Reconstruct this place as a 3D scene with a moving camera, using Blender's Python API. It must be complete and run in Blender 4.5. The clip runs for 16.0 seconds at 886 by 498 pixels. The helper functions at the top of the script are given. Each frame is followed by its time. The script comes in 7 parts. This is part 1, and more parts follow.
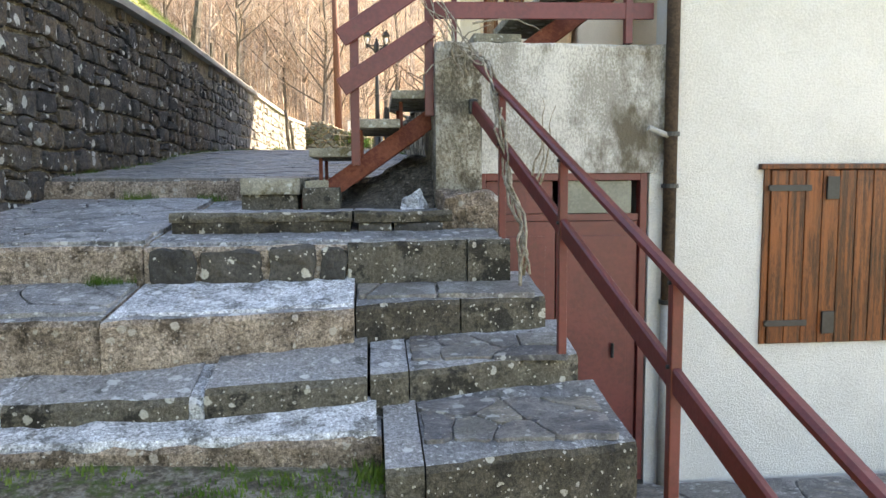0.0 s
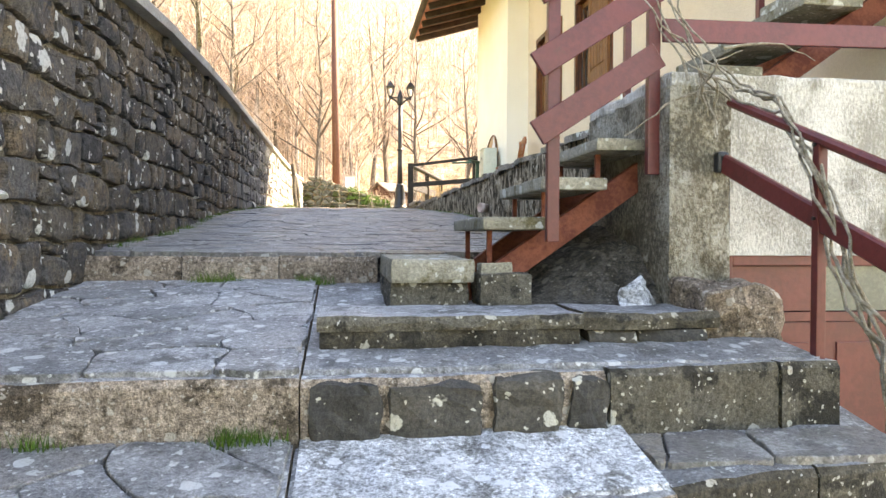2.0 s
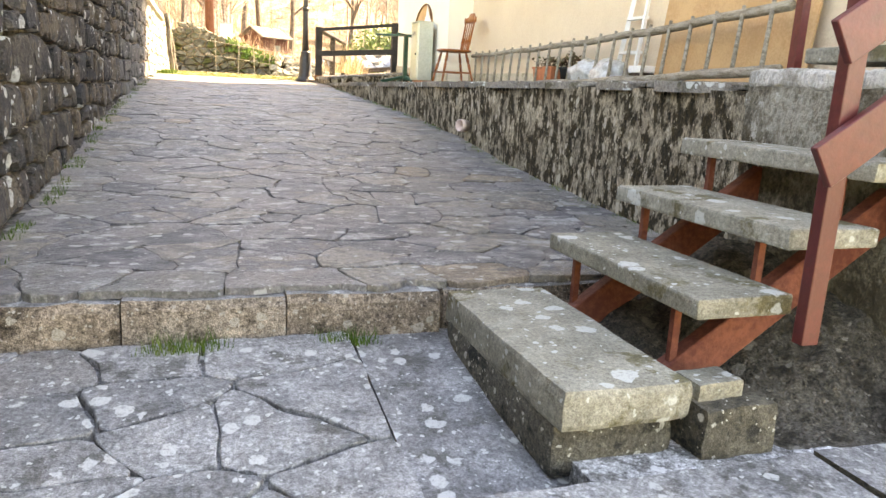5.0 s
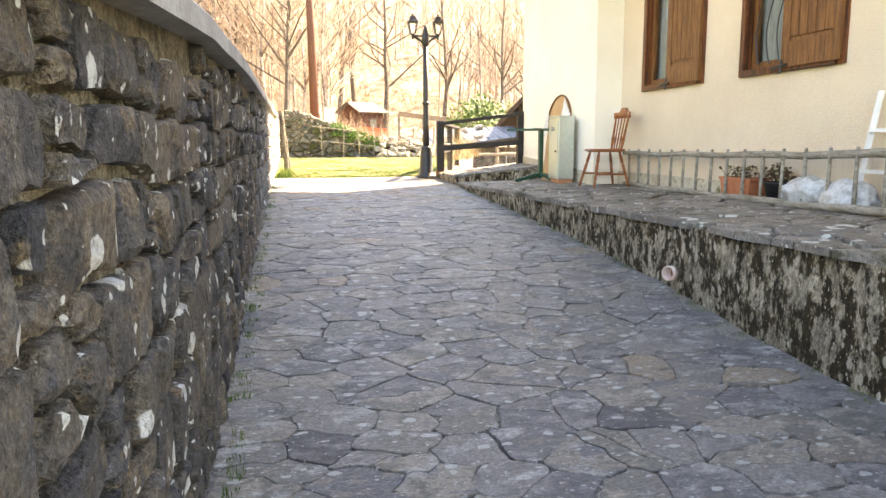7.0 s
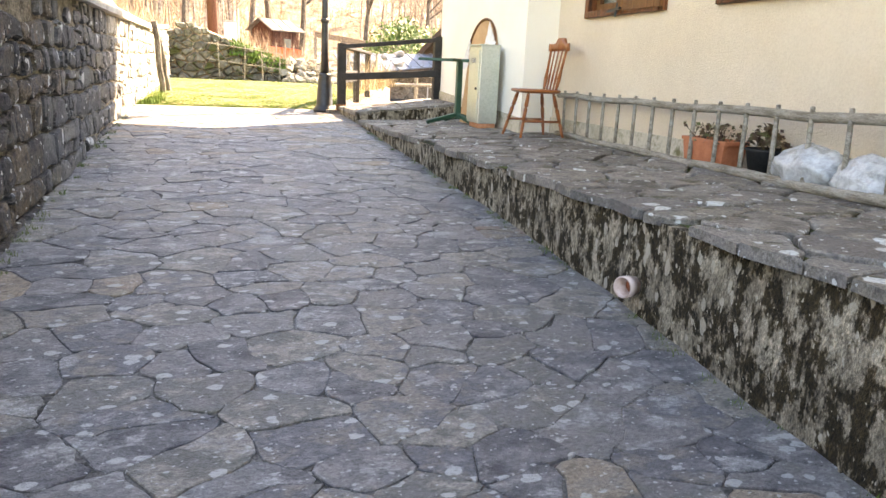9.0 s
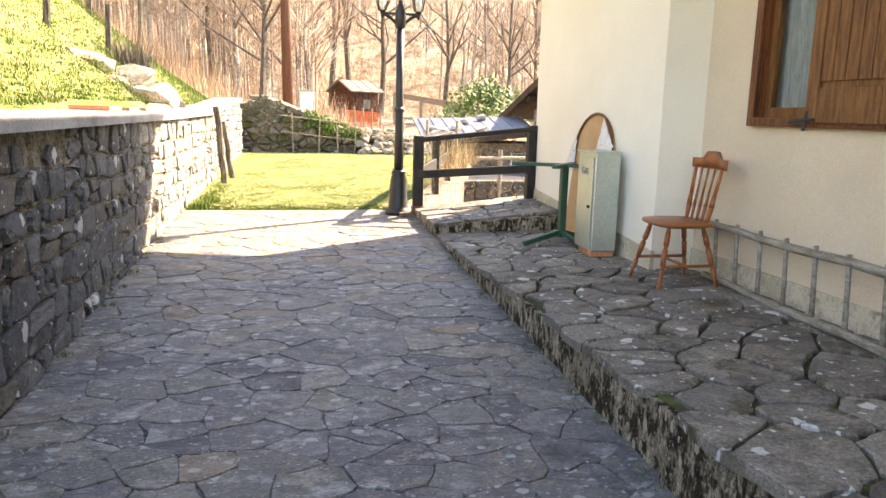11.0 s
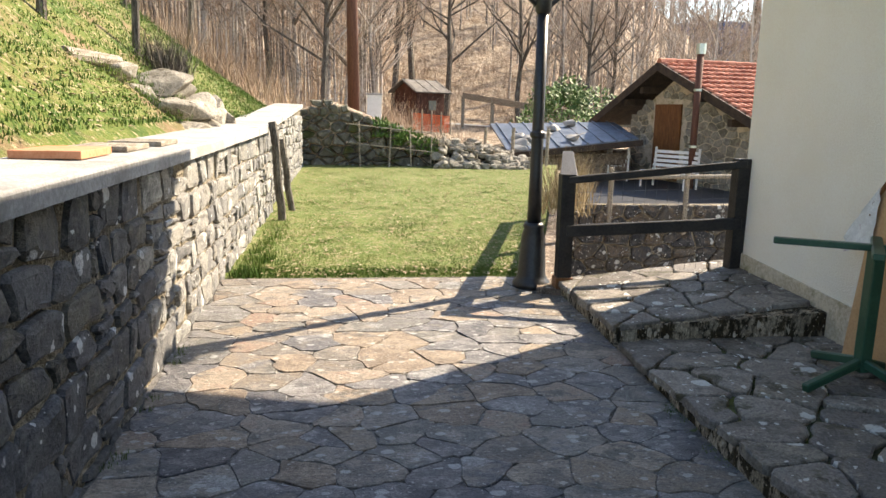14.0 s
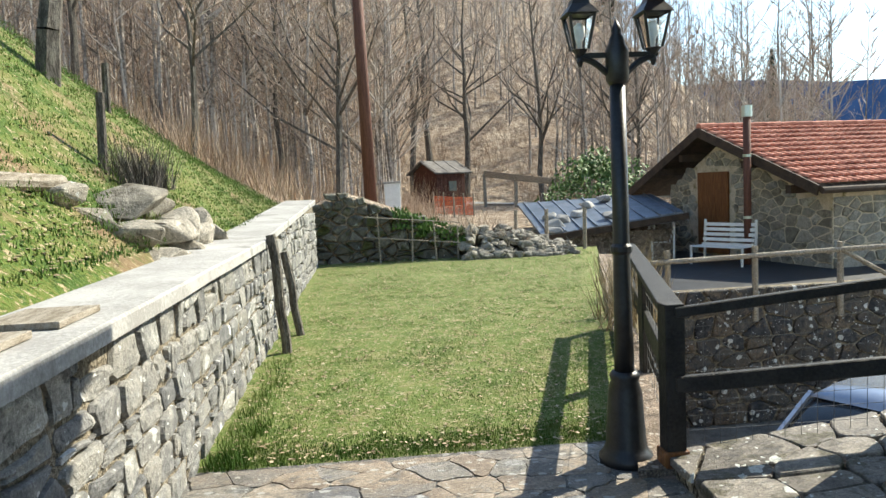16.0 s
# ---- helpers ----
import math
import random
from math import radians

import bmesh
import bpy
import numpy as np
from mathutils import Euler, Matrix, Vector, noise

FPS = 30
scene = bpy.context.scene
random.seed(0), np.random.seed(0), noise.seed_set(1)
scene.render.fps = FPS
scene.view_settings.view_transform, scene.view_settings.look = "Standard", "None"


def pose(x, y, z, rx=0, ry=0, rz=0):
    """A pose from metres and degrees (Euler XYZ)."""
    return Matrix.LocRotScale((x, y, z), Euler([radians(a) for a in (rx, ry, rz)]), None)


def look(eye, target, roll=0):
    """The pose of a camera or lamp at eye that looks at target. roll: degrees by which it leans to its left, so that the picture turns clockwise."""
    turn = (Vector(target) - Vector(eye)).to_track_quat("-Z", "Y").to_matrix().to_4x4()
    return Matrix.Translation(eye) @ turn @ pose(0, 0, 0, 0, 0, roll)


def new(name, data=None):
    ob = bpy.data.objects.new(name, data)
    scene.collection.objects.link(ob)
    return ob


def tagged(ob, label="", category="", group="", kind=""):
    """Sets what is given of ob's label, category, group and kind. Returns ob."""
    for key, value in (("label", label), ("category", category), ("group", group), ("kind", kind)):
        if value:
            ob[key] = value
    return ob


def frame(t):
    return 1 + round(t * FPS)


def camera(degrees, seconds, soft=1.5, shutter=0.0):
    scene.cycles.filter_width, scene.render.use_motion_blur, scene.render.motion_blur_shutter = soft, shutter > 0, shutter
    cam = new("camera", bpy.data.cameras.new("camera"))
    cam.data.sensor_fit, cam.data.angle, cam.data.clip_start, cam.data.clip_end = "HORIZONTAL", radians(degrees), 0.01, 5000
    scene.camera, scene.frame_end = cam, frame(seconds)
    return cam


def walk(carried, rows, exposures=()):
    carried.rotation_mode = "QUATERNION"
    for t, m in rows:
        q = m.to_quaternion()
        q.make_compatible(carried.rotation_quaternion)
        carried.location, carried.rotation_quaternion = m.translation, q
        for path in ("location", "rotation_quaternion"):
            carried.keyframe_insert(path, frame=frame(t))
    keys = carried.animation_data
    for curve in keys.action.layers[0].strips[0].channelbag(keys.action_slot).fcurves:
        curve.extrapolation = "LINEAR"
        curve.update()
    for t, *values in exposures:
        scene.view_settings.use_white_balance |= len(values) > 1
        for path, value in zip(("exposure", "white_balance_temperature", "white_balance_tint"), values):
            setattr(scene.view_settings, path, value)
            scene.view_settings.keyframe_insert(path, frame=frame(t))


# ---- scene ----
cam = camera(63.0, 16.0)
PATH = [
    (0, (0.263, -1.232, 2.738), (0.457, 0.75, 2.552), -0.3),
    (0.5, (0.072, -0.787, 2.768), (0.062, 1.207, 2.612), 0.1),
    (1, (-0.188, -0.385, 2.711), (-0.166, 1.609, 2.551), 0.8),
    (1.5, (-0.501, 0.011, 2.802), (-0.385, 2.006, 2.737), 0.8),
    (2, (-0.832, 0.364, 2.869), (-0.557, 2.345, 2.837), 0.3),
    (2.5, (-0.994, 0.713, 2.93), (-0.664, 2.683, 2.812), 0.8),
    (3, (-1.13, 1.031, 3.047), (-0.803, 3.0, 2.919), 1.3),
    (3.2, (-1.182, 1.16, 3.089), (-0.805, 3.119, 2.938), 1.3),
    (5.3, (-1.491, 2.407, 3.533), (-0.841, 4.245, 3.088), 3.2),
    (5.5, (-1.483, 2.58, 3.514), (-0.821, 4.419, 3.09), 3.1),
    (6, (-1.561, 2.986, 3.782), (-1.05, 4.885, 3.417), 1.0),
    (6.5, (-1.821, 3.375, 3.911), (-1.459, 5.323, 3.64), 0.1),
    (7, (-1.935, 3.569, 4.144), (-1.535, 5.507, 3.849), -0.2),
    (7.5, (-1.808, 3.863, 4.121), (-1.363, 5.786, 3.799), 0.6),
    (8, (-1.579, 4.347, 4.159), (-1.133, 6.261, 3.791), 1.4),
    (8.5, (-1.449, 4.848, 4.223), (-0.939, 6.728, 3.771), 1.7),
    (9, (-1.209, 5.293, 4.186), (-0.61, 7.139, 3.706), 2.7),
    (9.5, (-0.974, 5.797, 4.454), (-0.417, 7.665, 4.007), 3.2),
    (10, (-0.907, 6.273, 4.548), (-0.399, 8.166, 4.151), 2.5),
    (10.2, (-0.913, 6.444, 4.636), (-0.424, 8.343, 4.244), 2.3),
    (12.3, (-0.694, 8.726, 4.853), (-0.462, 10.686, 4.53), 1.0),
    (12.5, (-0.726, 8.917, 4.893), (-0.508, 10.878, 4.563), 1.1),
    (13, (-0.934, 9.411, 4.952), (-0.733, 11.372, 4.616), 0.4),
    (13.5, (-1.07, 9.855, 4.954), (-0.819, 11.809, 4.609), 0.8),
    (14, (-1.14, 10.406, 4.999), (-0.892, 12.354, 4.623), 1.2),
    (14.5, (-1.217, 10.881, 5.011), (-0.931, 12.817, 4.597), 0.3),
    (15, (-1.164, 11.306, 5.039), (-0.797, 13.224, 4.604), -0.4),
    (15.5, (-1.029, 11.819, 5.111), (-0.709, 13.761, 4.759), 0.0),
    (16, (-1.063, 12.236, 5.242), (-0.876, 14.22, 5.07), -2.6),
]
walk(cam, [(t, look(eye, target, roll)) for t, eye, target, roll in PATH],
     [(0, 2.7, 8900, 15), (1, 2.85, 8800, 16), (1.5, 3.1, 9500, 17), (3.0, 3.3, 10100, 18), (5.5, 3.85, 12600, 20), (6.0, 3.95, 11800, 19), (6.6, 3.55, 10800, 19), (7, 3.45, 10500, 18), (8, 3.5, 10200, 18), (10, 3.3, 10000, 21), (12.3, 2.15, 8700, 17), (14.5, 1.55, 7700, 12), (15.2, 1.45, 7500, 13), (16, 1.2, 6800, 3)])

# ---- light ----
SUN_AZ = (-0.87, -0.49)
world = bpy.data.worlds.new("world")
scene.world = world
world.use_nodes = True
wn = world.node_tree.nodes
sky = wn.new("ShaderNodeTexSky")
sky.sky_type = 'NISHITA'
sky.sun_disc = False
sky.dust_density = 0.3
sky.ozone_density = 2.2
sky.sun_elevation = radians(40)
sky.sun_rotation = math.atan2(0.87, 0.49)
wn["Background"].inputs[1].default_value = 0.13
world.node_tree.links.new(sky.outputs[0], wn["Background"].inputs[0])
sun = new("sun", bpy.data.lights.new("sun", 'SUN'))
sun.data.energy = 4.8
sun.data.angle = radians(0.5)
sun.data.color = (1.0, 0.935, 0.83)
sun.matrix_world = look((0, 0, 20), (SUN_AZ[0], SUN_AZ[1], 20 - math.tan(radians(40))))

# ---- materials ----
def material(name, stops, scale=6.0, rough=0.85, bump=0.3, fine=40.0, metal=0.0, vary=0.0, stain=None, stain_scale=2.0, stain_at=0.6, stretch=(1, 1, 1), spec=0.3, dist=0.02, spots=None, spot_scale=18.0, spot_at=0.68):
    """Two scales of noise over the given colours, an optional stain, lichen spots, and fine relief."""
    m = bpy.data.materials.new(name)
    m.use_nodes = True
    nt = m.node_tree
    n, link = nt.nodes, nt.links.new
    bs = n["Principled BSDF"]
    geo = n.new("ShaderNodeNewGeometry")
    mp = n.new("ShaderNodeMapping")
    mp.inputs["Scale"].default_value = stretch
    link(geo.outputs["Position"], mp.inputs[0])

    def nz(s, detail=5.0, rgh=0.6):
        t = n.new("ShaderNodeTexNoise")
        t.inputs["Scale"].default_value = s
        t.inputs["Detail"].default_value = detail
        t.inputs["Roughness"].default_value = rgh
        link(mp.outputs[0], t.inputs[0])
        return t.outputs[0]

    a, b = nz(scale), nz(fine, 3.0, 0.7)
    mix = n.new("ShaderNodeMath")
    mix.operation = 'MULTIPLY_ADD'
    link(b, mix.inputs[0])
    mix.inputs[1].default_value = 0.85
    sub = n.new("ShaderNodeMath")
    sub.operation = 'MULTIPLY_ADD'
    link(a, sub.inputs[0])
    sub.inputs[1].default_value = 0.95
    sub.inputs[2].default_value = -0.4
    link(sub.outputs[0], mix.inputs[2])
    fac = mix.outputs[0]
    if vary:
        oi = n.new("ShaderNodeObjectInfo")
        add = n.new("ShaderNodeMath")
        add.operation = 'MULTIPLY_ADD'
        link(oi.outputs["Random"], add.inputs[0])
        add.inputs[1].default_value = vary
        off = n.new("ShaderNodeMath")
        link(fac, off.inputs[0])
        off.inputs[1].default_value = -vary / 2
        isl = n.new("ShaderNodeMath")
        isl.operation = 'MULTIPLY_ADD'
        link(geo.outputs["Random Per Island"], isl.inputs[0])
        isl.inputs[1].default_value = vary * 0.7
        link(off.outputs[0], isl.inputs[2])
        off2 = n.new("ShaderNodeMath")
        link(isl.outputs[0], off2.inputs[0])
        off2.inputs[1].default_value = -vary * 0.35
        link(off2.outputs[0], add.inputs[2])
        fac = add.outputs[0]
    ramp = n.new("ShaderNodeValToRGB")
    link(fac, ramp.inputs[0])
    els = ramp.color_ramp.elements
    while len(els) < len(stops):
        els.new(0.5)
    for i, c in enumerate(stops):
        els[i].position = 0.36 + 0.28 * i / max(1, len(stops) - 1)
        els[i].color = (*c, 1)
    col = ramp.outputs[0]

    def over(col, tint, s, at, soft):
        r = n.new("ShaderNodeValToRGB")
        link(nz(s, 6.0, 0.7), r.inputs[0])
        r.color_ramp.elements[0].position, r.color_ramp.elements[1].position = at - 0.055, at - 0.055 + soft
        mx = n.new("ShaderNodeMix")
        mx.data_type = 'RGBA'
        link(r.outputs[0], mx.inputs[0])
        link(col, mx.inputs[6])
        mx.inputs[7].default_value = (*tint, 1)
        return mx.outputs[2]

    if stain:
        col = over(col, stain, stain_scale, stain_at, 0.12)
    if spots:
        col = over(col, spots, spot_scale, spot_at, 0.03)
    link(col, bs.inputs["Base Color"])
    bs.inputs["Roughness"].default_value = rough
    bs.inputs["Metallic"].default_value = metal
    bs.inputs["Specular IOR Level"].default_value = spec
    if bump:
        bp = n.new("ShaderNodeBump")
        bp.inputs["Strength"].default_value = bump
        bp.inputs["Distance"].default_value = dist
        link(mix.outputs[0], bp.inputs["Height"])
        link(bp.outputs[0], bs.inputs["Normal"])
    return m


def stone_material(name, tones, grain=70.0, contrast=0.5, rough=0.8, bump=0.6, dist=0.012, lichen=None, lichen_scale=9.0, amount=0.35, speck=0.0, patch=None, patch_scale=3.0, patch_at=0.6, stretch=(1, 1, 1), spec=0.3):
    """Stone: every piece takes a tone of its own, with grain at two scales, crisp round lichen and dark patches."""
    m = bpy.data.materials.new(name)
    m.use_nodes = True
    nt = m.node_tree
    n, link = nt.nodes, nt.links.new
    bs = n["Principled BSDF"]
    geo, oi = n.new("ShaderNodeNewGeometry"), n.new("ShaderNodeObjectInfo")

    def math_node(op, a, b=0.0, c=0.0):
        t = n.new("ShaderNodeMath")
        t.operation = op
        for i, v in enumerate((a, b, c)):
            if isinstance(v, (int, float)):
                t.inputs[i].default_value = v
            else:
                link(v, t.inputs[i])
        return t.outputs[0]

    own = math_node('FRACT', math_node('MULTIPLY_ADD', geo.outputs["Random Per Island"], 7.31, math_node('MULTIPLY', oi.outputs["Random"], 5.17)))
    shift = n.new("ShaderNodeCombineXYZ")
    for i, k in enumerate((31.0, 17.0, 23.0)):
        link(math_node('MULTIPLY', own, k), shift.inputs[i])
    at = n.new("ShaderNodeVectorMath")
    link(geo.outputs["Position"], at.inputs[0])
    link(shift.outputs[0], at.inputs[1])
    mp = n.new("ShaderNodeMapping")
    mp.inputs["Scale"].default_value = stretch
    link(at.outputs[0], mp.inputs[0])

    def nz(s, detail=5.0, rgh=0.65):
        t = n.new("ShaderNodeTexNoise")
        t.inputs["Scale"].default_value = s
        t.inputs["Detail"].default_value = detail
        t.inputs["Roughness"].default_value = rgh
        link(mp.outputs[0], t.inputs[0])
        return t.outputs[0]

    def ranged(v, a, b, lo=0.0, hi=1.0):
        t = n.new("ShaderNodeMapRange")
        link(v, t.inputs[0])
        for i, k in enumerate((a, b, lo, hi)):
            t.inputs[i + 1].default_value = k
        return t.outputs[0]

    def mix(kind, fac, a, b):
        t = n.new("ShaderNodeMix")
        t.data_type = 'RGBA'
        t.blend_type = kind
        if isinstance(fac, float):
            t.inputs[0].default_value = fac
        else:
            link(fac, t.inputs[0])
        for i, v in ((6, a), (7, b)):
            if isinstance(v, tuple):
                t.inputs[i].default_value = (*v, 1)
            else:
                link(v, t.inputs[i])
        return t.outputs[2]

    mid, fine, dust = nz(7.0, 5.0), nz(grain, 4.0, 0.75), nz(grain * 3.2, 2.0, 0.7)
    ramp = n.new("ShaderNodeValToRGB")
    els = ramp.color_ramp.elements
    while len(els) < len(tones):
        els.new(0.5)
    for i, c in enumerate(tones):
        els[i].position = 0.08 + 0.84 * i / max(1, len(tones) - 1)
        els[i].color = (*c, 1)
    link(math_node('MULTIPLY_ADD', math_node('SUBTRACT', mid, 0.5), 0.9, math_node('MULTIPLY_ADD', own, 0.8, 0.1)), ramp.inputs[0])
    col = ramp.outputs[0]
    if patch:
        col = mix('MIX', ranged(nz(patch_scale, 7.0, 0.7), patch_at - 0.03, patch_at + 0.03), col, patch)
    shade = math_node('MULTIPLY', ranged(mid, 0.3, 0.7, 1 - contrast * 0.5, 1 + contrast * 0.5), ranged(fine, 0.3, 0.7, 1 - contrast, 1 + contrast))
    shade = math_node('MULTIPLY', shade, ranged(dust, 0.3, 0.7, 1 - contrast * 0.6, 1 + contrast * 0.6))
    grey = n.new("ShaderNodeCombineColor")
    for i in range(3):
        link(shade, grey.inputs[i])
    col = mix('MULTIPLY', 1.0, col, grey.outputs[0])
    if lichen:
        wob = n.new("ShaderNodeTexNoise")
        wob.inputs["Scale"].default_value = lichen_scale * 2.2
        link(mp.outputs[0], wob.inputs[0])
        mv = n.new("ShaderNodeVectorMath")
        mv.operation = 'MULTIPLY_ADD'
        link(wob.outputs["Color"], mv.inputs[0])
        mv.inputs[1].default_value = (0.5 / lichen_scale,) * 3
        link(mp.outputs[0], mv.inputs[2])

        def dots(s, share, size):
            v = n.new("ShaderNodeTexVoronoi")
            v.inputs["Scale"].default_value = s
            link(mv.outputs[0], v.inputs[0])
            sep = n.new("ShaderNodeSeparateColor")
            link(v.outputs["Color"], sep.inputs[0])
            rad = math_node('MULTIPLY', math_node('MAXIMUM', math_node('SUBTRACT', sep.outputs[0], 1 - share), 0.0), size / share)
            return ranged(math_node('SUBTRACT', rad, v.outputs["Distance"]), 0.0, 0.05)

        mask = dots(lichen_scale, amount, 0.55)
        if speck:
            mask = math_node('MAXIMUM', mask, dots(lichen_scale * 3.5, speck, 0.5))
        mask = math_node('MULTIPLY', mask, ranged(fine, 0.3, 0.5, 0.35, 0.95))
        col = mix('MIX', mask, col, lichen)
    link(col, bs.inputs["Base Color"])
    bs.inputs["Roughness"].default_value = rough
    bs.inputs["Specular IOR Level"].default_value = spec
    bp = n.new("ShaderNodeBump")
    bp.inputs["Strength"].default_value = bump
    bp.inputs["Distance"].default_value = dist
    link(math_node('MULTIPLY_ADD', dust, 0.25, math_node('MULTIPLY_ADD', fine, 0.5, mid)), bp.inputs["Height"])
    link(bp.outputs[0], bs.inputs["Normal"])
    return m


M_FLAG = stone_material("flagstone", [(0.066, 0.066, 0.073), (0.125, 0.120, 0.122), (0.185, 0.172, 0.165), (0.115, 0.112, 0.100), (0.235, 0.208, 0.175), (0.088, 0.088, 0.097), (0.165, 0.158, 0.155)], 50, 0.5, 0.48, 1.0, 0.016, (0.40, 0.40, 0.385), 14, 0.24, 0.2, (0.27, 0.265, 0.255), 3.2, 0.59, stretch=(1, 1.6, 1), spec=0.5)
M_WARMFLAG = stone_material("tan_flagstone", [(0.20, 0.155, 0.118), (0.27, 0.215, 0.16), (0.16, 0.145, 0.13), (0.30, 0.25, 0.195), (0.22, 0.15, 0.115)], 50, 0.5, 0.6, 1.0, 0.016, (0.42, 0.40, 0.36), 14, 0.24, 0.2, (0.13, 0.118, 0.105), 3.2, 0.59, stretch=(1, 1.6, 1), spec=0.4)
M_JOINT = stone_material("joint_mortar", [(0.105, 0.10, 0.096), (0.15, 0.142, 0.132)], 50, 0.6, 0.9, 1.0, 0.015, (0.30, 0.29, 0.27), 12, 0.2, 0.2, (0.05, 0.047, 0.042), 3.5, 0.55)
M_MOSSJOINT = material("mossy_joint", [(0.03, 0.03, 0.02), (0.07, 0.075, 0.04)], 9, 0.97, 0.9, 60, stain=(0.10, 0.12, 0.03), stain_scale=4, stain_at=0.55)
M_TERRACE = stone_material("terrace_flag", [(0.105, 0.091, 0.077), (0.165, 0.144, 0.12), (0.24, 0.213, 0.18), (0.135, 0.121, 0.109), (0.20, 0.176, 0.14)], 55, 0.55, 0.65, 0.9, 0.012, (0.56, 0.57, 0.53), 9, 0.2, 0.16, (0.08, 0.07, 0.043), 4, 0.59)
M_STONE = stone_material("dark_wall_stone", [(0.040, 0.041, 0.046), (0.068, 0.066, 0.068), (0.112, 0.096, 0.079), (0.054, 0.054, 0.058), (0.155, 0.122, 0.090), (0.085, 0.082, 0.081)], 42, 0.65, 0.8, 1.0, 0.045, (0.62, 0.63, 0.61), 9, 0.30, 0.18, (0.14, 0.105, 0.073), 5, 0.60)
M_WALLMORTAR = material("rough_mortar", [(0.11, 0.09, 0.065), (0.23, 0.195, 0.14), (0.35, 0.30, 0.225)], 9, 0.95, 1.0, 40, dist=0.06)
# Sunlit and shaded copies of one wall stone, the light in their colour
M_LITSTONE = stone_material("sunlit_wall_stone", [(0.13, 0.13, 0.13), (0.20, 0.195, 0.185), (0.28, 0.265, 0.235), (0.17, 0.17, 0.165), (0.34, 0.33, 0.30)], 45, 0.4, 0.85, 0.9, 0.02, (0.55, 0.55, 0.53), 8, 0.15, 0.08, (0.09, 0.088, 0.082), 5, 0.61)
M_SHADESTONE = stone_material("shaded_wall_stone", [(0.065, 0.068, 0.074), (0.10, 0.10, 0.104), (0.15, 0.148, 0.145), (0.085, 0.086, 0.09), (0.13, 0.12, 0.10)], 48, 0.45, 0.8, 0.9, 0.02, (0.55, 0.56, 0.55), 8, 0.20, 0.10, (0.06, 0.058, 0.054), 5, 0.61)
M_ROCK = stone_material("angular_rock", [(0.20, 0.18, 0.145), (0.27, 0.245, 0.20), (0.33, 0.30, 0.25)], 30, 0.4, 0.9, 0.9, 0.03, (0.45, 0.45, 0.42), 6, 0.12, 0.05, (0.11, 0.095, 0.07), 3, 0.60)
M_CAP = material("concrete_cap", [(0.27, 0.26, 0.245), (0.40, 0.39, 0.37)], 2, 0.9, 0.3, 40, stain=(0.18, 0.17, 0.155), stain_scale=1.5, stain_at=0.62)
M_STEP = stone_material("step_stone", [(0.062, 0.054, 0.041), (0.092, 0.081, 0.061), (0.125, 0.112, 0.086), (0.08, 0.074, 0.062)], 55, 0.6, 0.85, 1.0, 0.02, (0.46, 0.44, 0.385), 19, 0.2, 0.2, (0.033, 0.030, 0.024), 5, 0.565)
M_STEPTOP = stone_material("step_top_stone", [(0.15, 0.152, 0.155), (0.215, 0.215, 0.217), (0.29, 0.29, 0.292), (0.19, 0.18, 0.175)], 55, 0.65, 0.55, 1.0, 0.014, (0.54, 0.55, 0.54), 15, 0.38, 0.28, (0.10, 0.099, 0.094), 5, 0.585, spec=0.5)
M_DARKBLOCK = stone_material("dark_block", [(0.040, 0.038, 0.035), (0.060, 0.056, 0.050), (0.085, 0.076, 0.062)], 60, 0.45, 0.85, 0.8, 0.012, (0.50, 0.48, 0.41), 13, 0.32, 0.16)
M_CEMENT = stone_material("old_cement", [(0.21, 0.162, 0.125), (0.30, 0.237, 0.185), (0.37, 0.30, 0.24)], 60, 0.8, 0.95, 1.0, 0.03, (0.50, 0.45, 0.385), 22, 0.3, 0.25, (0.11, 0.085, 0.062), 5, 0.565)
M_LIMEWASH = stone_material("white_cement", [(0.40, 0.415, 0.43), (0.54, 0.55, 0.56)], 60, 0.8, 0.9, 1.0, 0.018, (0.70, 0.71, 0.72), 18, 0.3, 0.3, (0.23, 0.23, 0.225), 8, 0.55)
M_MOSSWALL = stone_material("mossy_render", [(0.30, 0.245, 0.175), (0.43, 0.36, 0.27)], 40, 0.75, 0.95, 1.0, 0.06, (0.56, 0.49, 0.38), 26, 0.3, 0.2, (0.046, 0.032, 0.015), 13, 0.50, stretch=(1, 1, 0.5))
M_WHITEWALL = material("white_roughcast", [(0.57, 0.55, 0.51), (0.67, 0.65, 0.61)], 1.2, 0.9, 1.0, 75, dist=0.016)
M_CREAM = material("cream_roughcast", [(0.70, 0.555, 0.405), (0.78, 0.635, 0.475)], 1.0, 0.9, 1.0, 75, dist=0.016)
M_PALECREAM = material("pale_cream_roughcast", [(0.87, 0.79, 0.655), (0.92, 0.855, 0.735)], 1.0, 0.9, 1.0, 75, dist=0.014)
M_GREYRENDER = material("stained_render", [(0.30, 0.28, 0.245), (0.46, 0.44, 0.40), (0.60, 0.575, 0.53)], 3, 0.93, 1.0, 70, stain=(0.13, 0.11, 0.08), stain_scale=1.8, stain_at=0.60, stretch=(1, 1, 0.6), dist=0.02)
M_DIRTY = material("weather_stained_concrete", [(0.11, 0.095, 0.07), (0.23, 0.205, 0.16), (0.36, 0.335, 0.28)], 4, 0.93, 1.0, 60, stain=(0.065, 0.05, 0.03), stain_scale=2.6, stain_at=0.57, stretch=(1, 1, 0.75), spots=(0.42, 0.40, 0.35), spot_scale=8, spot_at=0.66, dist=0.03)
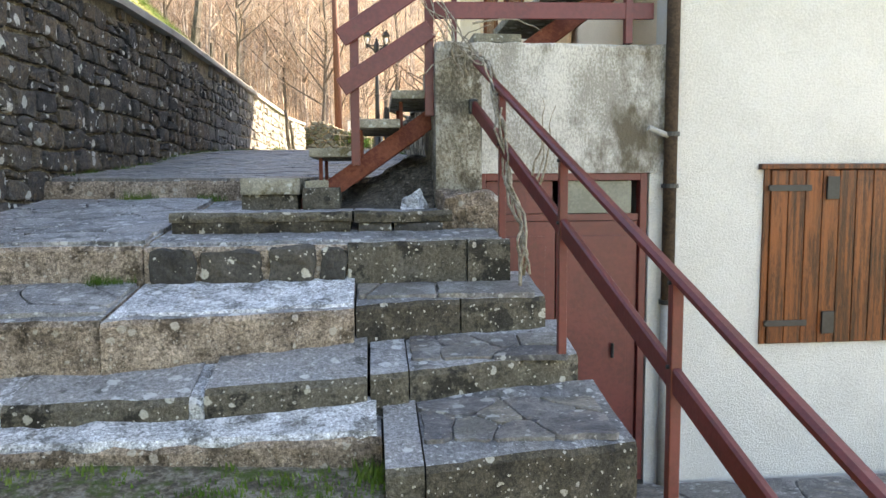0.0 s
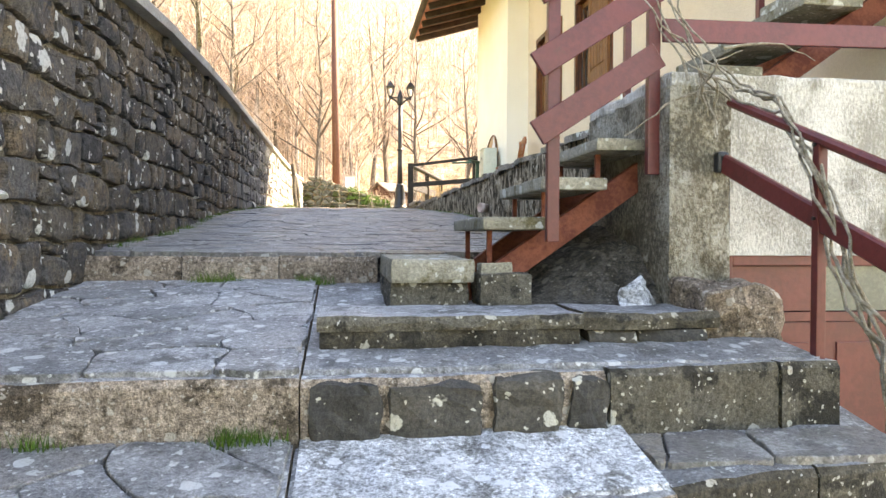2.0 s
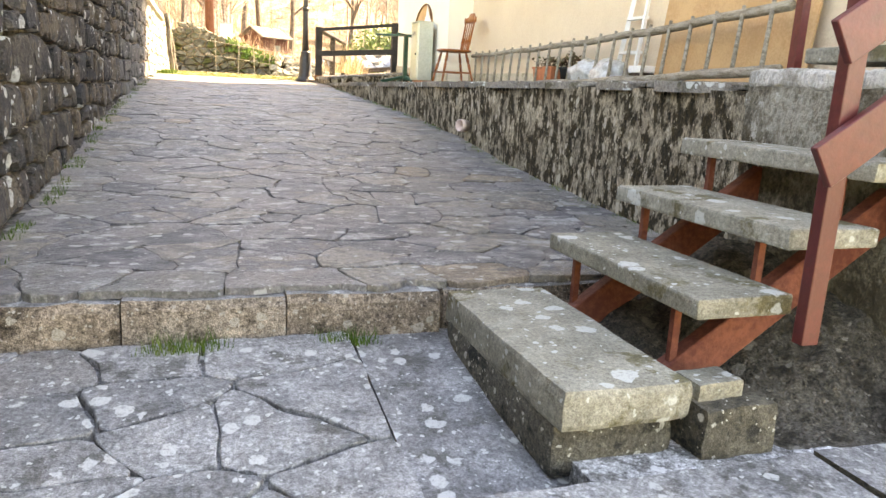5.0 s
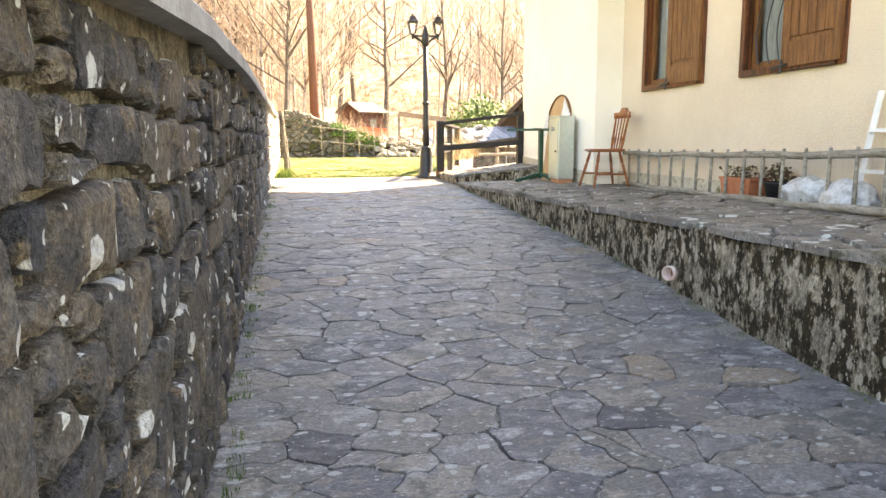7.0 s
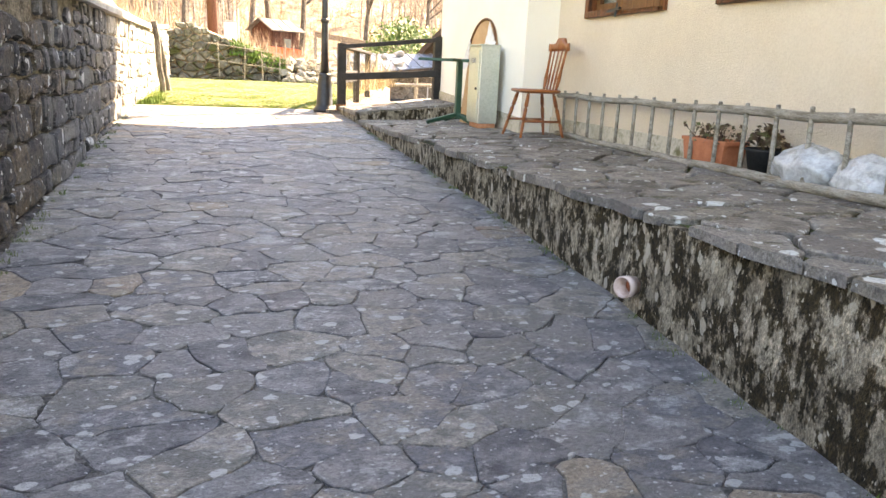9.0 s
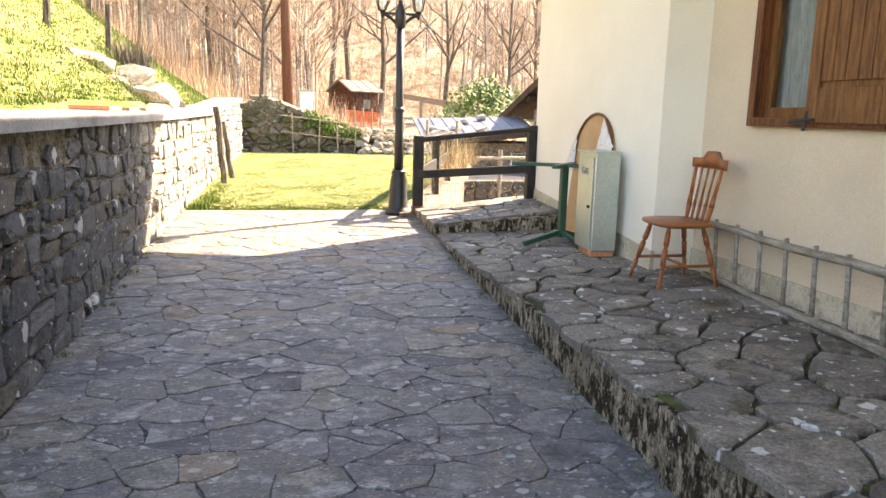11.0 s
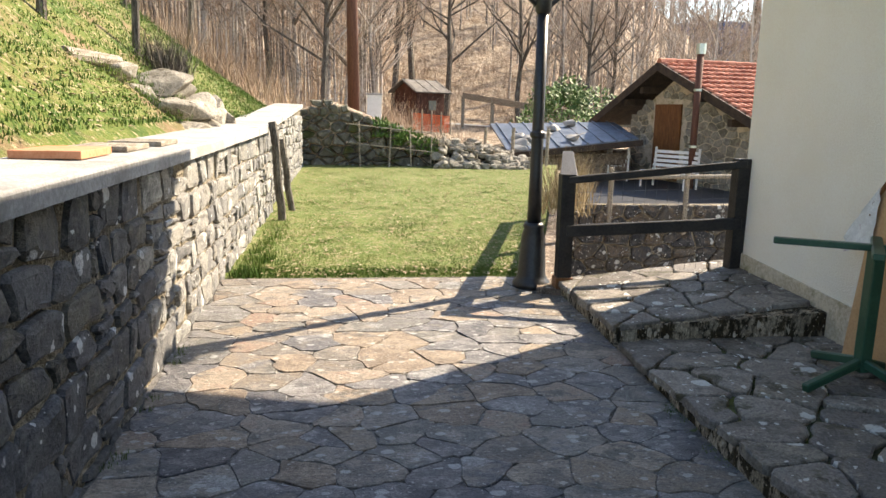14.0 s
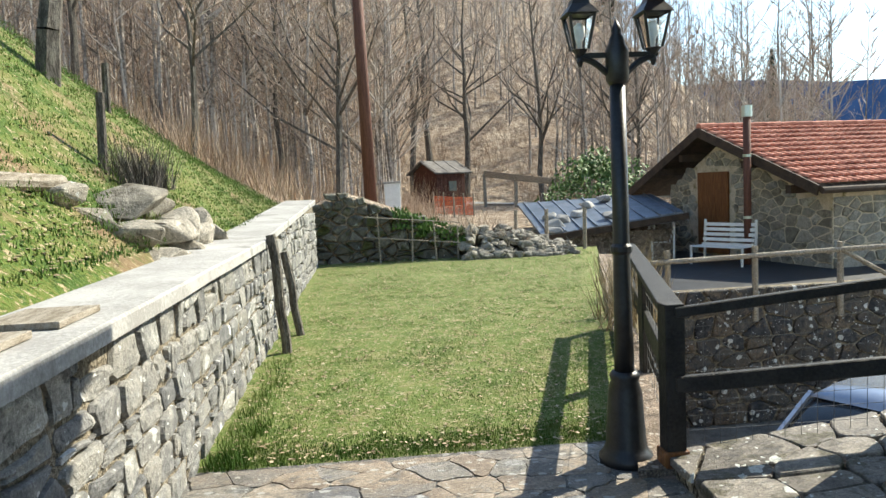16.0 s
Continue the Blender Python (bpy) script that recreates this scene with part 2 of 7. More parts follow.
M_EARTH = stone_material("dark_earth_and_rubble", [(0.055, 0.048, 0.038), (0.095, 0.084, 0.068), (0.13, 0.118, 0.10)], 35, 0.7, 0.95, 1.0, 0.05, (0.24, 0.22, 0.19), 14, 0.25, 0.2, (0.04, 0.034, 0.026), 7, 0.55)
M_GREYPIPE = material("grey_pipe", [(0.26, 0.25, 0.23), (0.33, 0.32, 0.30)], 6, 0.7, 0.1, 40)
M_PLINTH = material("plinth_render", [(0.46, 0.385, 0.28), (0.64, 0.55, 0.42)], 5, 0.93, 0.7, 40, stain=(0.20, 0.17, 0.08), stain_scale=3, stain_at=0.60)
M_RED = material("red_painted_steel", [(0.098, 0.017, 0.016), (0.14, 0.024, 0.022)], 3, 0.42, 0.1, 30, spec=0.5, stain=(0.085, 0.026, 0.018), stain_scale=5, stain_at=0.68)
M_RUSTRED = material("rusty_red_steel", [(0.14, 0.035, 0.022), (0.24, 0.075, 0.045)], 6, 0.7, 0.3, 40)
M_TREAD = stone_material("concrete_tread", [(0.20, 0.185, 0.145), (0.27, 0.25, 0.20), (0.33, 0.31, 0.26)], 70, 0.4, 0.9, 0.7, 0.008, (0.50, 0.50, 0.46), 12, 0.3, 0.2, (0.13, 0.11, 0.06), 4, 0.585)
M_WOOD = material("varnished_wood", [(0.10, 0.036, 0.012), (0.17, 0.066, 0.022), (0.24, 0.10, 0.034)], 4, 0.5, 0.3, 40, stretch=(9, 9, 0.9))
M_SHUTTER = material("chestnut_shutter", [(0.028, 0.008, 0.003), (0.095, 0.026, 0.008), (0.22, 0.062, 0.017)], 3, 0.38, 0.3, 40, stretch=(12, 12, 0.6), vary=0.12)
M_CHAIR = material("orange_pine", [(0.24, 0.065, 0.016), (0.34, 0.10, 0.025)], 4, 0.35, 0.15, 40, spec=0.5)
M_GREYWOOD = material("weathered_wood", [(0.17, 0.14, 0.10), (0.28, 0.24, 0.19), (0.38, 0.34, 0.28)], 6, 0.9, 0.5, 50, stretch=(6, 1, 6))
M_BLACKWOOD = material("black_stained_wood", [(0.012, 0.011, 0.011), (0.03, 0.027, 0.025)], 6, 0.6, 0.4, 50)
M_BLACKIRON = material("black_iron", [(0.008, 0.008, 0.009), (0.018, 0.018, 0.02)], 8, 0.42, 0.1, 40, spec=0.5)
M_GLASS = bpy.data.materials.new("window_glass")
M_GLASS.use_nodes = True
_g = M_GLASS.node_tree.nodes["Principled BSDF"]
_g.inputs["Base Color"].default_value = (0.9, 0.93, 0.92, 1)
_g.inputs["Roughness"].default_value = 0.05
_g.inputs["Transmission Weight"].default_value = 1.0
_g.inputs["IOR"].default_value = 1.1
M_DARKGLASS = material("dull_wired_glass", [(0.10, 0.11, 0.10), (0.16, 0.17, 0.15)], 3, 0.25, 0.1, 60, spec=0.6)
M_GREEN = material("green_enamel", [(0.012, 0.06, 0.035), (0.022, 0.085, 0.05)], 4, 0.4, 0.1, 40, spec=0.5)
M_WIRE = material("dull_wire", [(0.10, 0.10, 0.10), (0.17, 0.17, 0.17)], 5, 0.6, 0.0, 30, metal=0.5)
M_ZINC = material("galvanised_steel", [(0.42, 0.47, 0.42), (0.56, 0.60, 0.55)], 1.5, 0.35, 0.1, 50, metal=0.75)
M_TAN = material("tan_chipboard", [(0.45, 0.26, 0.13), (0.55, 0.34, 0.18)], 3, 0.85, 0.2, 60)
M_CLOTH = material("printed_cloth", [(0.62, 0.60, 0.57), (0.76, 0.74, 0.71)], 8, 0.9, 0.2, 60, stain=(0.42, 0.16, 0.17), stain_scale=9, stain_at=0.64)
M_TERRACOTTA = material("terracotta_plastic", [(0.42, 0.13, 0.06), (0.52, 0.18, 0.09)], 4, 0.7, 0.1, 40)
M_PIPE = material("orange_drain_pipe", [(0.60, 0.40, 0.32), (0.72, 0.56, 0.49)], 5, 0.6, 0.1, 40)
M_WHITEPAINT = material("white_paint", [(0.72, 0.71, 0.68), (0.82, 0.81, 0.79)], 6, 0.6, 0.1, 40)
M_BAG = material("clear_plastic_bag", [(0.36, 0.36, 0.35), (0.52, 0.53, 0.52)], 9, 0.25, 0.5, 30, spec=0.5)
M_TILE = material("roof_tile", [(0.25, 0.075, 0.045), (0.38, 0.13, 0.08), (0.48, 0.20, 0.13)], 3, 0.85, 0.4, 30, vary=0.35)
M_EAVE = material("dark_eave_timber", [(0.035, 0.024, 0.018), (0.075, 0.05, 0.035)], 5, 0.8, 0.4, 40)
M_SHEDWOOD = material("red_brown_boards", [(0.055, 0.022, 0.016), (0.11, 0.045, 0.03)], 5, 0.8, 0.4, 40)
M_POLE = material("brown_pole", [(0.09, 0.038, 0.025), (0.15, 0.065, 0.045)], 5, 0.75, 0.3, 40, stretch=(6, 6, 0.5))
M_FELT = material("grey_roof_felt", [(0.12, 0.11, 0.10), (0.20, 0.185, 0.17)], 4, 0.85, 0.3, 40)
M_BLUEROOF = material("blue_grey_sheet", [(0.09, 0.115, 0.15), (0.16, 0.19, 0.24)], 3, 0.45, 0.2, 40, metal=0.3)
M_TARP = material("black_tarp", [(0.012, 0.014, 0.017), (0.03, 0.033, 0.04)], 4, 0.5, 0.6, 12)
M_SMALLSTONE = stone_material("tan_house_stone", [(0.15, 0.135, 0.105), (0.24, 0.215, 0.17), (0.34, 0.315, 0.26), (0.20, 0.19, 0.165), (0.42, 0.39, 0.325)], 26, 0.35, 0.9, 0.8, 0.02)
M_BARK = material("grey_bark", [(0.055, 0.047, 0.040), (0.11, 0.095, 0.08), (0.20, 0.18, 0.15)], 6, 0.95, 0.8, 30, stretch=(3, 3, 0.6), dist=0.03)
# Bark copy for the far trees, haze put into its paler colour
M_WOODS = material("washed_out_bark", [(0.13, 0.11, 0.095), (0.28, 0.24, 0.205), (0.50, 0.445, 0.39)], 0.6, 0.95, 0.0, 10, vary=0.25)
M_RUBBLE = stone_material("mossy_rubble", [(0.075, 0.07, 0.055), (0.125, 0.115, 0.09), (0.19, 0.175, 0.14)], 24, 0.45, 0.9, 0.9, 0.03, (0.40, 0.40, 0.36), 6, 0.15, 0.05, (0.06, 0.065, 0.022), 2, 0.56)
M_TWIG = material("brown_twigs", [(0.27, 0.20, 0.155), (0.42, 0.325, 0.26), (0.57, 0.475, 0.385)], 0.5, 0.95, 0.0, 8, vary=0.2)
M_BRUSH = material("dry_brush", [(0.25, 0.17, 0.115), (0.41, 0.29, 0.20), (0.56, 0.44, 0.32)], 0.6, 0.95, 0.0, 8)
M_CONIFER = material("conifer_green", [(0.015, 0.03, 0.015), (0.035, 0.06, 0.03)], 1, 0.9, 0.0, 8)
M_LEAF = material("evergreen_leaf", [(0.05, 0.10, 0.02), (0.11, 0.19, 0.04)], 3, 0.6, 0.0, 20)
M_DULLLEAF = material("withered_leaf", [(0.05, 0.022, 0.016), (0.10, 0.06, 0.03), (0.09, 0.10, 0.035)], 14, 0.7, 0.0, 20)
M_GRASS = material("grass_blade", [(0.042, 0.095, 0.010), (0.075, 0.14, 0.019), (0.14, 0.185, 0.042)], 1.3, 0.75, 0.0, 12)
M_DRYGRASS = material("dry_leaf_litter", [(0.19, 0.14, 0.08), (0.33, 0.26, 0.16), (0.46, 0.39, 0.26)], 4, 0.9, 0.0, 20)
M_LAWN = material("lawn_ground", [(0.07, 0.11, 0.02), (0.105, 0.145, 0.03), (0.165, 0.17, 0.06)], 5, 0.95, 0.6, 45, stain=(0.24, 0.19, 0.105), stain_scale=7, stain_at=0.62, spots=(0.34, 0.29, 0.19), spot_scale=30, spot_at=0.62, dist=0.03)
M_BANK = material("bank_ground", [(0.045, 0.085, 0.013), (0.09, 0.125, 0.022), (0.145, 0.14, 0.045)], 1.6, 0.95, 0.8, 22, stain=(0.18, 0.125, 0.068), stain_scale=0.9, stain_at=0.58, spots=(0.30, 0.245, 0.145), spot_scale=14, spot_at=0.62, dist=0.06)
M_SOIL = material("verge_soil", [(0.07, 0.06, 0.045), (0.14, 0.12, 0.09), (0.24, 0.22, 0.18)], 12, 0.95, 1.0, 45, stain=(0.06, 0.09, 0.02), stain_scale=7, stain_at=0.55, dist=0.03)
M_HILL = material("forest_floor", [(0.24, 0.175, 0.125), (0.40, 0.305, 0.225), (0.56, 0.45, 0.335)], 1.6, 0.95, 1.0, 9, stain=(0.18, 0.135, 0.095), stain_scale=2.2, stain_at=0.57, spots=(0.58, 0.50, 0.40), spot_scale=6, spot_at=0.62, dist=0.4)
# The blue of distance haze is mixed into the ridge's colour
M_MOUNT = material("hazed_mountain", [(0.035, 0.085, 0.20), (0.055, 0.115, 0.25)], 0.004, 1.0, 0.0, 0.03)
M_ROAD = material("pale_road", [(0.26, 0.25, 0.23), (0.36, 0.35, 0.33)], 2, 0.9, 0.3, 30)
M_ORANGE = material("orange_netting", [(0.72, 0.12, 0.04), (0.82, 0.17, 0.06)], 5, 0.7, 0.0, 30)
M_CARPAINT = material("silver_blue_paint", [(0.32, 0.37, 0.45), (0.37, 0.42, 0.50)], 0.5, 0.22, 0.0, 20, metal=0.6, spec=0.5)
M_CARGLASS = material("car_glass", [(0.012, 0.014, 0.016), (0.02, 0.022, 0.025)], 1, 0.08, 0.0, 10, spec=0.6)
M_RUBBER = material("rubber", [(0.012, 0.012, 0.012), (0.022, 0.022, 0.022)], 6, 0.8, 0.1, 40)
M_YARD = material("yard_gravel", [(0.10, 0.095, 0.085), (0.19, 0.18, 0.16)], 5, 0.95, 0.7, 40)
M_BRICK = material("hollow_brick", [(0.50, 0.20, 0.10), (0.60, 0.27, 0.15)], 5, 0.85, 0.2, 40)
M_CURTAIN = material("net_curtain", [(0.20, 0.20, 0.19), (0.32, 0.32, 0.30)], 7, 0.95, 0.2, 40, stretch=(8, 8, 0.5))
# Near-black backing panels, the darkness of unlit rooms put into their colour
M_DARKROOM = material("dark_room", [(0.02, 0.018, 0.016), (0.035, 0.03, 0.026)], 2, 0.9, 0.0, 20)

# ---- helpers of this scene ----
BASE = {}


def thing(name, x, y, z, label, category, group="", kind=""):
    ob = new(name)
    ob.empty_display_size = 0.1
    ob.location = (x, y, z)
    BASE[ob.name] = Vector((x, y, z))
    return tagged(ob, label, category, group, kind)


def finish(bm, smooth=False):
    me = bpy.data.meshes.new("mesh")
    bmesh.ops.recalc_face_normals(bm, faces=bm.faces)
    bm.to_mesh(me)
    bm.free()
    if smooth:
        for p in me.polygons:
            p.use_smooth = True
    return me


def part(name, bm, mat, parent, label="", smooth=False):
    """A bmesh in world metres becomes one mesh under a thing or a part."""
    base = BASE[parent.name]
    bmesh.ops.translate(bm, verts=bm.verts, vec=-base)
    me = finish(bm, smooth)
    me.materials.append(mat)
    ob = new(name, me)
    ob.parent = parent
    BASE[ob.name] = base.copy()
    if label:
        ob["label"] = label
    return ob


def single(name, bm, mat, label, category, kind="", smooth=False, group=""):
    me = finish(bm, smooth)
    me.materials.append(mat)
    ob = new(name, me)
    BASE[ob.name] = Vector((0, 0, 0))
    return tagged(ob, label, category, group, kind)


def box(bm, x0, x1, y0, y1, z0, z1, bevel=0.0, jitter=0.0):
    g = bmesh.ops.create_cube(bm, size=1.0)
    vs = g["verts"]
    for v in vs:
        v.co = Vector(((x0 + x1) / 2 + v.co.x * (x1 - x0), (y0 + y1) / 2 + v.co.y * (y1 - y0), (z0 + z1) / 2 + v.co.z * (z1 - z0)))
        if jitter:
            v.co += Vector((random.uniform(-1, 1), random.uniform(-1, 1), random.uniform(-1, 1))) * jitter
    if bevel:
        es = list({e for v in vs for e in v.link_edges})
        bmesh.ops.bevel(bm, geom=es, offset=bevel, segments=2, affect='EDGES', profile=0.6)
    return bm


def lump(bm, x0, x1, y0, y1, z0, z1, amp=0.015, cuts=4, round_=0.35, freq=9.0):
    """A rough block: a divided box, its corners rounded off and its faces uneven."""
    bmesh.ops.create_cube(bm, size=2.0)
    bmesh.ops.subdivide_edges(bm, edges=bm.edges[:], cuts=cuts, use_grid_fill=True)
    for v in bm.verts:
        o = v.co.copy()
        k = (abs(o.x) ** 6 + abs(o.y) ** 6 + abs(o.z) ** 6) ** (1 / 6)
        o = o.lerp(o / k, round_)
        p = Vector(((x0 + x1) / 2 + o.x * (x1 - x0) / 2, (y0 + y1) / 2 + o.y * (y1 - y0) / 2, (z0 + z1) / 2 + o.z * (z1 - z0) / 2))
        v.co = p + amp * noise.noise_vector(p * freq) + amp * 0.5 * noise.noise_vector(p * freq * 3)
    return bm


def nb():
    return bmesh.new()


def b1(*a, **k):
    return box(nb(), *a, **k)


def beam(bm, p, q, w, h, bevel=0.0, up=(0, 0, 1)):
    """A bar from p to q, w across and h in its upright direction."""
    p, q = Vector(p), Vector(q)
    d = (q - p)
    f = d.normalized()
    s = f.cross(Vector(up))
    s = s.normalized() if s.length > 1e-4 else Vector((1, 0, 0))
    u = s.cross(f)
    vs = []
    for e in (p, q):
        for a, b in ((-1, -1), (1, -1), (1, 1), (-1, 1)):
            vs.append(bm.verts.new(e + s * (a * w / 2) + u * (b * h / 2)))
    fs = [bm.faces.new([vs[i] for i in idx]) for idx in ((0, 1, 2, 3), (7, 6, 5, 4), (0, 4, 5, 1), (1, 5, 6, 2), (2, 6, 7, 3), (3, 7, 4, 0))]
    if bevel:
        bmesh.ops.bevel(bm, geom=list({e for v in vs for e in v.link_edges}), offset=bevel, segments=1, affect='EDGES')
    return bm


def rod(bm, p, q, r0, r1=None, n=10, caps=True):
    p, q = Vector(p), Vector(q)
    r1 = r0 if r1 is None else r1
    f = (q - p).normalized()
    s = f.orthogonal().normalized()
    u = f.cross(s)
    ra, rb = [], []
    for i in range(n):
        a = 2 * math.pi * i / n
        o = s * math.cos(a) + u * math.sin(a)
        ra.append(bm.verts.new(p + o * r0))
        rb.append(bm.verts.new(q + o * r1))
    for i in range(n):
        j = (i + 1) % n
        bm.faces.new((ra[i], ra[j], rb[j], rb[i]))
    if caps:
        bm.faces.new(ra[::-1])
        bm.faces.new(rb)
    return bm


def tube(bm, pts, radii, n=9):
    """One bent round bar through the points."""
    prev = None
    for k, p in enumerate(pts):
        f = (pts[min(k + 1, len(pts) - 1)] - pts[max(k - 1, 0)]).normalized()
        s = f.cross(Vector((0.3, 0.2, 0.93))).normalized()
        u = f.cross(s)
        row = [bm.verts.new(p + (s * math.cos(2 * math.pi * i / n) + u * math.sin(2 * math.pi * i / n)) * radii[k]) for i in range(n)]
        if prev:
            for i in range(n):
                j = (i + 1) % n
                bm.faces.new((prev[i], prev[j], row[j], row[i]))
        else:
            bm.faces.new(row[::-1])
        prev = row
    bm.faces.new(prev)
    return bm


def lathe(bm, x, y, z, profile, n=16):
    """A turned shape from (radius, height) pairs."""
    rings = []
    for r, h in profile:
        rings.append([bm.verts.new((x + r * math.cos(2 * math.pi * i / n), y + r * math.sin(2 * math.pi * i / n), z + h)) for i in range(n)])
    for a, b in zip(rings, rings[1:]):
        for i in range(n):
            j = (i + 1) % n
            bm.faces.new((a[i], a[j], b[j], b[i]))
    bm.faces.new(rings[0][::-1])
    bm.faces.new(rings[-1])
    return bm


def warp(outlines, amount, size):
    """Bends the straight edges of outlines alike on both sides of a joint."""
    out = []
    for poly in outlines:
        fine = []
        for a, c in zip(poly, poly[1:] + poly[:1]):
            ln = math.hypot(c[0] - a[0], c[1] - a[1])
            n = 1 if ln < size * 0.5 else 2 if ln < size else 3
            for k in range(n):
                x, y = a[0] + (c[0] - a[0]) * k / n, a[1] + (c[1] - a[1]) * k / n
                v = noise.noise_vector((x / size * 1.3, y / size * 1.3, 4.0))
                w = noise.noise_vector((x / size * 4, y / size * 4, 9.0))
                fine.append((x + amount * (v.x + 0.45 * w.x), y + amount * (v.y + 0.45 * w.y)))
        out.append(fine)
    return out


def cells(x0, x1, y0, y1, size, aspect=1.0, gap=0.02, seed=1, loose=0.42):
    """Irregular polygons that fill a rectangle, as outlines; aspect: how much longer they are along x."""
    rnd = random.Random(seed)
    sx, sy = size * aspect, size
    nx, ny = max(1, round((x1 - x0) / sx)), max(1, round((y1 - y0) / sy))
    pts = []
    for j in range(ny):
        for i in range(nx):
            if rnd.random() < 0.10:
                continue
            pts.append((x0 + (i + 0.5 + (0.25 if j % 2 else -0.25) + rnd.uniform(-loose, loose)) * (x1 - x0) / nx, y0 + (j + 0.5 + rnd.uniform(-loose, loose)) * (y1 - y0) / ny))
    P = np.array([(px / aspect, py) for px, py in pts])
    out = []
    for k, p in enumerate(P):
        poly = [(x0 / aspect, y0), (x1 / aspect, y0), (x1 / aspect, y1), (x0 / aspect, y1)]
        dd = ((P - p) ** 2).sum(1)
        for m in np.argsort(dd)[1:18]:
            q = P[m]
            d = q - p
            ln = math.hypot(*d)
            if ln < 1e-6:
                continue
            nrm = d / ln
            c = nrm @ ((p + q) / 2) - gap / 2
            res = []
            for a, b in zip(poly, poly[1:] + poly[:1]):
                da, db = nrm[0] * a[0] + nrm[1] * a[1] - c, nrm[0] * b[0] + nrm[1] * b[1] - c
                if da <= 0:
                    res.append(a)
                if da * db < 0:
                    t = da / (da - db)
                    res.append((a[0] + (b[0] - a[0]) * t, a[1] + (b[1] - a[1]) * t))
            poly = res
            if len(poly) < 3:
                break
        if len(poly) < 3:
            continue
        poly = [(a * aspect, b) for a, b in poly]
        area = abs(sum(a[0] * b[1] - b[0] * a[1] for a, b in zip(poly, poly[1:] + poly[:1]))) / 2
        if area < 0.12 * sx * sy:
            continue
        fine = []
        for a, b in zip(poly, poly[1:] + poly[:1]):
            ln = math.hypot(b[0] - a[0], b[1] - a[1])
            if ln < 0.12 * size:
                fine.append(((a[0] + b[0]) / 2, (a[1] + b[1]) / 2))
                continue
            cut = min(0.25 * ln, 0.1 * size)
            fine.append((a[0] + (b[0] - a[0]) * cut / ln, a[1] + (b[1] - a[1]) * cut / ln))
            if ln > 0.45 * size:
                w = rnd.uniform(-0.055, 0.055) * size
                fine.append(((a[0] + b[0]) / 2 - (b[1] - a[1]) / ln * w, (a[1] + b[1]) / 2 + (b[0] - a[0]) / ln * w))
            fine.append((b[0] - (b[0] - a[0]) * cut / ln, b[1] - (b[1] - a[1]) * cut / ln))
        out.append(fine)
    return out


def slab_piece(poly, place, thick=0.04, edge=0.008, dome=0.0, rnd=random):
    """Vertices and faces of one stone: place(u, v, out) lays it in the world; dome: how far its middle stands out."""
    n = len(poly)
    cx, cy = sum(p[0] for p in poly) / n, sum(p[1] for p in poly) / n
    vs, fs = [], []
    tilt = (rnd.uniform(-1, 1), rnd.uniform(-1, 1))
    up = rnd.uniform(-0.4, 0.4) * dome if dome else rnd.uniform(-1.0, 1.2) * edge
    rings = [(1.0, -thick), (1.0, -edge + up), (None, up)] if not dome else [(1.0, -thick), (1.0, -edge + up), (0.93, dome * rnd.uniform(0.5, 0.9) + up), (0.66, dome * rnd.uniform(0.85, 1.1) + up)]
    for k, h in rings:
        for x, y in poly:
            if k is None:
                ln = math.hypot(x - cx, y - cy) + 1e-6
                kk = max(0.5, 1 - edge * 1.3 / ln)
            else:
                kk = k
            wob = rnd.uniform(-0.25, 0.25) * dome if dome and kk < 0.9 else 0.0
            lean = (tilt[0] * (x - cx) + tilt[1] * (y - cy)) * (0.010 if not dome else 0.08)
            vs.append(Vector(place(cx + (x - cx) * kk, cy + (y - cy) * kk, h + wob + lean)))
    for r in range(len(rings) - 1):
        for i in range(n):
            j = (i + 1) % n
            fs.append((r * n + i, r * n + j, (r + 1) * n + j, (r + 1) * n + i))
    fs.append(tuple((len(rings) - 1) * n + i for i in range(n)))
    return vs, fs


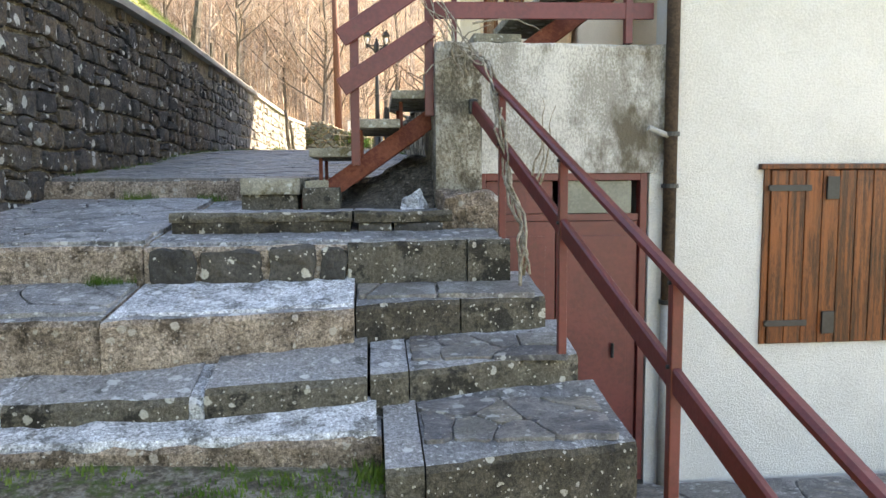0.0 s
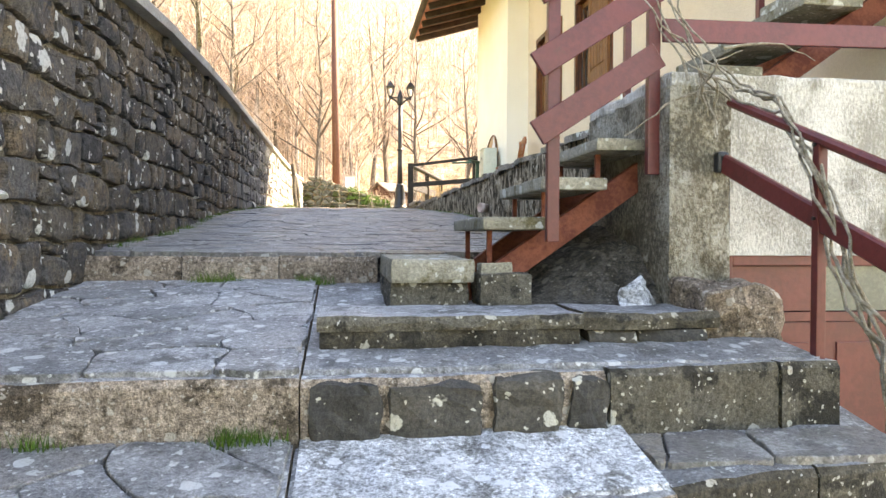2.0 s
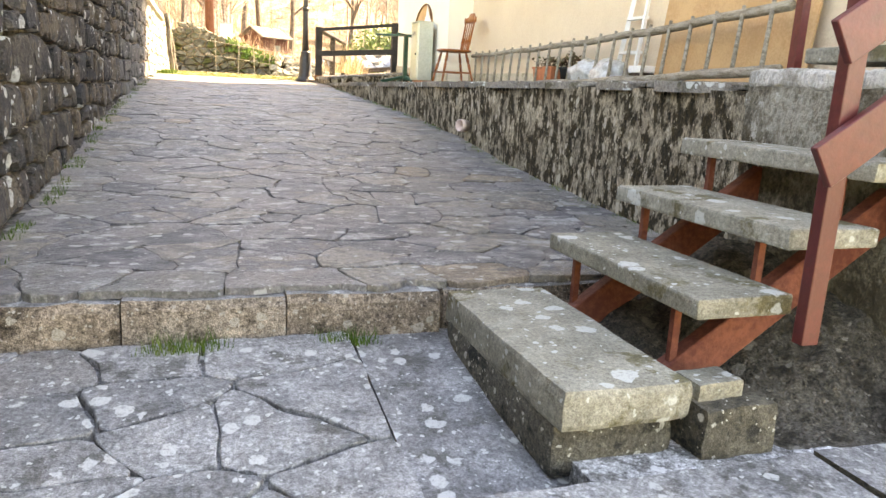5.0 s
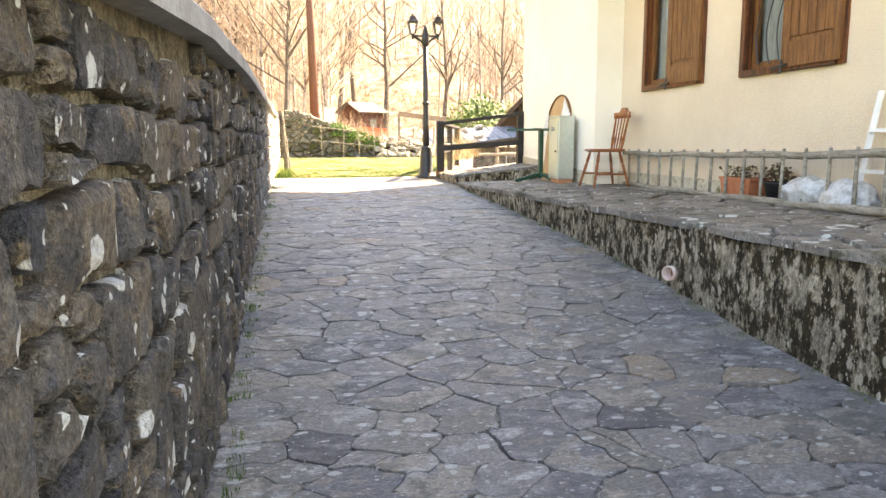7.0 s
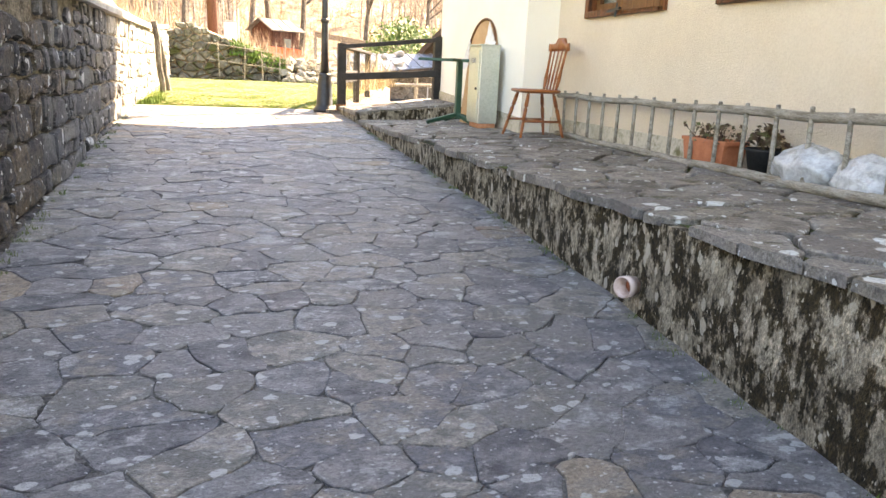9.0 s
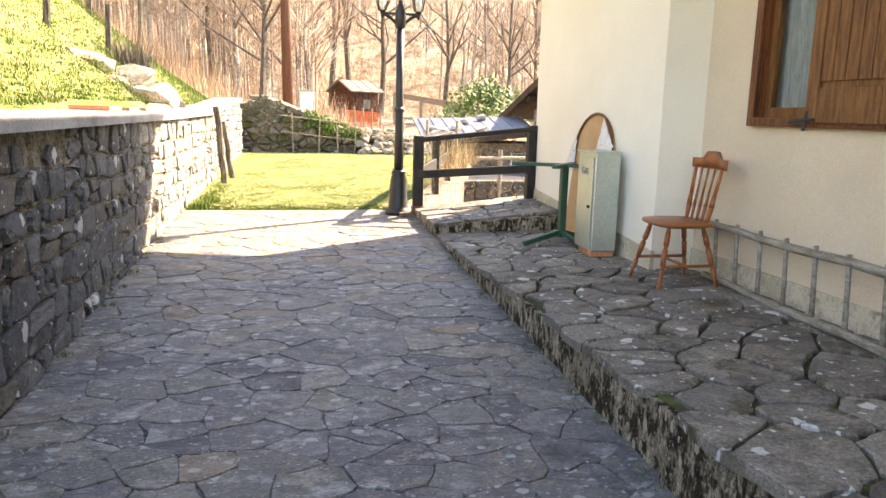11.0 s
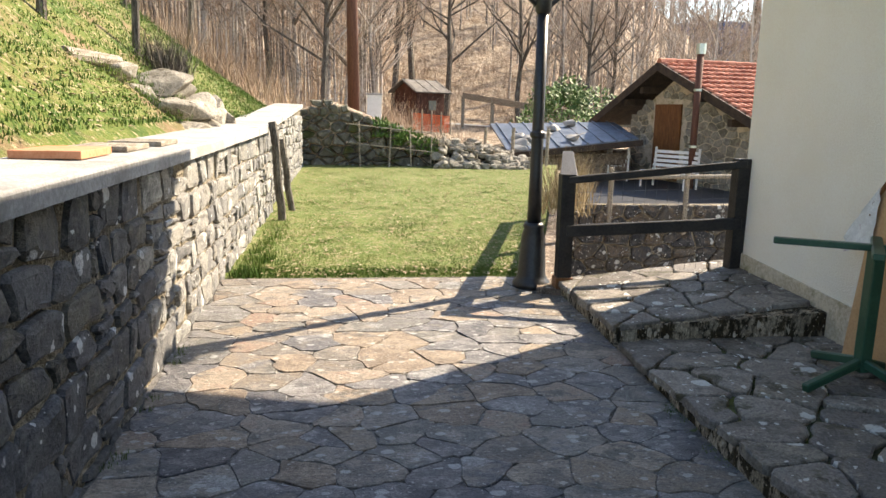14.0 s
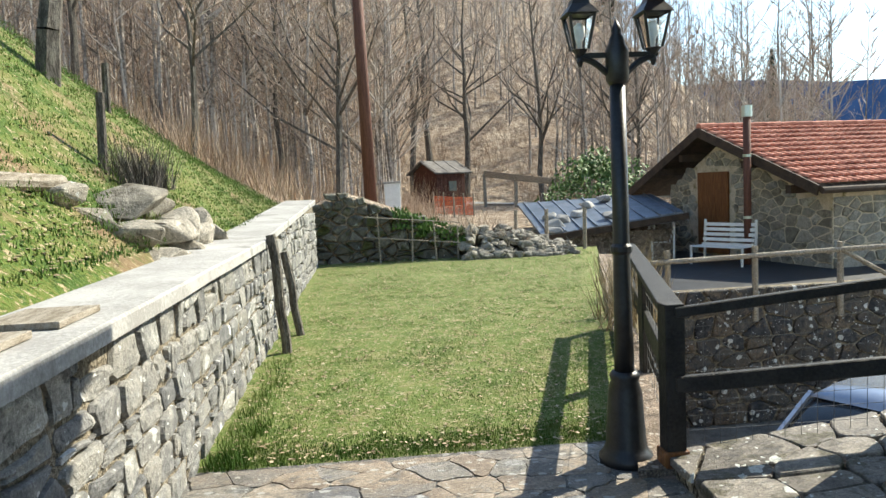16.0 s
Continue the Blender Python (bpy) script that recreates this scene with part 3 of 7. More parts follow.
def courses(y0, y1, z0, z1, low, high, gap=0.018, seed=1, tall=(0.13, 0.27), long=(0.15, 0.46)):
    """Outlines of roughly squared stones in wavy courses, between the heights low(y) and high(y); some are split or chinked."""
    rnd = random.Random(seed)
    out = []
    z, k = z0, 0

    def level(k, z, y):
        return z + 0.07 * noise.noise((y * 0.9, k * 3.1, 2.0)) + 0.035 * noise.noise((y * 3.5, k * 5.3, 7.0))

    def add(a, b, k0, za, k1, zb, la, lb):
        """One stone between y = a and b (each leaning by la, lb) and two levels."""
        g = gap / 2 * rnd.uniform(0.7, 1.5)
        lo = lambda y: level(k0, za, y) + g
        hi = lambda y: level(k1, zb, y) - g
        h = zb - za
        if h < 0.05 or b - a < 0.06:
            return
        c = min(0.24 * h, 0.2 * (b - a), 0.035) * rnd.uniform(0.5, 1.2)
        j = lambda s: rnd.uniform(-s, s)
        m = (a + b) / 2
        a, b = a + g, b - g
        w = 0.018
        pts = [(a + c, lo(a + c) + j(0.006)), (m + j(0.03), lo(m) + j(w)), (b - c, lo(b - c) + j(0.006)), (b - lb, lo(b) + c), (b + j(w), (lo(b) + hi(b)) / 2), (b + lb, hi(b) - c), (b - c + lb, hi(b - c) + j(0.006)), (m + j(0.03), hi(m) + j(w)), (a + c + la, hi(a + c) + j(0.006)), (a + la, hi(a) - c), (a + j(w), (lo(a) + hi(a)) / 2), (a - la, lo(a) + c)]
        ym = (a + b) / 2
        if max(p[1] for p in pts) < high(ym) and max(p[1] for p in pts) > low(ym):
            out.append(pts)

    while z < z1:
        h = rnd.uniform(*tall)
        y = y0 + rnd.uniform(-0.2, 0)
        lean = 0.0
        while y < y1:
            ln = rnd.uniform(*long) * (0.75 + 0.25 * h / tall[1])
            nl = rnd.uniform(-0.035, 0.035)
            r = rnd.random()
            if r < 0.20 and h > 0.16:
                cut = z + h * rnd.uniform(0.35, 0.65)
                add(y, y + ln, k, z, k + 500 + int(y * 7), cut, lean, nl)
                add(y, y + ln, k + 500 + int(y * 7), cut, k + 1, z + h, lean, nl)
            elif r < 0.30 and ln > 0.26:
                cut = y + ln * 0.68
                add(y, cut, k, z, k + 1, z + h, lean, 0.0)
                mid = z + h * rnd.uniform(0.4, 0.6)
                add(cut, y + ln, k, z, k + 900, mid, 0.0, nl)
                add(cut, y + ln, k + 900, mid, k + 1, z + h, 0.0, nl)
            else:
                add(y, y + ln, k, z, k + 1, z + h, lean, nl)
            y += ln
            lean = nl
        z += h
        k += 1
    return out


def lay(polys, place, mat, parent, name, thick=0.04, edge=0.008, dome=0.0, seed=3, limit=300, order=None, stuff="remaining_stones", flip=False):
    """Lays stones one by one as parts of parent; past the limit they are joined into one part."""
    rnd = random.Random(seed)
    if order:
        polys = sorted(polys, key=order)
    base = BASE[parent.name]
    rests = {}
    for k, poly in enumerate(polys):
        vs, fs = slab_piece(poly, place, thick, edge, dome, rnd)
        if flip:
            fs = [f[::-1] for f in fs]
        if k < limit:
            c = sum(vs, Vector()) / len(vs)
            me = bpy.data.meshes.new(name)
            me.from_pydata([v - c for v in vs], [], fs)
            me.materials.append(mat(poly) if callable(mat) else mat)
            ob = new(name, me)
            ob.parent = parent
            ob.location = c - base
        else:
            rest_v, rest_f = rests.setdefault((mat(poly) if callable(mat) else mat).name, ([], []))
            o = len(rest_v)
            rest_v += [v - base for v in vs]
            rest_f += [tuple(i + o for i in f) for f in fs]
    for mat_name, (rest_v, rest_f) in rests.items():
        me = bpy.data.meshes.new(stuff)
        me.from_pydata(rest_v, [], rest_f)
        me.materials.append(bpy.data.materials[mat_name])
        ob = new(stuff, me)
        ob.parent = parent
        ob["kind"] = "stuff"


def lerp_table(rows, t):
    """Straight lines between rows of (t, value)."""
    return float(np.interp(t, [r[0] for r in rows], [r[1] for r in rows]))


def smooth01(a, b, t):
    t = min(1.0, max(0.0, (t - a) / (b - a)))
    return t * t * (3 - 2 * t)

# ---- heights of the place ----
def path_z(y):
    return lerp_table([(4.0, 2.73), (4.55, 2.76), (7.46, 2.96), (8.4, 3.08), (9.9, 3.19), (14, 3.40), (15, 3.45), (16.9, 3.50), (20, 3.53), (29, 3.62)], y)


def edge_x(y):
    return 0.80 - (y - 6.5) * 0.021


def terrace_z(x, y):
    return 3.60 - max(0.0, y - 6.0) * 0.012 + max(0.0, x - edge_x(y)) * 0.03


def lawn_right(y):
    return 0.62 + (y - 16.7) * 0.292


def land(x, y):
    hill = 3.9 + 0.02 * max(0, y - 33)
    g = 1 - smooth01(0.13, 0.48, x / (abs(y) + 12))
    hill += min(75.0, 0.52 * max(0.0, y - 44 - 9 * smooth01(-3, 3, x))) * g
    if x < -2.62:
        f = (0.22 + 0.78 * smooth01(8, 17, y)) * (1 - 0.5 * smooth01(21, 34, y))
        d = -2.72 - x
        bank = 4.60 + f * (0.95 * min(d, 4.0) + 0.55 * min(max(d - 4.0, 0.0), 40.0))
        return max(bank, hill) + 0.10 * noise.noise((x * 0.7, y * 0.7, 3.0)) * min(1.0, d)
    if y > 31.5:
        return hill + 0.08 * noise.noise((x * 0.5, y * 0.5, 7.0))
    if y < 2.0 and x < 1.42:
        return 1.40 + 0.025 * noise.noise((x * 2, y * 2, 1.0))
    return 0.45


# ---- ground ----
def steps_of(rows):
    out = []
    for a, b, s in rows:
        out += list(np.arange(a, b, s))
    return out


gx = steps_of([(-900, -60, 60), (-60, -14, 2.5), (-14, -2.75, 0.45), (-2.7, -2.3, 0.1), (-2.3, 12, 0.55), (12, 70, 2.5), (70, 900, 60)])
gy = steps_of([(-300, -8, 25), (-8, 34, 0.5), (34, 150, 3.0), (150, 1500, 75)])
gv = [(x, y, land(x, y)) for y in gy for x in gx]
W = len(gx)
gf = [(j * W + i, j * W + i + 1, (j + 1) * W + i + 1, (j + 1) * W + i) for j in range(len(gy) - 1) for i in range(W - 1)]
me = bpy.data.meshes.new("ground")
me.from_pydata(gv, [], gf)
me.materials.append(M_HILL)
me.materials.append(M_BANK)
for p in me.polygons:
    c = p.center
    p.use_smooth = True
    p.material_index = 1 if (c.y < 31 and -9.5 - 0.2 * (20 - c.y) < c.x < -2.3) or (c.y < 3) else 0
tagged(new("ground", me), "steep grassy bank and wooded hillside", "ground", "", "structure")

bm = nb()
prev = None
for k in range(49):
    a = radians(-60 + 150 * k / 48)
    R = 1400
    hgt = 70 + 95 * math.exp(-((k - 28) / 7) ** 2) + 25 * noise.noise((k * 0.35, 0, 0)) - (k > 32) * 4 * (k - 32)
    x, y = R * math.sin(a), R * math.cos(a)
    cur = (bm.verts.new((x, y, -20)), bm.verts.new((x, y, max(20, hgt))), bm.verts.new((x * 1.4, y * 1.4, max(20, hgt) + 10)))
    if prev:
        bm.faces.new((prev[0], cur[0], cur[1], prev[1]))
        bm.faces.new((prev[1], cur[1], cur[2], prev[2]))
    prev = cur
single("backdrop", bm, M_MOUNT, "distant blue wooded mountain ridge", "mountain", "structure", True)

# lawn with its soil
bm = nb()
prev = None
for k in range(24):
    y = 16.8 + (29.5 - 16.8) * k / 23
    row = [bm.verts.new((-2.35 + (lawn_right(y) + 2.35) * i / 12, y, path_z(y) + 0.012 * noise.noise((i * 0.9, y, 2)) - (0.03 if k == 0 else 0))) for i in range(13)]
    low = [bm.verts.new((v.co.x, v.co.y, 0.4)) for v in (row[0], row[-1])]
    if prev:
        for i in range(12):
            bm.faces.new((prev[0][i], prev[0][i + 1], row[i + 1], row[i]))
        bm.faces.new((prev[0][12], prev[1][1], low[1], row[12]))
    prev = (row, low)
single("lawn", bm, M_LAWN, "short spring lawn with dry leaves", "lawn", "structure", True)

# lower yard, upper yard and front patio
single("yard", b1(0.9, 30, 16.3, 24.6, 0.2, 0.75), M_YARD, "shaded gravel parking yard below the fence", "yard", "structure")
bm = b1(2.6, 30, 24.6, 31.6, 0.3, 3.15)
single("upper_yard", bm, M_TARP, "upper yard covered with dark sheeting", "yard", "structure")
patio = thing("patio", 3.0, 1.5, 0.6, "dark crazy paving with pale joints beside the house", "pavement", "", "structure")
part("mortar_bed", b1(1.45, 8, -6, 3.6, 0.2, 0.575), M_CAP, patio)

# ---- paved path ----
path = thing("path", -0.8, 9, 3.0, "grey slate crazy paving rising between wall and terrace", "path", "", "structure")
bm = nb()
prev = None
for k in range(32):
    y = 4.85 + (16.85 - 4.85) * k / 31
    row = [bm.verts.new((-2.36, y, path_z(y) - 0.007)), bm.verts.new((edge_x(y) + 0.1, y, path_z(y) - 0.007))]
    low = [bm.verts.new((v.co.x, y, 2.1)) for v in row]
    if prev:
        bm.faces.new((prev[0][0], prev[0][1], row[1], row[0]))
    else:
        bm.faces.new((row[0], row[1], low[1], low[0]))
    prev = (row, low)
part("mortar_bed", bm, M_JOINT, path)

# ---- stone retaining wall ----
WX = -2.28


def wall_top(y):
    return lerp_table([(0, 4.30), (4, 4.36), (5, 4.42), (6.5, 4.54), (9, 4.62), (16, 4.64), (21, 4.68)], y)


wall = thing("wall_west", WX, 10, 3, "dark lichen-spotted rubble stone retaining wall", "wall", "", "structure")
bm = nb()
prev = None
for k in range(41):
    y = 0.5 + 20.4 * k / 40
    t = wall_top(y)
    row = [bm.verts.new((WX - 0.048 + 0.026 * smooth01(9, 14, y), y, 1.2)), bm.verts.new((WX - 0.048 + 0.026 * smooth01(9, 14, y), y, t)), bm.verts.new((WX - 0.45, y, t)), bm.verts.new((WX - 0.45, y, 1.2))]
    if prev:
        for i in range(4):
            bm.faces.new((prev[i], prev[(i + 1) % 4], row[(i + 1) % 4], row[i]))
    else:
        bm.faces.new(row)
    prev = row
bm.faces.new(prev[::-1])
part("mortar_core", bm, M_WALLMORTAR, wall)


def cap(name, y0, y1, xa, xb, top, lift, n=30):
    bm = nb()
    prev = None
    for k in range(n + 1):
        y = y0 + (y1 - y0) * k / n
        z = top(y) + lift
        w = 0.012 * noise.noise((y * 3, 1, 1))
        row = [bm.verts.new(c) for c in ((xb + w, y, z), (xb + w, y, z + 0.075), (xb - 0.01 + w, y, z + 0.09), (xa, y, z + 0.10), (xa, y, z))]
        if prev:
            for i in range(5):
                j = (i + 1) % 5
                bm.faces.new((prev[i], prev[j], row[j], row[i]))
        else:
            bm.faces.new(row)
        prev = row
    bm.faces.new(prev[::-1])
    return bm


part("coping", cap("coping", 0.5, 20.9, -2.80, WX + 0.06, wall_top, 0.0), M_CAP, wall, "grey cast concrete coping")
wall2 = thing("wall_north_west", WX, 24, 3, "sunlit grey rubble retaining wall beyond a step in height", "wall", "", "structure")
bm = nb()
vs = [(bm.verts.new((x, y, 2.5)), bm.verts.new((x, y, 4.66 + (y - 20.9) * 0.045))) for x, y in ((WX - 0.5, 20.9), (WX - 0.09, 20.9), (WX - 0.09, 28.2), (WX - 0.5, 28.2))]
for i in range(4):
    j = (i + 1) % 4
    bm.faces.new((vs[i][0], vs[j][0], vs[j][1], vs[i][1]))
bm.faces.new([v[1] for v in vs])
part("mortar_core", bm, M_WALLMORTAR, wall2)
part("coping", cap("coping", 20.9, 28.2, -2.95, WX - 0.03, lambda y: 4.66 + (y - 20.9) * 0.045, 0.0, 12), M_CAP, wall2, "grey cast concrete coping")

# ---- weedy verge at the foot of the steps ----
def verge_z(x, y):
    return 1.415 + 0.19 * smooth01(0.2, 1.7, y) - 0.06 * smooth01(-1.0, 0.3, x) + 0.012 * noise.noise((x * 4, y * 4, 2.0))


vx, vy = np.linspace(-2.3, 0.296, 27), np.linspace(0.0, 1.72, 19)
me = bpy.data.meshes.new("verge")
me.from_pydata([(x, y, verge_z(x, y)) for y in vy for x in vx], [], [(j * 27 + i, j * 27 + i + 1, (j + 1) * 27 + i + 1, (j + 1) * 27 + i) for j in range(18) for i in range(26)])
me.materials.append(M_SOIL)
tagged(new("verge", me), "bare earth and weeds at the foot of the steps", "ground", "", "structure")

# ---- stairs ----
steps = thing("stairs", 0, 2.6, 1.5, "worn stone entrance steps patched with pale cement", "stairs", "", "structure")


def tread_block(name, x0, x1, y0, y1, z0, z1, mat, lab="", slant=0.0, bev=0.025, rise=0.0, seed=0):
    """A worn block: a bevelled box with an uneven front edge and top. slant: how much farther its right end lies."""
    bm = nb()
    rnd = random.Random(seed + int(x0 * 100))
    n = max(2, int((x1 - x0) / 0.07))
    prev = None
    for k in range(n + 1):
        x = x0 + (x1 - x0) * k / n
        f = y0 + slant * (x - x0) / (x1 - x0) + 0.022 * noise.noise((x * 4, seed, 1.0)) + rnd.uniform(-1, 1) * 0.007
        z = z1 + 0.009 * noise.noise((x * 3, seed, 5.0)) + rnd.uniform(-1, 1) * 0.003
        row = [bm.verts.new(c) for c in ((x, f + 0.01, z0), (x, f, (z0 + z) / 2 + rnd.uniform(-0.02, 0.02)), (x, f + 0.004, z - bev), (x, f + bev * 0.9, z), (x, (f + y1) / 2, z + rise / 2 - 0.006 + rnd.uniform(-1, 1) * 0.006), (x, y1, z + rise), (x, y1, z0))]
        if prev:
            for i in range(7):
                j = (i + 1) % 7
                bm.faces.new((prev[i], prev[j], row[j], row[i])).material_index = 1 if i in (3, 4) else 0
        else:
            bm.faces.new(row)
        prev = row
    bm.faces.new(prev[::-1])
    ob = part(name, bm, mat, steps, lab)
    # Top faces: paler for wear and lichen, with light from above in the colour
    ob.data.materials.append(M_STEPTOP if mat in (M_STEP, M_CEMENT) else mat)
    return ob


Z1, Z2, Z3, Z4, Z5 = 1.64, 1.86, 2.11, 2.40, 2.56
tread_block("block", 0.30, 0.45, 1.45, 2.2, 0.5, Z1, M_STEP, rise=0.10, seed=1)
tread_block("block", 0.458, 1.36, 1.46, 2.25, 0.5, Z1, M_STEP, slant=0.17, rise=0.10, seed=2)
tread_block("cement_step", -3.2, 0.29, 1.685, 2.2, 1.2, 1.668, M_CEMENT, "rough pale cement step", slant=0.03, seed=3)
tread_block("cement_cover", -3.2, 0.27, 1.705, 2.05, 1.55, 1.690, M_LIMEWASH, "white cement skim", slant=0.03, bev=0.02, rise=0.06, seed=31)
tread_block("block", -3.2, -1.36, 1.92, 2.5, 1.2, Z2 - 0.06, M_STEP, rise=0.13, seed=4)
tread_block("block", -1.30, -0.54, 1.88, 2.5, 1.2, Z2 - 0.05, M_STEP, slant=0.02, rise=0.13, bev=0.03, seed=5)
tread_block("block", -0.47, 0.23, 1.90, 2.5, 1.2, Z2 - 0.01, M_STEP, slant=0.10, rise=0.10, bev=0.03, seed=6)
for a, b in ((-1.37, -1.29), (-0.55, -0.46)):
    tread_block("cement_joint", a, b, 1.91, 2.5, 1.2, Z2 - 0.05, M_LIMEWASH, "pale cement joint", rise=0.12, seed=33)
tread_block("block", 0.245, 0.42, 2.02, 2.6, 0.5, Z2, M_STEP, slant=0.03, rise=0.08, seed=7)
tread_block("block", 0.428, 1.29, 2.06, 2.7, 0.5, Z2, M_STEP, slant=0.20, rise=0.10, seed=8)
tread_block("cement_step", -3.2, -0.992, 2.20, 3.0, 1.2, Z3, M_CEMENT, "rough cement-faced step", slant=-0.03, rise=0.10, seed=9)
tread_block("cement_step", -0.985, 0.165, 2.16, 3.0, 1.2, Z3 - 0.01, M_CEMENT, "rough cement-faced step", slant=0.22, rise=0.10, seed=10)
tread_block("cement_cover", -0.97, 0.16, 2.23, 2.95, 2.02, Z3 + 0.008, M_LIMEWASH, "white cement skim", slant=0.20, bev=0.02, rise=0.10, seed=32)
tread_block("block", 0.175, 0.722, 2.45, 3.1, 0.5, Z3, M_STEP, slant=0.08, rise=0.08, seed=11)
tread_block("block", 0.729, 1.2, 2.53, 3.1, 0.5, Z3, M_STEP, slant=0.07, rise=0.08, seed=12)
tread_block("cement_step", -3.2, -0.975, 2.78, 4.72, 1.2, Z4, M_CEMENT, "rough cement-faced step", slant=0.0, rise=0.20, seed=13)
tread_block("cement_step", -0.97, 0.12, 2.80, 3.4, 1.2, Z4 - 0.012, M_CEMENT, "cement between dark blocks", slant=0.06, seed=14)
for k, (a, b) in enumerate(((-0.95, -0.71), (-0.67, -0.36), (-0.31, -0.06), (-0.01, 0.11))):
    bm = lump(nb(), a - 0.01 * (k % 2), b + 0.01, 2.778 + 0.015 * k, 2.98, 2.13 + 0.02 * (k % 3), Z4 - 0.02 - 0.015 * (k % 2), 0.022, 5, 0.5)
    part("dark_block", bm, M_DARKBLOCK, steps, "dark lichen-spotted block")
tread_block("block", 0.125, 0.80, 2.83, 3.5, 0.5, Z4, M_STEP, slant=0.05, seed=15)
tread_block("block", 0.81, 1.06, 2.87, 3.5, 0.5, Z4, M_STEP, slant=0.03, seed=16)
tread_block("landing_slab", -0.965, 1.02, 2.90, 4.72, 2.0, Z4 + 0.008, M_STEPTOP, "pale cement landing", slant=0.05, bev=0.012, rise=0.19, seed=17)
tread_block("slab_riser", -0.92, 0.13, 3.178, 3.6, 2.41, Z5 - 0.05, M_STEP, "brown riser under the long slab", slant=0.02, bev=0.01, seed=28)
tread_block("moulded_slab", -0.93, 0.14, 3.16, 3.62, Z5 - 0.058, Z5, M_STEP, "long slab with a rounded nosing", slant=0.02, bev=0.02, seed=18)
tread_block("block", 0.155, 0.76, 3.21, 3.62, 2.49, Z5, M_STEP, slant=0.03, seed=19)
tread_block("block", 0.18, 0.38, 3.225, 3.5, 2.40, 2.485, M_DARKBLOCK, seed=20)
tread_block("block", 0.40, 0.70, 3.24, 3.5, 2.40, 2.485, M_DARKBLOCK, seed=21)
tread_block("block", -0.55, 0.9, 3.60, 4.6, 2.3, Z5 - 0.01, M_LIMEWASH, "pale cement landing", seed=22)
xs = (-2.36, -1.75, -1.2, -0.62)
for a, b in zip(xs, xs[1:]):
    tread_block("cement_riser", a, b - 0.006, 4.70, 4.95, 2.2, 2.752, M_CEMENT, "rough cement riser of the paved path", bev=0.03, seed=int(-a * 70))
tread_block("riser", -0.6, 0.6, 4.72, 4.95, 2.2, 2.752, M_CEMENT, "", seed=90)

# two stacked slabs at the foot of the wooden-red stair
stack = thing("stacked_slabs", -0.42, 4.1, 2.53, "two stacked mossy stone slabs as a first step", "step")
part("lower_slab", lump(nb(), -0.615, -0.235, 3.74, 4.64, 2.5, 2.66, 0.010, 6, 0.25), M_STEP, stack)
part("upper_slab", lump(nb(), -0.615, -0.215, 3.70, 4.67, 2.655, 2.768, 0.006, 6, 0.2), M_TREAD, stack, "pale worn top slab")
single("stone_block", lump(nb(), -0.20, 0.05, 3.66, 3.92, 2.54, 2.70, 0.008, 5, 0.25), M_STEP, "squared stone block beside the stacked slabs", "stone")
single("brick_piece", lump(nb(), -0.185, -0.03, 3.72, 3.84, 2.697, 2.748, 0.006, 4, 0.2), M_TREAD, "broken pale brick lying on the block", "brick")
bm = nb()
bmesh.ops.create_icosphere(bm, subdivisions=4, radius=1)
for v in bm.verts:
    o = v.co.copy()
    w = 0.10 - 0.055 * o.z
    p = Vector((0.56 + 0.02 * o.z + o.x * w, 3.63 + 0.06 * o.z + o.y * 0.035, 2.60 + o.z * 0.085))
    v.co = p + 0.045 * noise.noise_vector(p * 8) + 0.012 * noise.noise_vector(p * 30)
single("cement_lump", bm, M_LIMEWASH, "white cement lump against the wall foot", "cement", smooth=True)

# ---- terrace ----
terrace = thing("terrace", 1.5, 9, 3.0, "mossy rendered terrace wall with slab paving on top", "terrace", "", "structure")
bm = nb()
prev = None
rnd = random.Random(5)
for k in range(90):
    y = 4.78 + (15.0 - 4.78) * k / 89
    x = edge_x(y)
    t = terrace_z(x, y) - 0.03
    row = []
    for i in range(7):
        z = 1.8 + (t - 1.8) * i / 6 if i else 1.8
        row.append(bm.verts.new((x + 0.03 * noise.noise((y * 2.3, z * 2.5, 0)) + 0.015 * noise.noise((y * 9, z * 9, 4)), y, z)))
    row += [bm.verts.new((2.4, y, terrace_z(2.4, y) - 0.03)), bm.verts.new((2.4, y, 1.8))]
    if prev:
        for i in range(9):
            j = (i + 1) % 9
            bm.faces.new((prev[i], prev[j], row[j], row[i]))
    else:
        bm.faces.new(row)
    prev = row
bm.faces.new(prev[::-1])
wall_body = part("wall_body", bm, M_MOSSWALL, terrace, "blotchy render dark with moss")
bm = nb()
prev = None
for k in range(40):
    y = 4.8 + (14.98 - 4.8) * k / 39
    row = [bm.verts.new((x, y, terrace_z(x, y) - 0.022)) for x in (edge_x(y) + 0.03, 2.36)]
    if prev:
        bm.faces.new((prev[0], prev[1], row[1], row[0]))
    prev = row
part("mossy_bed", bm, M_MOSSJOINT, terrace)

platform = thing("platform", 1.4, 15.6, 3.45, "low stone-paved platform at the house corner", "platform", "", "structure")


def plat_z(x, y):
    return 3.60 + (x - 0.6) * 0.10


bm = nb()
vs = []
for x, y in ((0.62, 14.95), (2.12, 14.75), (2.2, 16.35), (0.62, 16.35)):
    vs.append((bm.verts.new((x, y, 0.6)), bm.verts.new((x, y, plat_z(x, y) - 0.03))))
for i in range(4):
    j = (i + 1) % 4
    bm.faces.new((vs[i][0], vs[j][0], vs[j][1], vs[i][1]))
bm.faces.new([v[1] for v in vs])
bm.faces.new([v[0] for v in vs][::-1])
part("body", bm, M_MOSSWALL, platform)

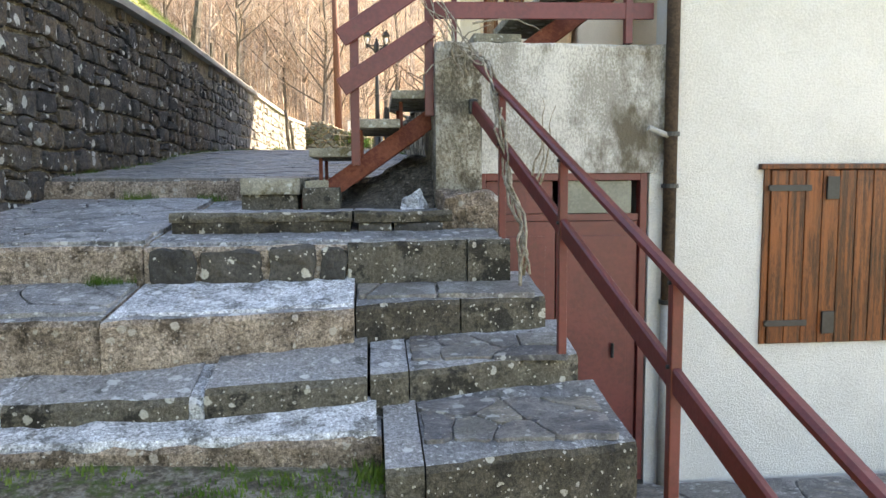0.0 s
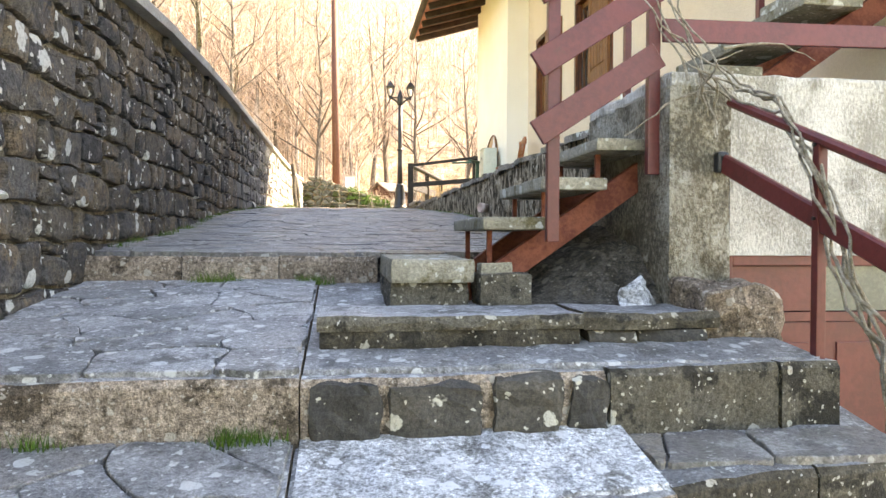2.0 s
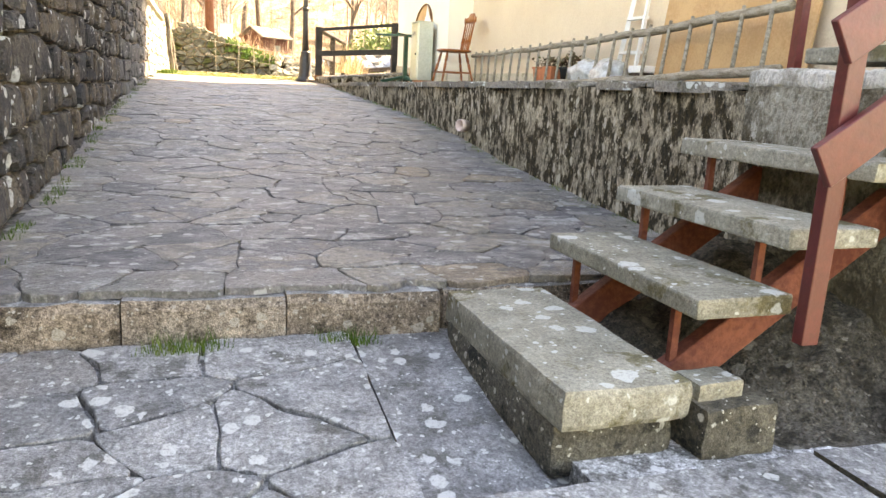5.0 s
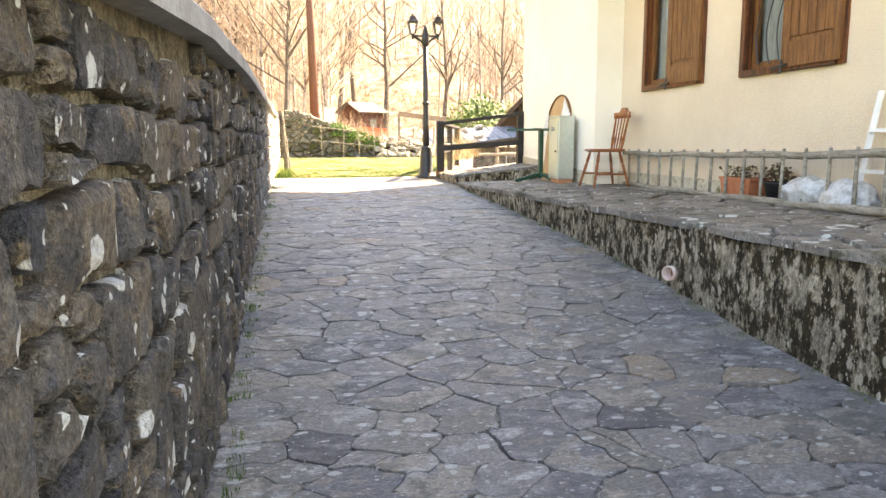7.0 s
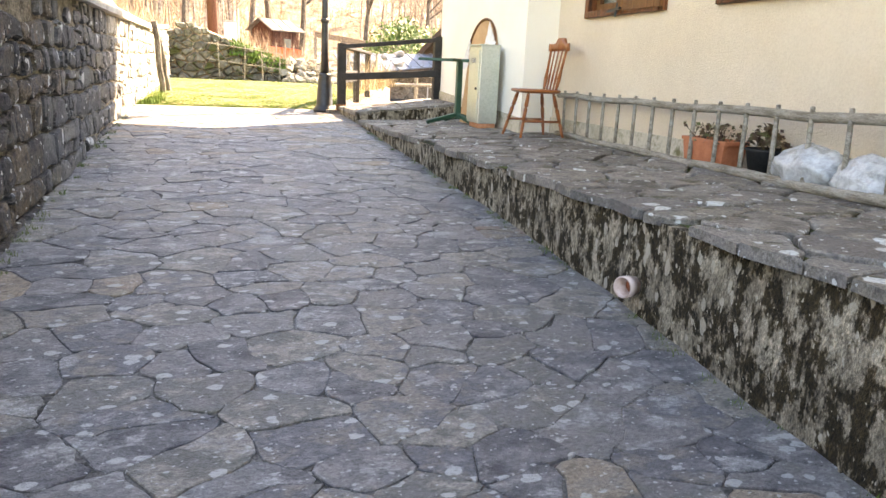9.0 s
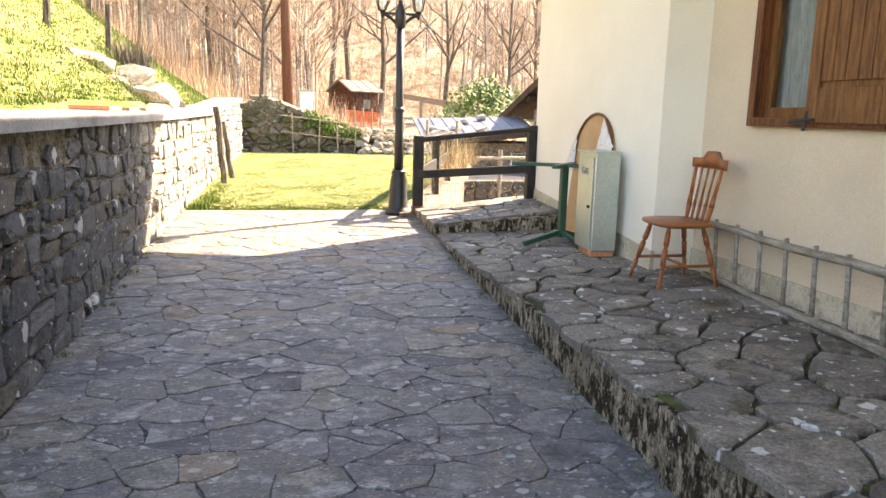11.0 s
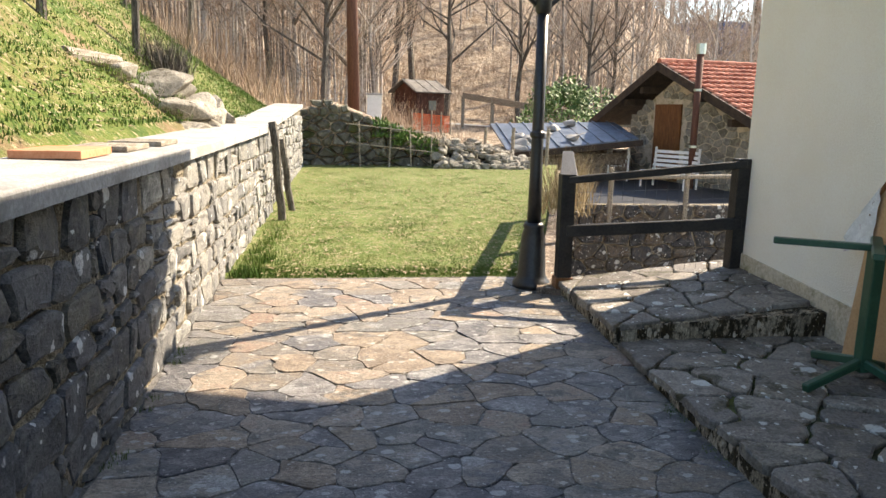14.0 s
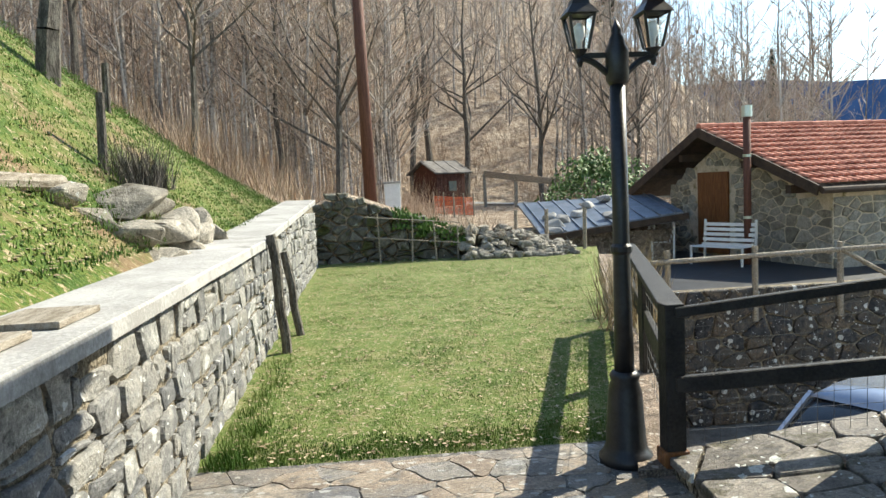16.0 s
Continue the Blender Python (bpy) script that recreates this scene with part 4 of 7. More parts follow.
# ---- house ----
house = thing("house", 5, 9, 0.6, "two-storey rendered house with brown shutters", "house", "", "structure")
HX, HY = 2.34, 3.62
TOP = 7.80


def wall_with_holes(name, along, a0, a1, z0, z1, at, thick, holes, mat, lab=""):
    """A wall along x or y with openings (a, b, low, high) right through it."""
    cutsa = sorted({a0, a1, *[h[0] for h in holes], *[h[1] for h in holes]})
    cutsz = sorted({z0, z1, *[h[2] for h in holes], *[h[3] for h in holes]})
    bm = nb()
    for i, (p, q) in enumerate(zip(cutsa, cutsa[1:])):
        for r, s in zip(cutsz, cutsz[1:]):
            m, c = (p + q) / 2, (r + s) / 2
            if any(h[0] < m < h[1] and h[2] < c < h[3] for h in holes):
                continue
            if along == "y":
                box(bm, at, at + thick, p, q, r, s)
            else:
                box(bm, p, q, at, at + thick, r, s)
    bmesh.ops.remove_doubles(bm, verts=bm.verts, dist=1e-4)
    seen = {}
    for f in bm.faces:
        seen.setdefault(tuple(round(c, 3) for c in f.calc_center_median()), []).append(f)
    bmesh.ops.delete(bm, geom=[f for fs in seen.values() if len(fs) > 1 for f in fs], context='FACES')
    return part(name, bm, mat, house, lab)


WIN = [(10.64, 12.0, 4.74, 6.12), (8.62, 10.0, 4.74, 6.12)]
wall_with_holes("wall", "y", HY + 0.3, 12.6, 0.5, TOP, HX, 0.3, WIN, M_CREAM, "cream roughcast wall")
SH = (3.0, 4.1, 1.57, 2.82)
wall_with_holes("wall", "x", HX - 0.02, 9.0, 0.5, TOP, HY, 0.3, [SH], M_WHITEWALL, "white roughcast wall")
bm = nb()
cs = [(1.97, 12.6), (2.10, 16.06), (9.0, 16.3), (9.0, 12.6)]
vs = [(bm.verts.new((x, y, 0.5)), bm.verts.new((x, y, TOP))) for x, y in cs]
for i in range(4):
    j = (i + 1) % 4
    bm.faces.new((vs[i][0], vs[j][0], vs[j][1], vs[i][1]))
bm.faces.new([v[1] for v in vs])
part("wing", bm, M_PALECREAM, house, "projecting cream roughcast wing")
part("back_wall", b1(8.7, 9.0, HY + 0.3, 12.6, 0.5, TOP), M_CREAM, house)
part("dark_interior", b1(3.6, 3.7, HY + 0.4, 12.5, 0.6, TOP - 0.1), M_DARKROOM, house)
part("plinth", b1(HX - 0.02, HX, 5.2, 12.6, 3.45, 3.74), M_PLINTH, house, "stained plinth band")
bm = nb()
cs = [(1.955, 12.585), (2.085, 16.07), (2.12, 16.07), (1.99, 12.585)]
vs = [(bm.verts.new((x, y, 3.45)), bm.verts.new((x, y, 3.72 + 0.16 * (y - 12.6) / 3.4))) for x, y in cs]
for i in range(4):
    j = (i + 1) % 4
    bm.faces.new((vs[i][0], vs[j][0], vs[j][1], vs[i][1]))
bm.faces.new([v[1] for v in vs])
part("plinth", bm, M_PLINTH, house, "stained plinth band")
# roof with eaves and rafters
bm = nb()
EX, EZ, RX, RZ = 0.80, 7.45, 5.7, 8.85
for x0, z0, x1, z1 in ((EX, EZ, RX, RZ), (10.0, EZ, RX, RZ)):
    vs = [bm.verts.new(c) for c in ((x0, 2.9, z0), (x0, 17.05, z0), (x1, 17.05, z1), (x1, 2.9, z1), (x0, 2.9, z0 + 0.14), (x0, 17.05, z0 + 0.14), (x1, 17.05, z1 + 0.14), (x1, 2.9, z1 + 0.14))]
    for q in ((0, 1, 2, 3), (7, 6, 5, 4), (0, 4, 5, 1), (1, 5, 6, 2), (2, 6, 7, 3), (3, 7, 4, 0)):
        bm.faces.new([vs[i] for i in q])
roof = part("roof", bm, M_TILE, house, "red tiled roof")
for k in range(24):
    y = 3.1 + k * 0.6
    part("rafter", beam(nb(), (EX + 0.03, y, EZ - 0.06), (2.5, y, EZ - 0.06 + 0.286 * (2.5 - EX - 0.03)), 0.09, 0.12), M_EAVE, roof)
part("gutter", rod(nb(), (EX - 0.06, 2.9, EZ + 0.03), (EX - 0.06, 17.1, EZ + 0.03), 0.065, n=10), M_EAVE, roof, "dark metal gutter")
bm = nb()
bm.faces.new([bm.verts.new(c) for c in ((2.34, HY + 0.02, 7.79), (9.0, HY + 0.02, 7.79), (5.7, HY + 0.02, 8.9))])
bm.faces.new([bm.verts.new(c) for c in ((2.34, 16.1, 7.79), (9.0, 16.1, 7.79), (5.7, 16.1, 8.9))])
part("gable", bm, M_CREAM, house)


def shuttered_window(y0, y1, z0, z1, grille):
    """A window in the west wall: frame, sill, glass and curtain in the far half, a board shutter closed over the near half."""
    w = thing("window", HX, (y0 + y1) / 2, z0, "brown-framed window with one board shutter closed" + (" and an iron grille" if grille else " and a net curtain"), "window", "shuttered windows", "structure")
    m = y0 + (y1 - y0) * 0.52
    for n, b in (("frame", (HX - 0.03, HX + 0.12, y0, y0 + 0.07, z0, z1)), ("frame", (HX - 0.03, HX + 0.12, y1 - 0.07, y1, z0, z1)), ("frame", (HX - 0.03, HX + 0.12, y0 + 0.07, y1 - 0.07, z1 - 0.07, z1)), ("sill", (HX - 0.05, HX + 0.12, y0 + 0.07, y1 - 0.07, z0, z0 + 0.06))):
        part(n, b1(*b, bevel=0.006), M_SHUTTER, w)
    for n, b in (("sash", (HX + 0.06, HX + 0.11, m, m + 0.06, z0 + 0.06, z1 - 0.07)), ("sash", (HX + 0.06, HX + 0.11, y1 - 0.13, y1 - 0.07, z0 + 0.06, z1 - 0.07)), ("sash", (HX + 0.06, HX + 0.11, m + 0.06, y1 - 0.13, z0 + 0.06, z0 + 0.13)), ("sash", (HX + 0.06, HX + 0.11, m + 0.06, y1 - 0.13, z1 - 0.14, z1 - 0.07))):
        part(n, b1(*b, bevel=0.004), M_WOOD, w)
    p = part("pane", b1(HX + 0.08, HX + 0.086, m + 0.06, y1 - 0.13, z0 + 0.13, z1 - 0.14), M_GLASS, w)
    p.visible_shadow = False
    bm = nb()
    prev = None
    for k in range(33):
        y = m + 0.03 + (y1 - 0.08 - m) * k / 32
        x = HX + 0.16 + 0.018 * math.sin(k * 1.3)
        row = (bm.verts.new((x, y, z0 + 0.05)), bm.verts.new((x, y, z1 - 0.05)))
        if prev:
            bm.faces.new((prev[0], row[0], row[1], prev[1]))
        prev = row
    part("curtain", bm, M_CURTAIN, w, "grey net curtain", True)
    sh = part("shutter", b1(HX - 0.045, HX - 0.015, y0 + 0.02, m, z0 + 0.03, z1 - 0.03, bevel=0.004), M_WOOD, w, "varnished board shutter")
    for k in range(5):
        a = y0 + 0.10 + k * (m - y0 - 0.2) / 5
        part("board", b1(HX - 0.058, HX - 0.045, a + 0.004, a + (m - y0 - 0.2) / 5 - 0.004, z0 + 0.28, z1 - 0.12, bevel=0.003), M_WOOD, sh)
    for a, b, c, d in ((y0 + 0.02, y0 + 0.10, z0 + 0.03, z1 - 0.03), (m - 0.10, m, z0 + 0.03, z1 - 0.03), (y0 + 0.105, m - 0.105, z0 + 0.03, z0 + 0.24)):
        part("rail", b1(HX - 0.065, HX - 0.045, a, b, c, d, bevel=0.004), M_WOOD, sh)
    bm = nb()
    rod(bm, (HX - 0.08, m - 0.1, z0 + 0.05), (HX - 0.08, m + 0.12, z0 + 0.03), 0.012, n=6)
    rod(bm, (HX - 0.08, m - 0.02, z0 - 0.02), (HX - 0.06, m - 0.02, z0 + 0.1), 0.012, n=6)
    part("catch", bm, M_BLACKIRON, sh, "black iron catch")
    if grille:
        bm = nb()
        for k in range(3):
            y = m + 0.14 + k * 0.15
            pts = [Vector((HX + 0.03, y + 0.06 * math.sin(a * 0.6), z0 + 0.1 + a * 0.1)) for a in range(12)]
            for p, q in zip(pts, pts[1:]):
                rod(bm, p, q, 0.007, n=5)
        part("grille", bm, M_BLACKIRON, w, "scrolled iron grille")


for k, (a, b, c, d) in enumerate(WIN):
    shuttered_window(a, b, c, d, k == 1)

# closed plank shutters of the lower window
sw = thing("window_shutters", 3.5, HY, 1.55, "closed chestnut plank shutters with iron strap hinges", "shutters", "", "structure")
part("lintel", b1(2.96, 4.12, HY - 0.05, HY + 0.05, 2.81, 2.85, bevel=0.008), M_SHUTTER, sw)
for a, b in ((3.0, 3.04), (4.06, 4.10)):
    part("frame", b1(a, b, HY - 0.02, HY + 0.1, 1.57, 2.81), M_SHUTTER, sw)
for k in range(8):
    a = 3.045 + k * 0.1268
    part("plank", b1(a + 0.002, a + 0.1245, HY - 0.03, HY + 0.02, 1.572, 2.805, bevel=0.006), M_SHUTTER, sw)
for z in (1.72, 2.68):
    part("strap_hinge", b1(3.02, 3.34, HY - 0.04, HY - 0.03, z - 0.022, z + 0.022, bevel=0.003), M_BLACKIRON, sw, "black iron strap hinge")
    part("bracket", b1(3.45, 3.54, HY - 0.05, HY - 0.03, z - 0.08, z + 0.08, bevel=0.003), M_BLACKIRON, sw, "black iron bracket")
    part("bolt", rod(nb(), (3.035, HY - 0.05, z), (3.035, HY - 0.03, z), 0.018, n=8), M_BLACKIRON, sw, "black hinge bolt")
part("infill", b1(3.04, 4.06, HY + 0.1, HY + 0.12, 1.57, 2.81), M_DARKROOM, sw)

# downpipe and its fittings
dp = thing("downpipe", 2.29, HY - 0.08, 0.6, "brown metal downpipe with bracket on white wall", "pipe")
part("pipe", rod(nb(), (2.29, HY - 0.07, 1.9), (2.29, HY - 0.07, 7.2), 0.045, n=14), M_EAVE, dp, smooth=True)
part("lower_pipe", rod(nb(), (2.295, HY - 0.07, 0.58), (2.295, HY - 0.07, 1.9), 0.05, n=14), M_GREYPIPE, dp, "grey lower pipe", True)
for z in (1.9, 2.7, 3.05):
    part("collar", rod(nb(), (2.29, HY - 0.07, z - 0.015), (2.29, HY - 0.07, z + 0.015), 0.058, n=14), M_BLACKIRON, dp)
part("shutter_dog", beam(nb(), (2.76, HY, 1.62), (2.90, HY - 0.07, 1.56), 0.02, 0.03), M_BLACKIRON, dp)
part("overflow_spout", rod(nb(), (2.26, HY - 0.09, 3.04), (2.12, HY - 0.1, 3.09), 0.02, n=10), M_GREYPIPE, dp, "short grey plastic spout")

# ---- rendered stair mass with the red cellar door ----
mass = thing("stair_base", 1.5, 4.2, 0.6, "stained rendered base under the outdoor stair", "wall", "", "structure")
D0, D1, DZ = 0.98, 2.16, 2.79
bm = nb()
box(bm, 1.0, 2.30, HY - 0.02, 4.72, DZ, 3.60)
part("upper_render", bm, M_GREYRENDER, mass, "grey stained roughcast")
part("top_slab", lump(nb(), 0.69, 2.30, HY - 0.025, 4.74, 3.58, 3.655, 0.014, 14, 0.15), M_GREYRENDER, mass)
part("corner_pier", lump(nb(), 0.69, 1.0, HY - 0.028, 4.72, 0.5, 3.60, 0.010, 16, 0.05, 5.0), M_DIRTY, mass, "stained and crumbling concrete corner")
part("jamb", b1(2.17, 2.30, HY - 0.01, 4.7, 0.5, DZ - 0.002), M_WHITEWALL, mass)
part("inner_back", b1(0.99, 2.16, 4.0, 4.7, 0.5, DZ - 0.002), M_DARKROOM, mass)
part("rough_footing", lump(nb(), 0.70, 1.08, 3.27, 3.66, 2.36, 2.665, 0.04, 12, 0.35, 6.0), M_CEMENT, mass, "crumbling plaster footing")
me = bpy.data.meshes.new("rubble_slope")
n_ = 26
mound = []
for j_ in range(n_ + 1):
    for i_ in range(n_ + 1):
        x, y = -0.02 + 0.78 * i_ / n_, 3.56 + 1.15 * j_ / n_
        h = 0.30 * smooth01(-0.05, 0.72, x) * smooth01(3.58, 4.05, y) + 0.10 * smooth01(4.0, 4.6, y)
        h += (0.05 * noise.noise((x * 6, y * 6, 1.0)) + 0.025 * noise.noise((x * 17, y * 17, 3.0))) * min(1.0, h * 12)
        mound.append((x - 1.5, y - 4.2, 2.545 + h - 0.6))
me.from_pydata(mound, [], [(j_ * (n_ + 1) + i_, j_ * (n_ + 1) + i_ + 1, (j_ + 1) * (n_ + 1) + i_ + 1, (j_ + 1) * (n_ + 1) + i_) for j_ in range(n_) for i_ in range(n_)])
me.materials.append(M_EARTH)
ob = new("rubble_slope", me)
ob.parent = mass
ob["label"] = "dark earth and rubble under the stair"
door = thing("door_1", 1.57, HY, 0.6, "red painted metal cellar door with a glazed top light", "door", "", "structure")
for b in ((D0, D0 + 0.05, HY, HY + 0.08, 0.6, DZ), (D1 - 0.05, D1, HY, HY + 0.08, 0.6, DZ), (D0 + 0.05, D1 - 0.05, HY, HY + 0.08, DZ - 0.05, DZ)):
    part("frame", b1(*b, bevel=0.005), M_RED, door)
for a, b in ((D0 + 0.055, 1.52), (1.53, D1 - 0.055)):
    lf = part("leaf", b1(a, b, HY + 0.03, HY + 0.065, 0.64, 2.46, bevel=0.004), M_RED, door)
    part("panel", b1(a + 0.07, b - 0.07, HY + 0.022, HY + 0.03, 0.8, 2.36, bevel=0.004), M_RED, lf)
for b in ((D0 + 0.055, D1 - 0.055, HY + 0.02, HY + 0.07, 2.465, 2.51), ):
    part("transom", b1(*b), M_RED, door)
part("pane", b1(1.54, D1 - 0.1, HY + 0.04, HY + 0.05, 2.515, 2.735), M_DARKGLASS, door, "dull grey glass")
part("pane", b1(D0 + 0.06, 1.50, HY + 0.04, HY + 0.05, 2.515, 2.735), M_RED, door)
part("handle", rod(nb(), (1.93, HY + 0.0, 1.50), (1.93, HY + 0.0, 1.60), 0.012, n=8), M_BLACKIRON, door, "black door pull")

# ---- red outdoor stair ----
stair = thing("outdoor_stair", 0.6, 4.2, 2.56, "red steel stair with concrete plank treads", "stairs")
for k in range(12):
    x, z = -0.16 + 0.285 * k, 2.97 + 0.198 * k
    if x > 2.0 and k > 8:
        break
    part("tread", b1(x, x + 0.34, 3.80 + (0.06 if k > 3 else 0), 4.74, z - 0.062, z, bevel=0.01, jitter=0.003), M_TREAD, stair, "worn grey concrete tread")
    if k < 4:
        for y in (4.62, 3.98):
            part("tread_bracket", b1(x + 0.055, x + 0.08, y - 0.011, y + 0.011, z - 0.26, z - 0.064), M_RUSTRED, stair)
for y in (3.99, 4.6):
    part("stringer", beam(nb(), (-0.24, y, 2.54), (2.3, y, 2.54 + 2.54 * 0.695), 0.06, 0.13, bevel=0.004), M_RUSTRED, stair, "rusty red channel stringer")
for x, z0 in ((0.16, 2.85), (0.66, 3.18)):
    part("post", b1(x - 0.03, x + 0.03, 3.70, 3.74, z0, z0 + 1.45 if x < 0.5 else z0 + 1.35, bevel=0.004), M_RED, stair)
part("post", b1(2.0, 2.05, 3.66, 3.72, 3.67, 4.75, bevel=0.004), M_RED, stair)
SL = 0.655
for z in (3.36, 3.68, 4.02):
    part("board", beam(nb(), (0.07, 3.68, z), (0.67, 3.68, z + 0.6 * SL), 0.025, 0.125, bevel=0.003), M_RED, stair, "sloping red rail board")
for z in (3.87, 4.35):
    part("board", beam(nb(), (0.69, 3.68, z), (2.2, 3.68, z + 0.02), 0.025, 0.11, bevel=0.003), M_RED, stair, "level red rail board")
for x in (0.95, 1.85):
    part("far_post", b1(x - 0.02, x + 0.02, 4.74, 4.78, 3.3 + 0.66 * (x - 0.4), 4.6 + 0.66 * (x - 0.4)), M_RED, stair)

# ---- handrail down the steps ----
rail = thing("handrail", 1.3, 2.2, 0.6, "dark red steel handrail beside the stone steps", "handrail")


def rail_at(y, dz=0.0):
    """A point of the lower bar over plan y."""
    return Vector((0.942 + 0.14 * (3.575 - y), y, 3.19 - 0.475 * (3.485 - y) + dz))


part("lower_bar", beam(nb(), rail_at(3.56), rail_at(0.1), 0.035, 0.088, bevel=0.008), M_RED, rail)
part("upper_bar", beam(nb(), rail_at(3.52, 0.30), rail_at(-0.1, 0.375), 0.05, 0.04, bevel=0.012), M_RED, rail)
part("end_cap", b1(0.91, 0.97, 3.55, 3.60, 3.18, 3.28, bevel=0.015), M_BLACKIRON, rail, "black end socket")
for y, foot in ((2.98, 2.2), (2.08, 1.92), (1.11, 0.57), (0.15, 0.57)):
    p = rail_at(y, 0.30 + 0.0207 * (3.52 - y))
    part("post", b1(p.x - 0.02, p.x + 0.02, y - 0.02, y + 0.02, foot, p.z, bevel=0.004), M_RED, rail)
    for dz in (-0.31, -0.02):
        part("bolt", rod(nb(), (p.x - 0.03, y, p.z + dz), (p.x - 0.015, y, p.z + dz), 0.008, n=8), M_BLACKIRON, rail)

# ---- lamp post ----
def lamp_post(x, y, z):
    o = thing("street_lamp", x, y, z, "black cast-iron street lamp with two lanterns", "street lamp")
    part("base", lathe(nb(), x, y, z - 0.02, [(0.17, 0), (0.17, 0.05), (0.14, 0.08), (0.125, 0.12), (0.105, 0.45), (0.085, 0.52), (0.095, 0.55), (0.075, 0.58)], 14), M_BLACKIRON, o, smooth=True)
    part("shaft", lathe(nb(), x, y, z + 0.55, [(0.062, 0), (0.055, 0.4), (0.05, 0.9), (0.046, 1.78)], 14), M_BLACKIRON, o, smooth=True)
    part("collar", lathe(nb(), x, y, z + 1.28, [(0.05, 0), (0.066, 0.02), (0.066, 0.05), (0.05, 0.07)], 14), M_BLACKIRON, o)
    part("head", lathe(nb(), x, y, z + 2.30, [(0.05, 0), (0.07, 0.03), (0.07, 0.2), (0.05, 0.24), (0.045, 0.27), (0.028, 0.30), (0.032, 0.32), (0.006, 0.38)], 12), M_BLACKIRON, o, smooth=True)
    for s in (-1, 1):
        bm = nb()
        pts = [Vector((x + s * (0.05 + 0.17 * u), y, z + 2.36 + 0.10 * math.sin(u * 1.6))) for u in [i / 8 for i in range(9)]]
        for p, q in zip(pts, pts[1:]):
            rod(bm, p, q, 0.02, n=8)
        beam(bm, (x, y, z + 2.475), (x + s * 0.25, y, z + 2.475), 0.025, 0.03)
        arm = part("arm", bm, M_BLACKIRON, o)
        lx, lz = x + s * 0.225, z + 2.51
        part("finial", lathe(nb(), lx, y, lz - 0.10, [(0.01, 0), (0.022, 0.03), (0.015, 0.06), (0.05, 0.10)], 10), M_BLACKIRON, arm)
        for i in range(4):
            a = math.pi / 4 + i * math.pi / 2
            b = a + math.pi / 2
            c0, c1 = 0.058, 0.108
            p = Vector((lx + c0 * math.cos(a), y + c0 * math.sin(a), lz))
            q = Vector((lx + c1 * math.cos(a), y + c1 * math.sin(a), lz + 0.20))
            part("cage_bar", rod(nb(), p, q, 0.009, n=6), M_BLACKIRON, arm)
            part("cage_rim", rod(nb(), q, (lx + c1 * math.cos(b), y + c1 * math.sin(b), lz + 0.20), 0.010, n=6), M_BLACKIRON, arm)
        bm = lathe(nb(), lx, y, lz + 0.005, [(0.054, 0), (0.100, 0.195)], 4)
        bmesh.ops.rotate(bm, cent=(lx, y, lz), matrix=Matrix.Rotation(math.pi / 4, 3, 'Z'), verts=bm.verts)
        bmesh.ops.delete(bm, geom=[f for f in bm.faces if abs(f.calc_center_median().z - lz - 0.10) > 0.08], context='FACES')
        g = part("lantern_glass", bm, M_GLASS, arm, "clear lantern glass")
        g.visible_shadow = False
        part("bulb", lathe(nb(), lx, y, lz + 0.01, [(0.015, 0), (0.018, 0.04), (0.036, 0.07), (0.036, 0.12), (0.012, 0.145)], 10), M_WHITEPAINT, arm, "white bulb", True)
        bm = lathe(nb(), lx, y, lz + 0.20, [(0.135, 0), (0.075, 0.06), (0.062, 0.09), (0.022, 0.11), (0.022, 0.125), (0.004, 0.155)], 4)
        bmesh.ops.rotate(bm, cent=(lx, y, lz), matrix=Matrix.Rotation(math.pi / 4, 3, 'Z'), verts=bm.verts)
        part("lantern_roof", bm, M_BLACKIRON, arm)
    return o


lamp_post(0.43, 16.5, 3.50)

# ---- black timber fence ----
fence = thing("fence", 1.4, 16.2, 3.6, "black-stained timber rail fence with wire mesh", "fence")
part("post", b1(0.59, 0.71, 16.24, 16.36, 3.50, 4.50, bevel=0.008), M_BLACKWOOD, fence)
part("post", b1(1.99, 2.10, 15.98, 16.10, 3.70, 4.66, bevel=0.008), M_BLACKWOOD, fence)
part("post_foot", b1(0.575, 0.725, 16.225, 16.375, 3.46, 3.62, bevel=0.01), M_WOOD, fence, "brown wooden post foot")
for za, zb in ((4.45, 4.62), (4.02, 4.13)):
    part("rail", beam(nb(), (0.65, 16.25, za), (2.06, 15.99, zb), 0.05, 0.10 if za < 4.3 else 0.06, bevel=0.006), M_BLACKWOOD, fence)


def side(u):
    """A point of the fence along the lawn's edge, u metres from the corner."""
    return 0.67 + 0.285 * u, 16.32 + 0.958 * u


for u in (2.0, 4.2):
    x, y = side(u)
    part("post", b1(x - 0.05, x + 0.05, y - 0.05, y + 0.05, 3.40, 4.46, bevel=0.008), M_BLACKWOOD, fence)
for za in (4.45, 4.02):
    part("rail", beam(nb(), (*side(0.0), za), (*side(4.3), za), 0.045 if za < 4.3 else 0.15, 0.17 if za < 4.3 else 0.045, bevel=0.006), M_BLACKWOOD, fence)
bm = nb()
for k in range(9):
    z = 3.70 + k * 0.09
    rod(bm, (0.76, 16.33, z - 0.08), (2.04, 16.08, z + 0.0), 0.0017, n=4, caps=False)
for k in range(15):
    t = k / 14
    x, y = 0.76 + 1.28 * t, 16.33 - 0.25 * t
    rod(bm, (x, y, 3.6 + 0.1 * t), (x, y, 4.43 + 0.15 * t), 0.0017, n=4, caps=False)
for k in range(20):
    x, y = side(0.1 + k * 0.2)
    rod(bm, (x, y, 3.55), (x, y, 4.43), 0.0017, n=4, caps=False)
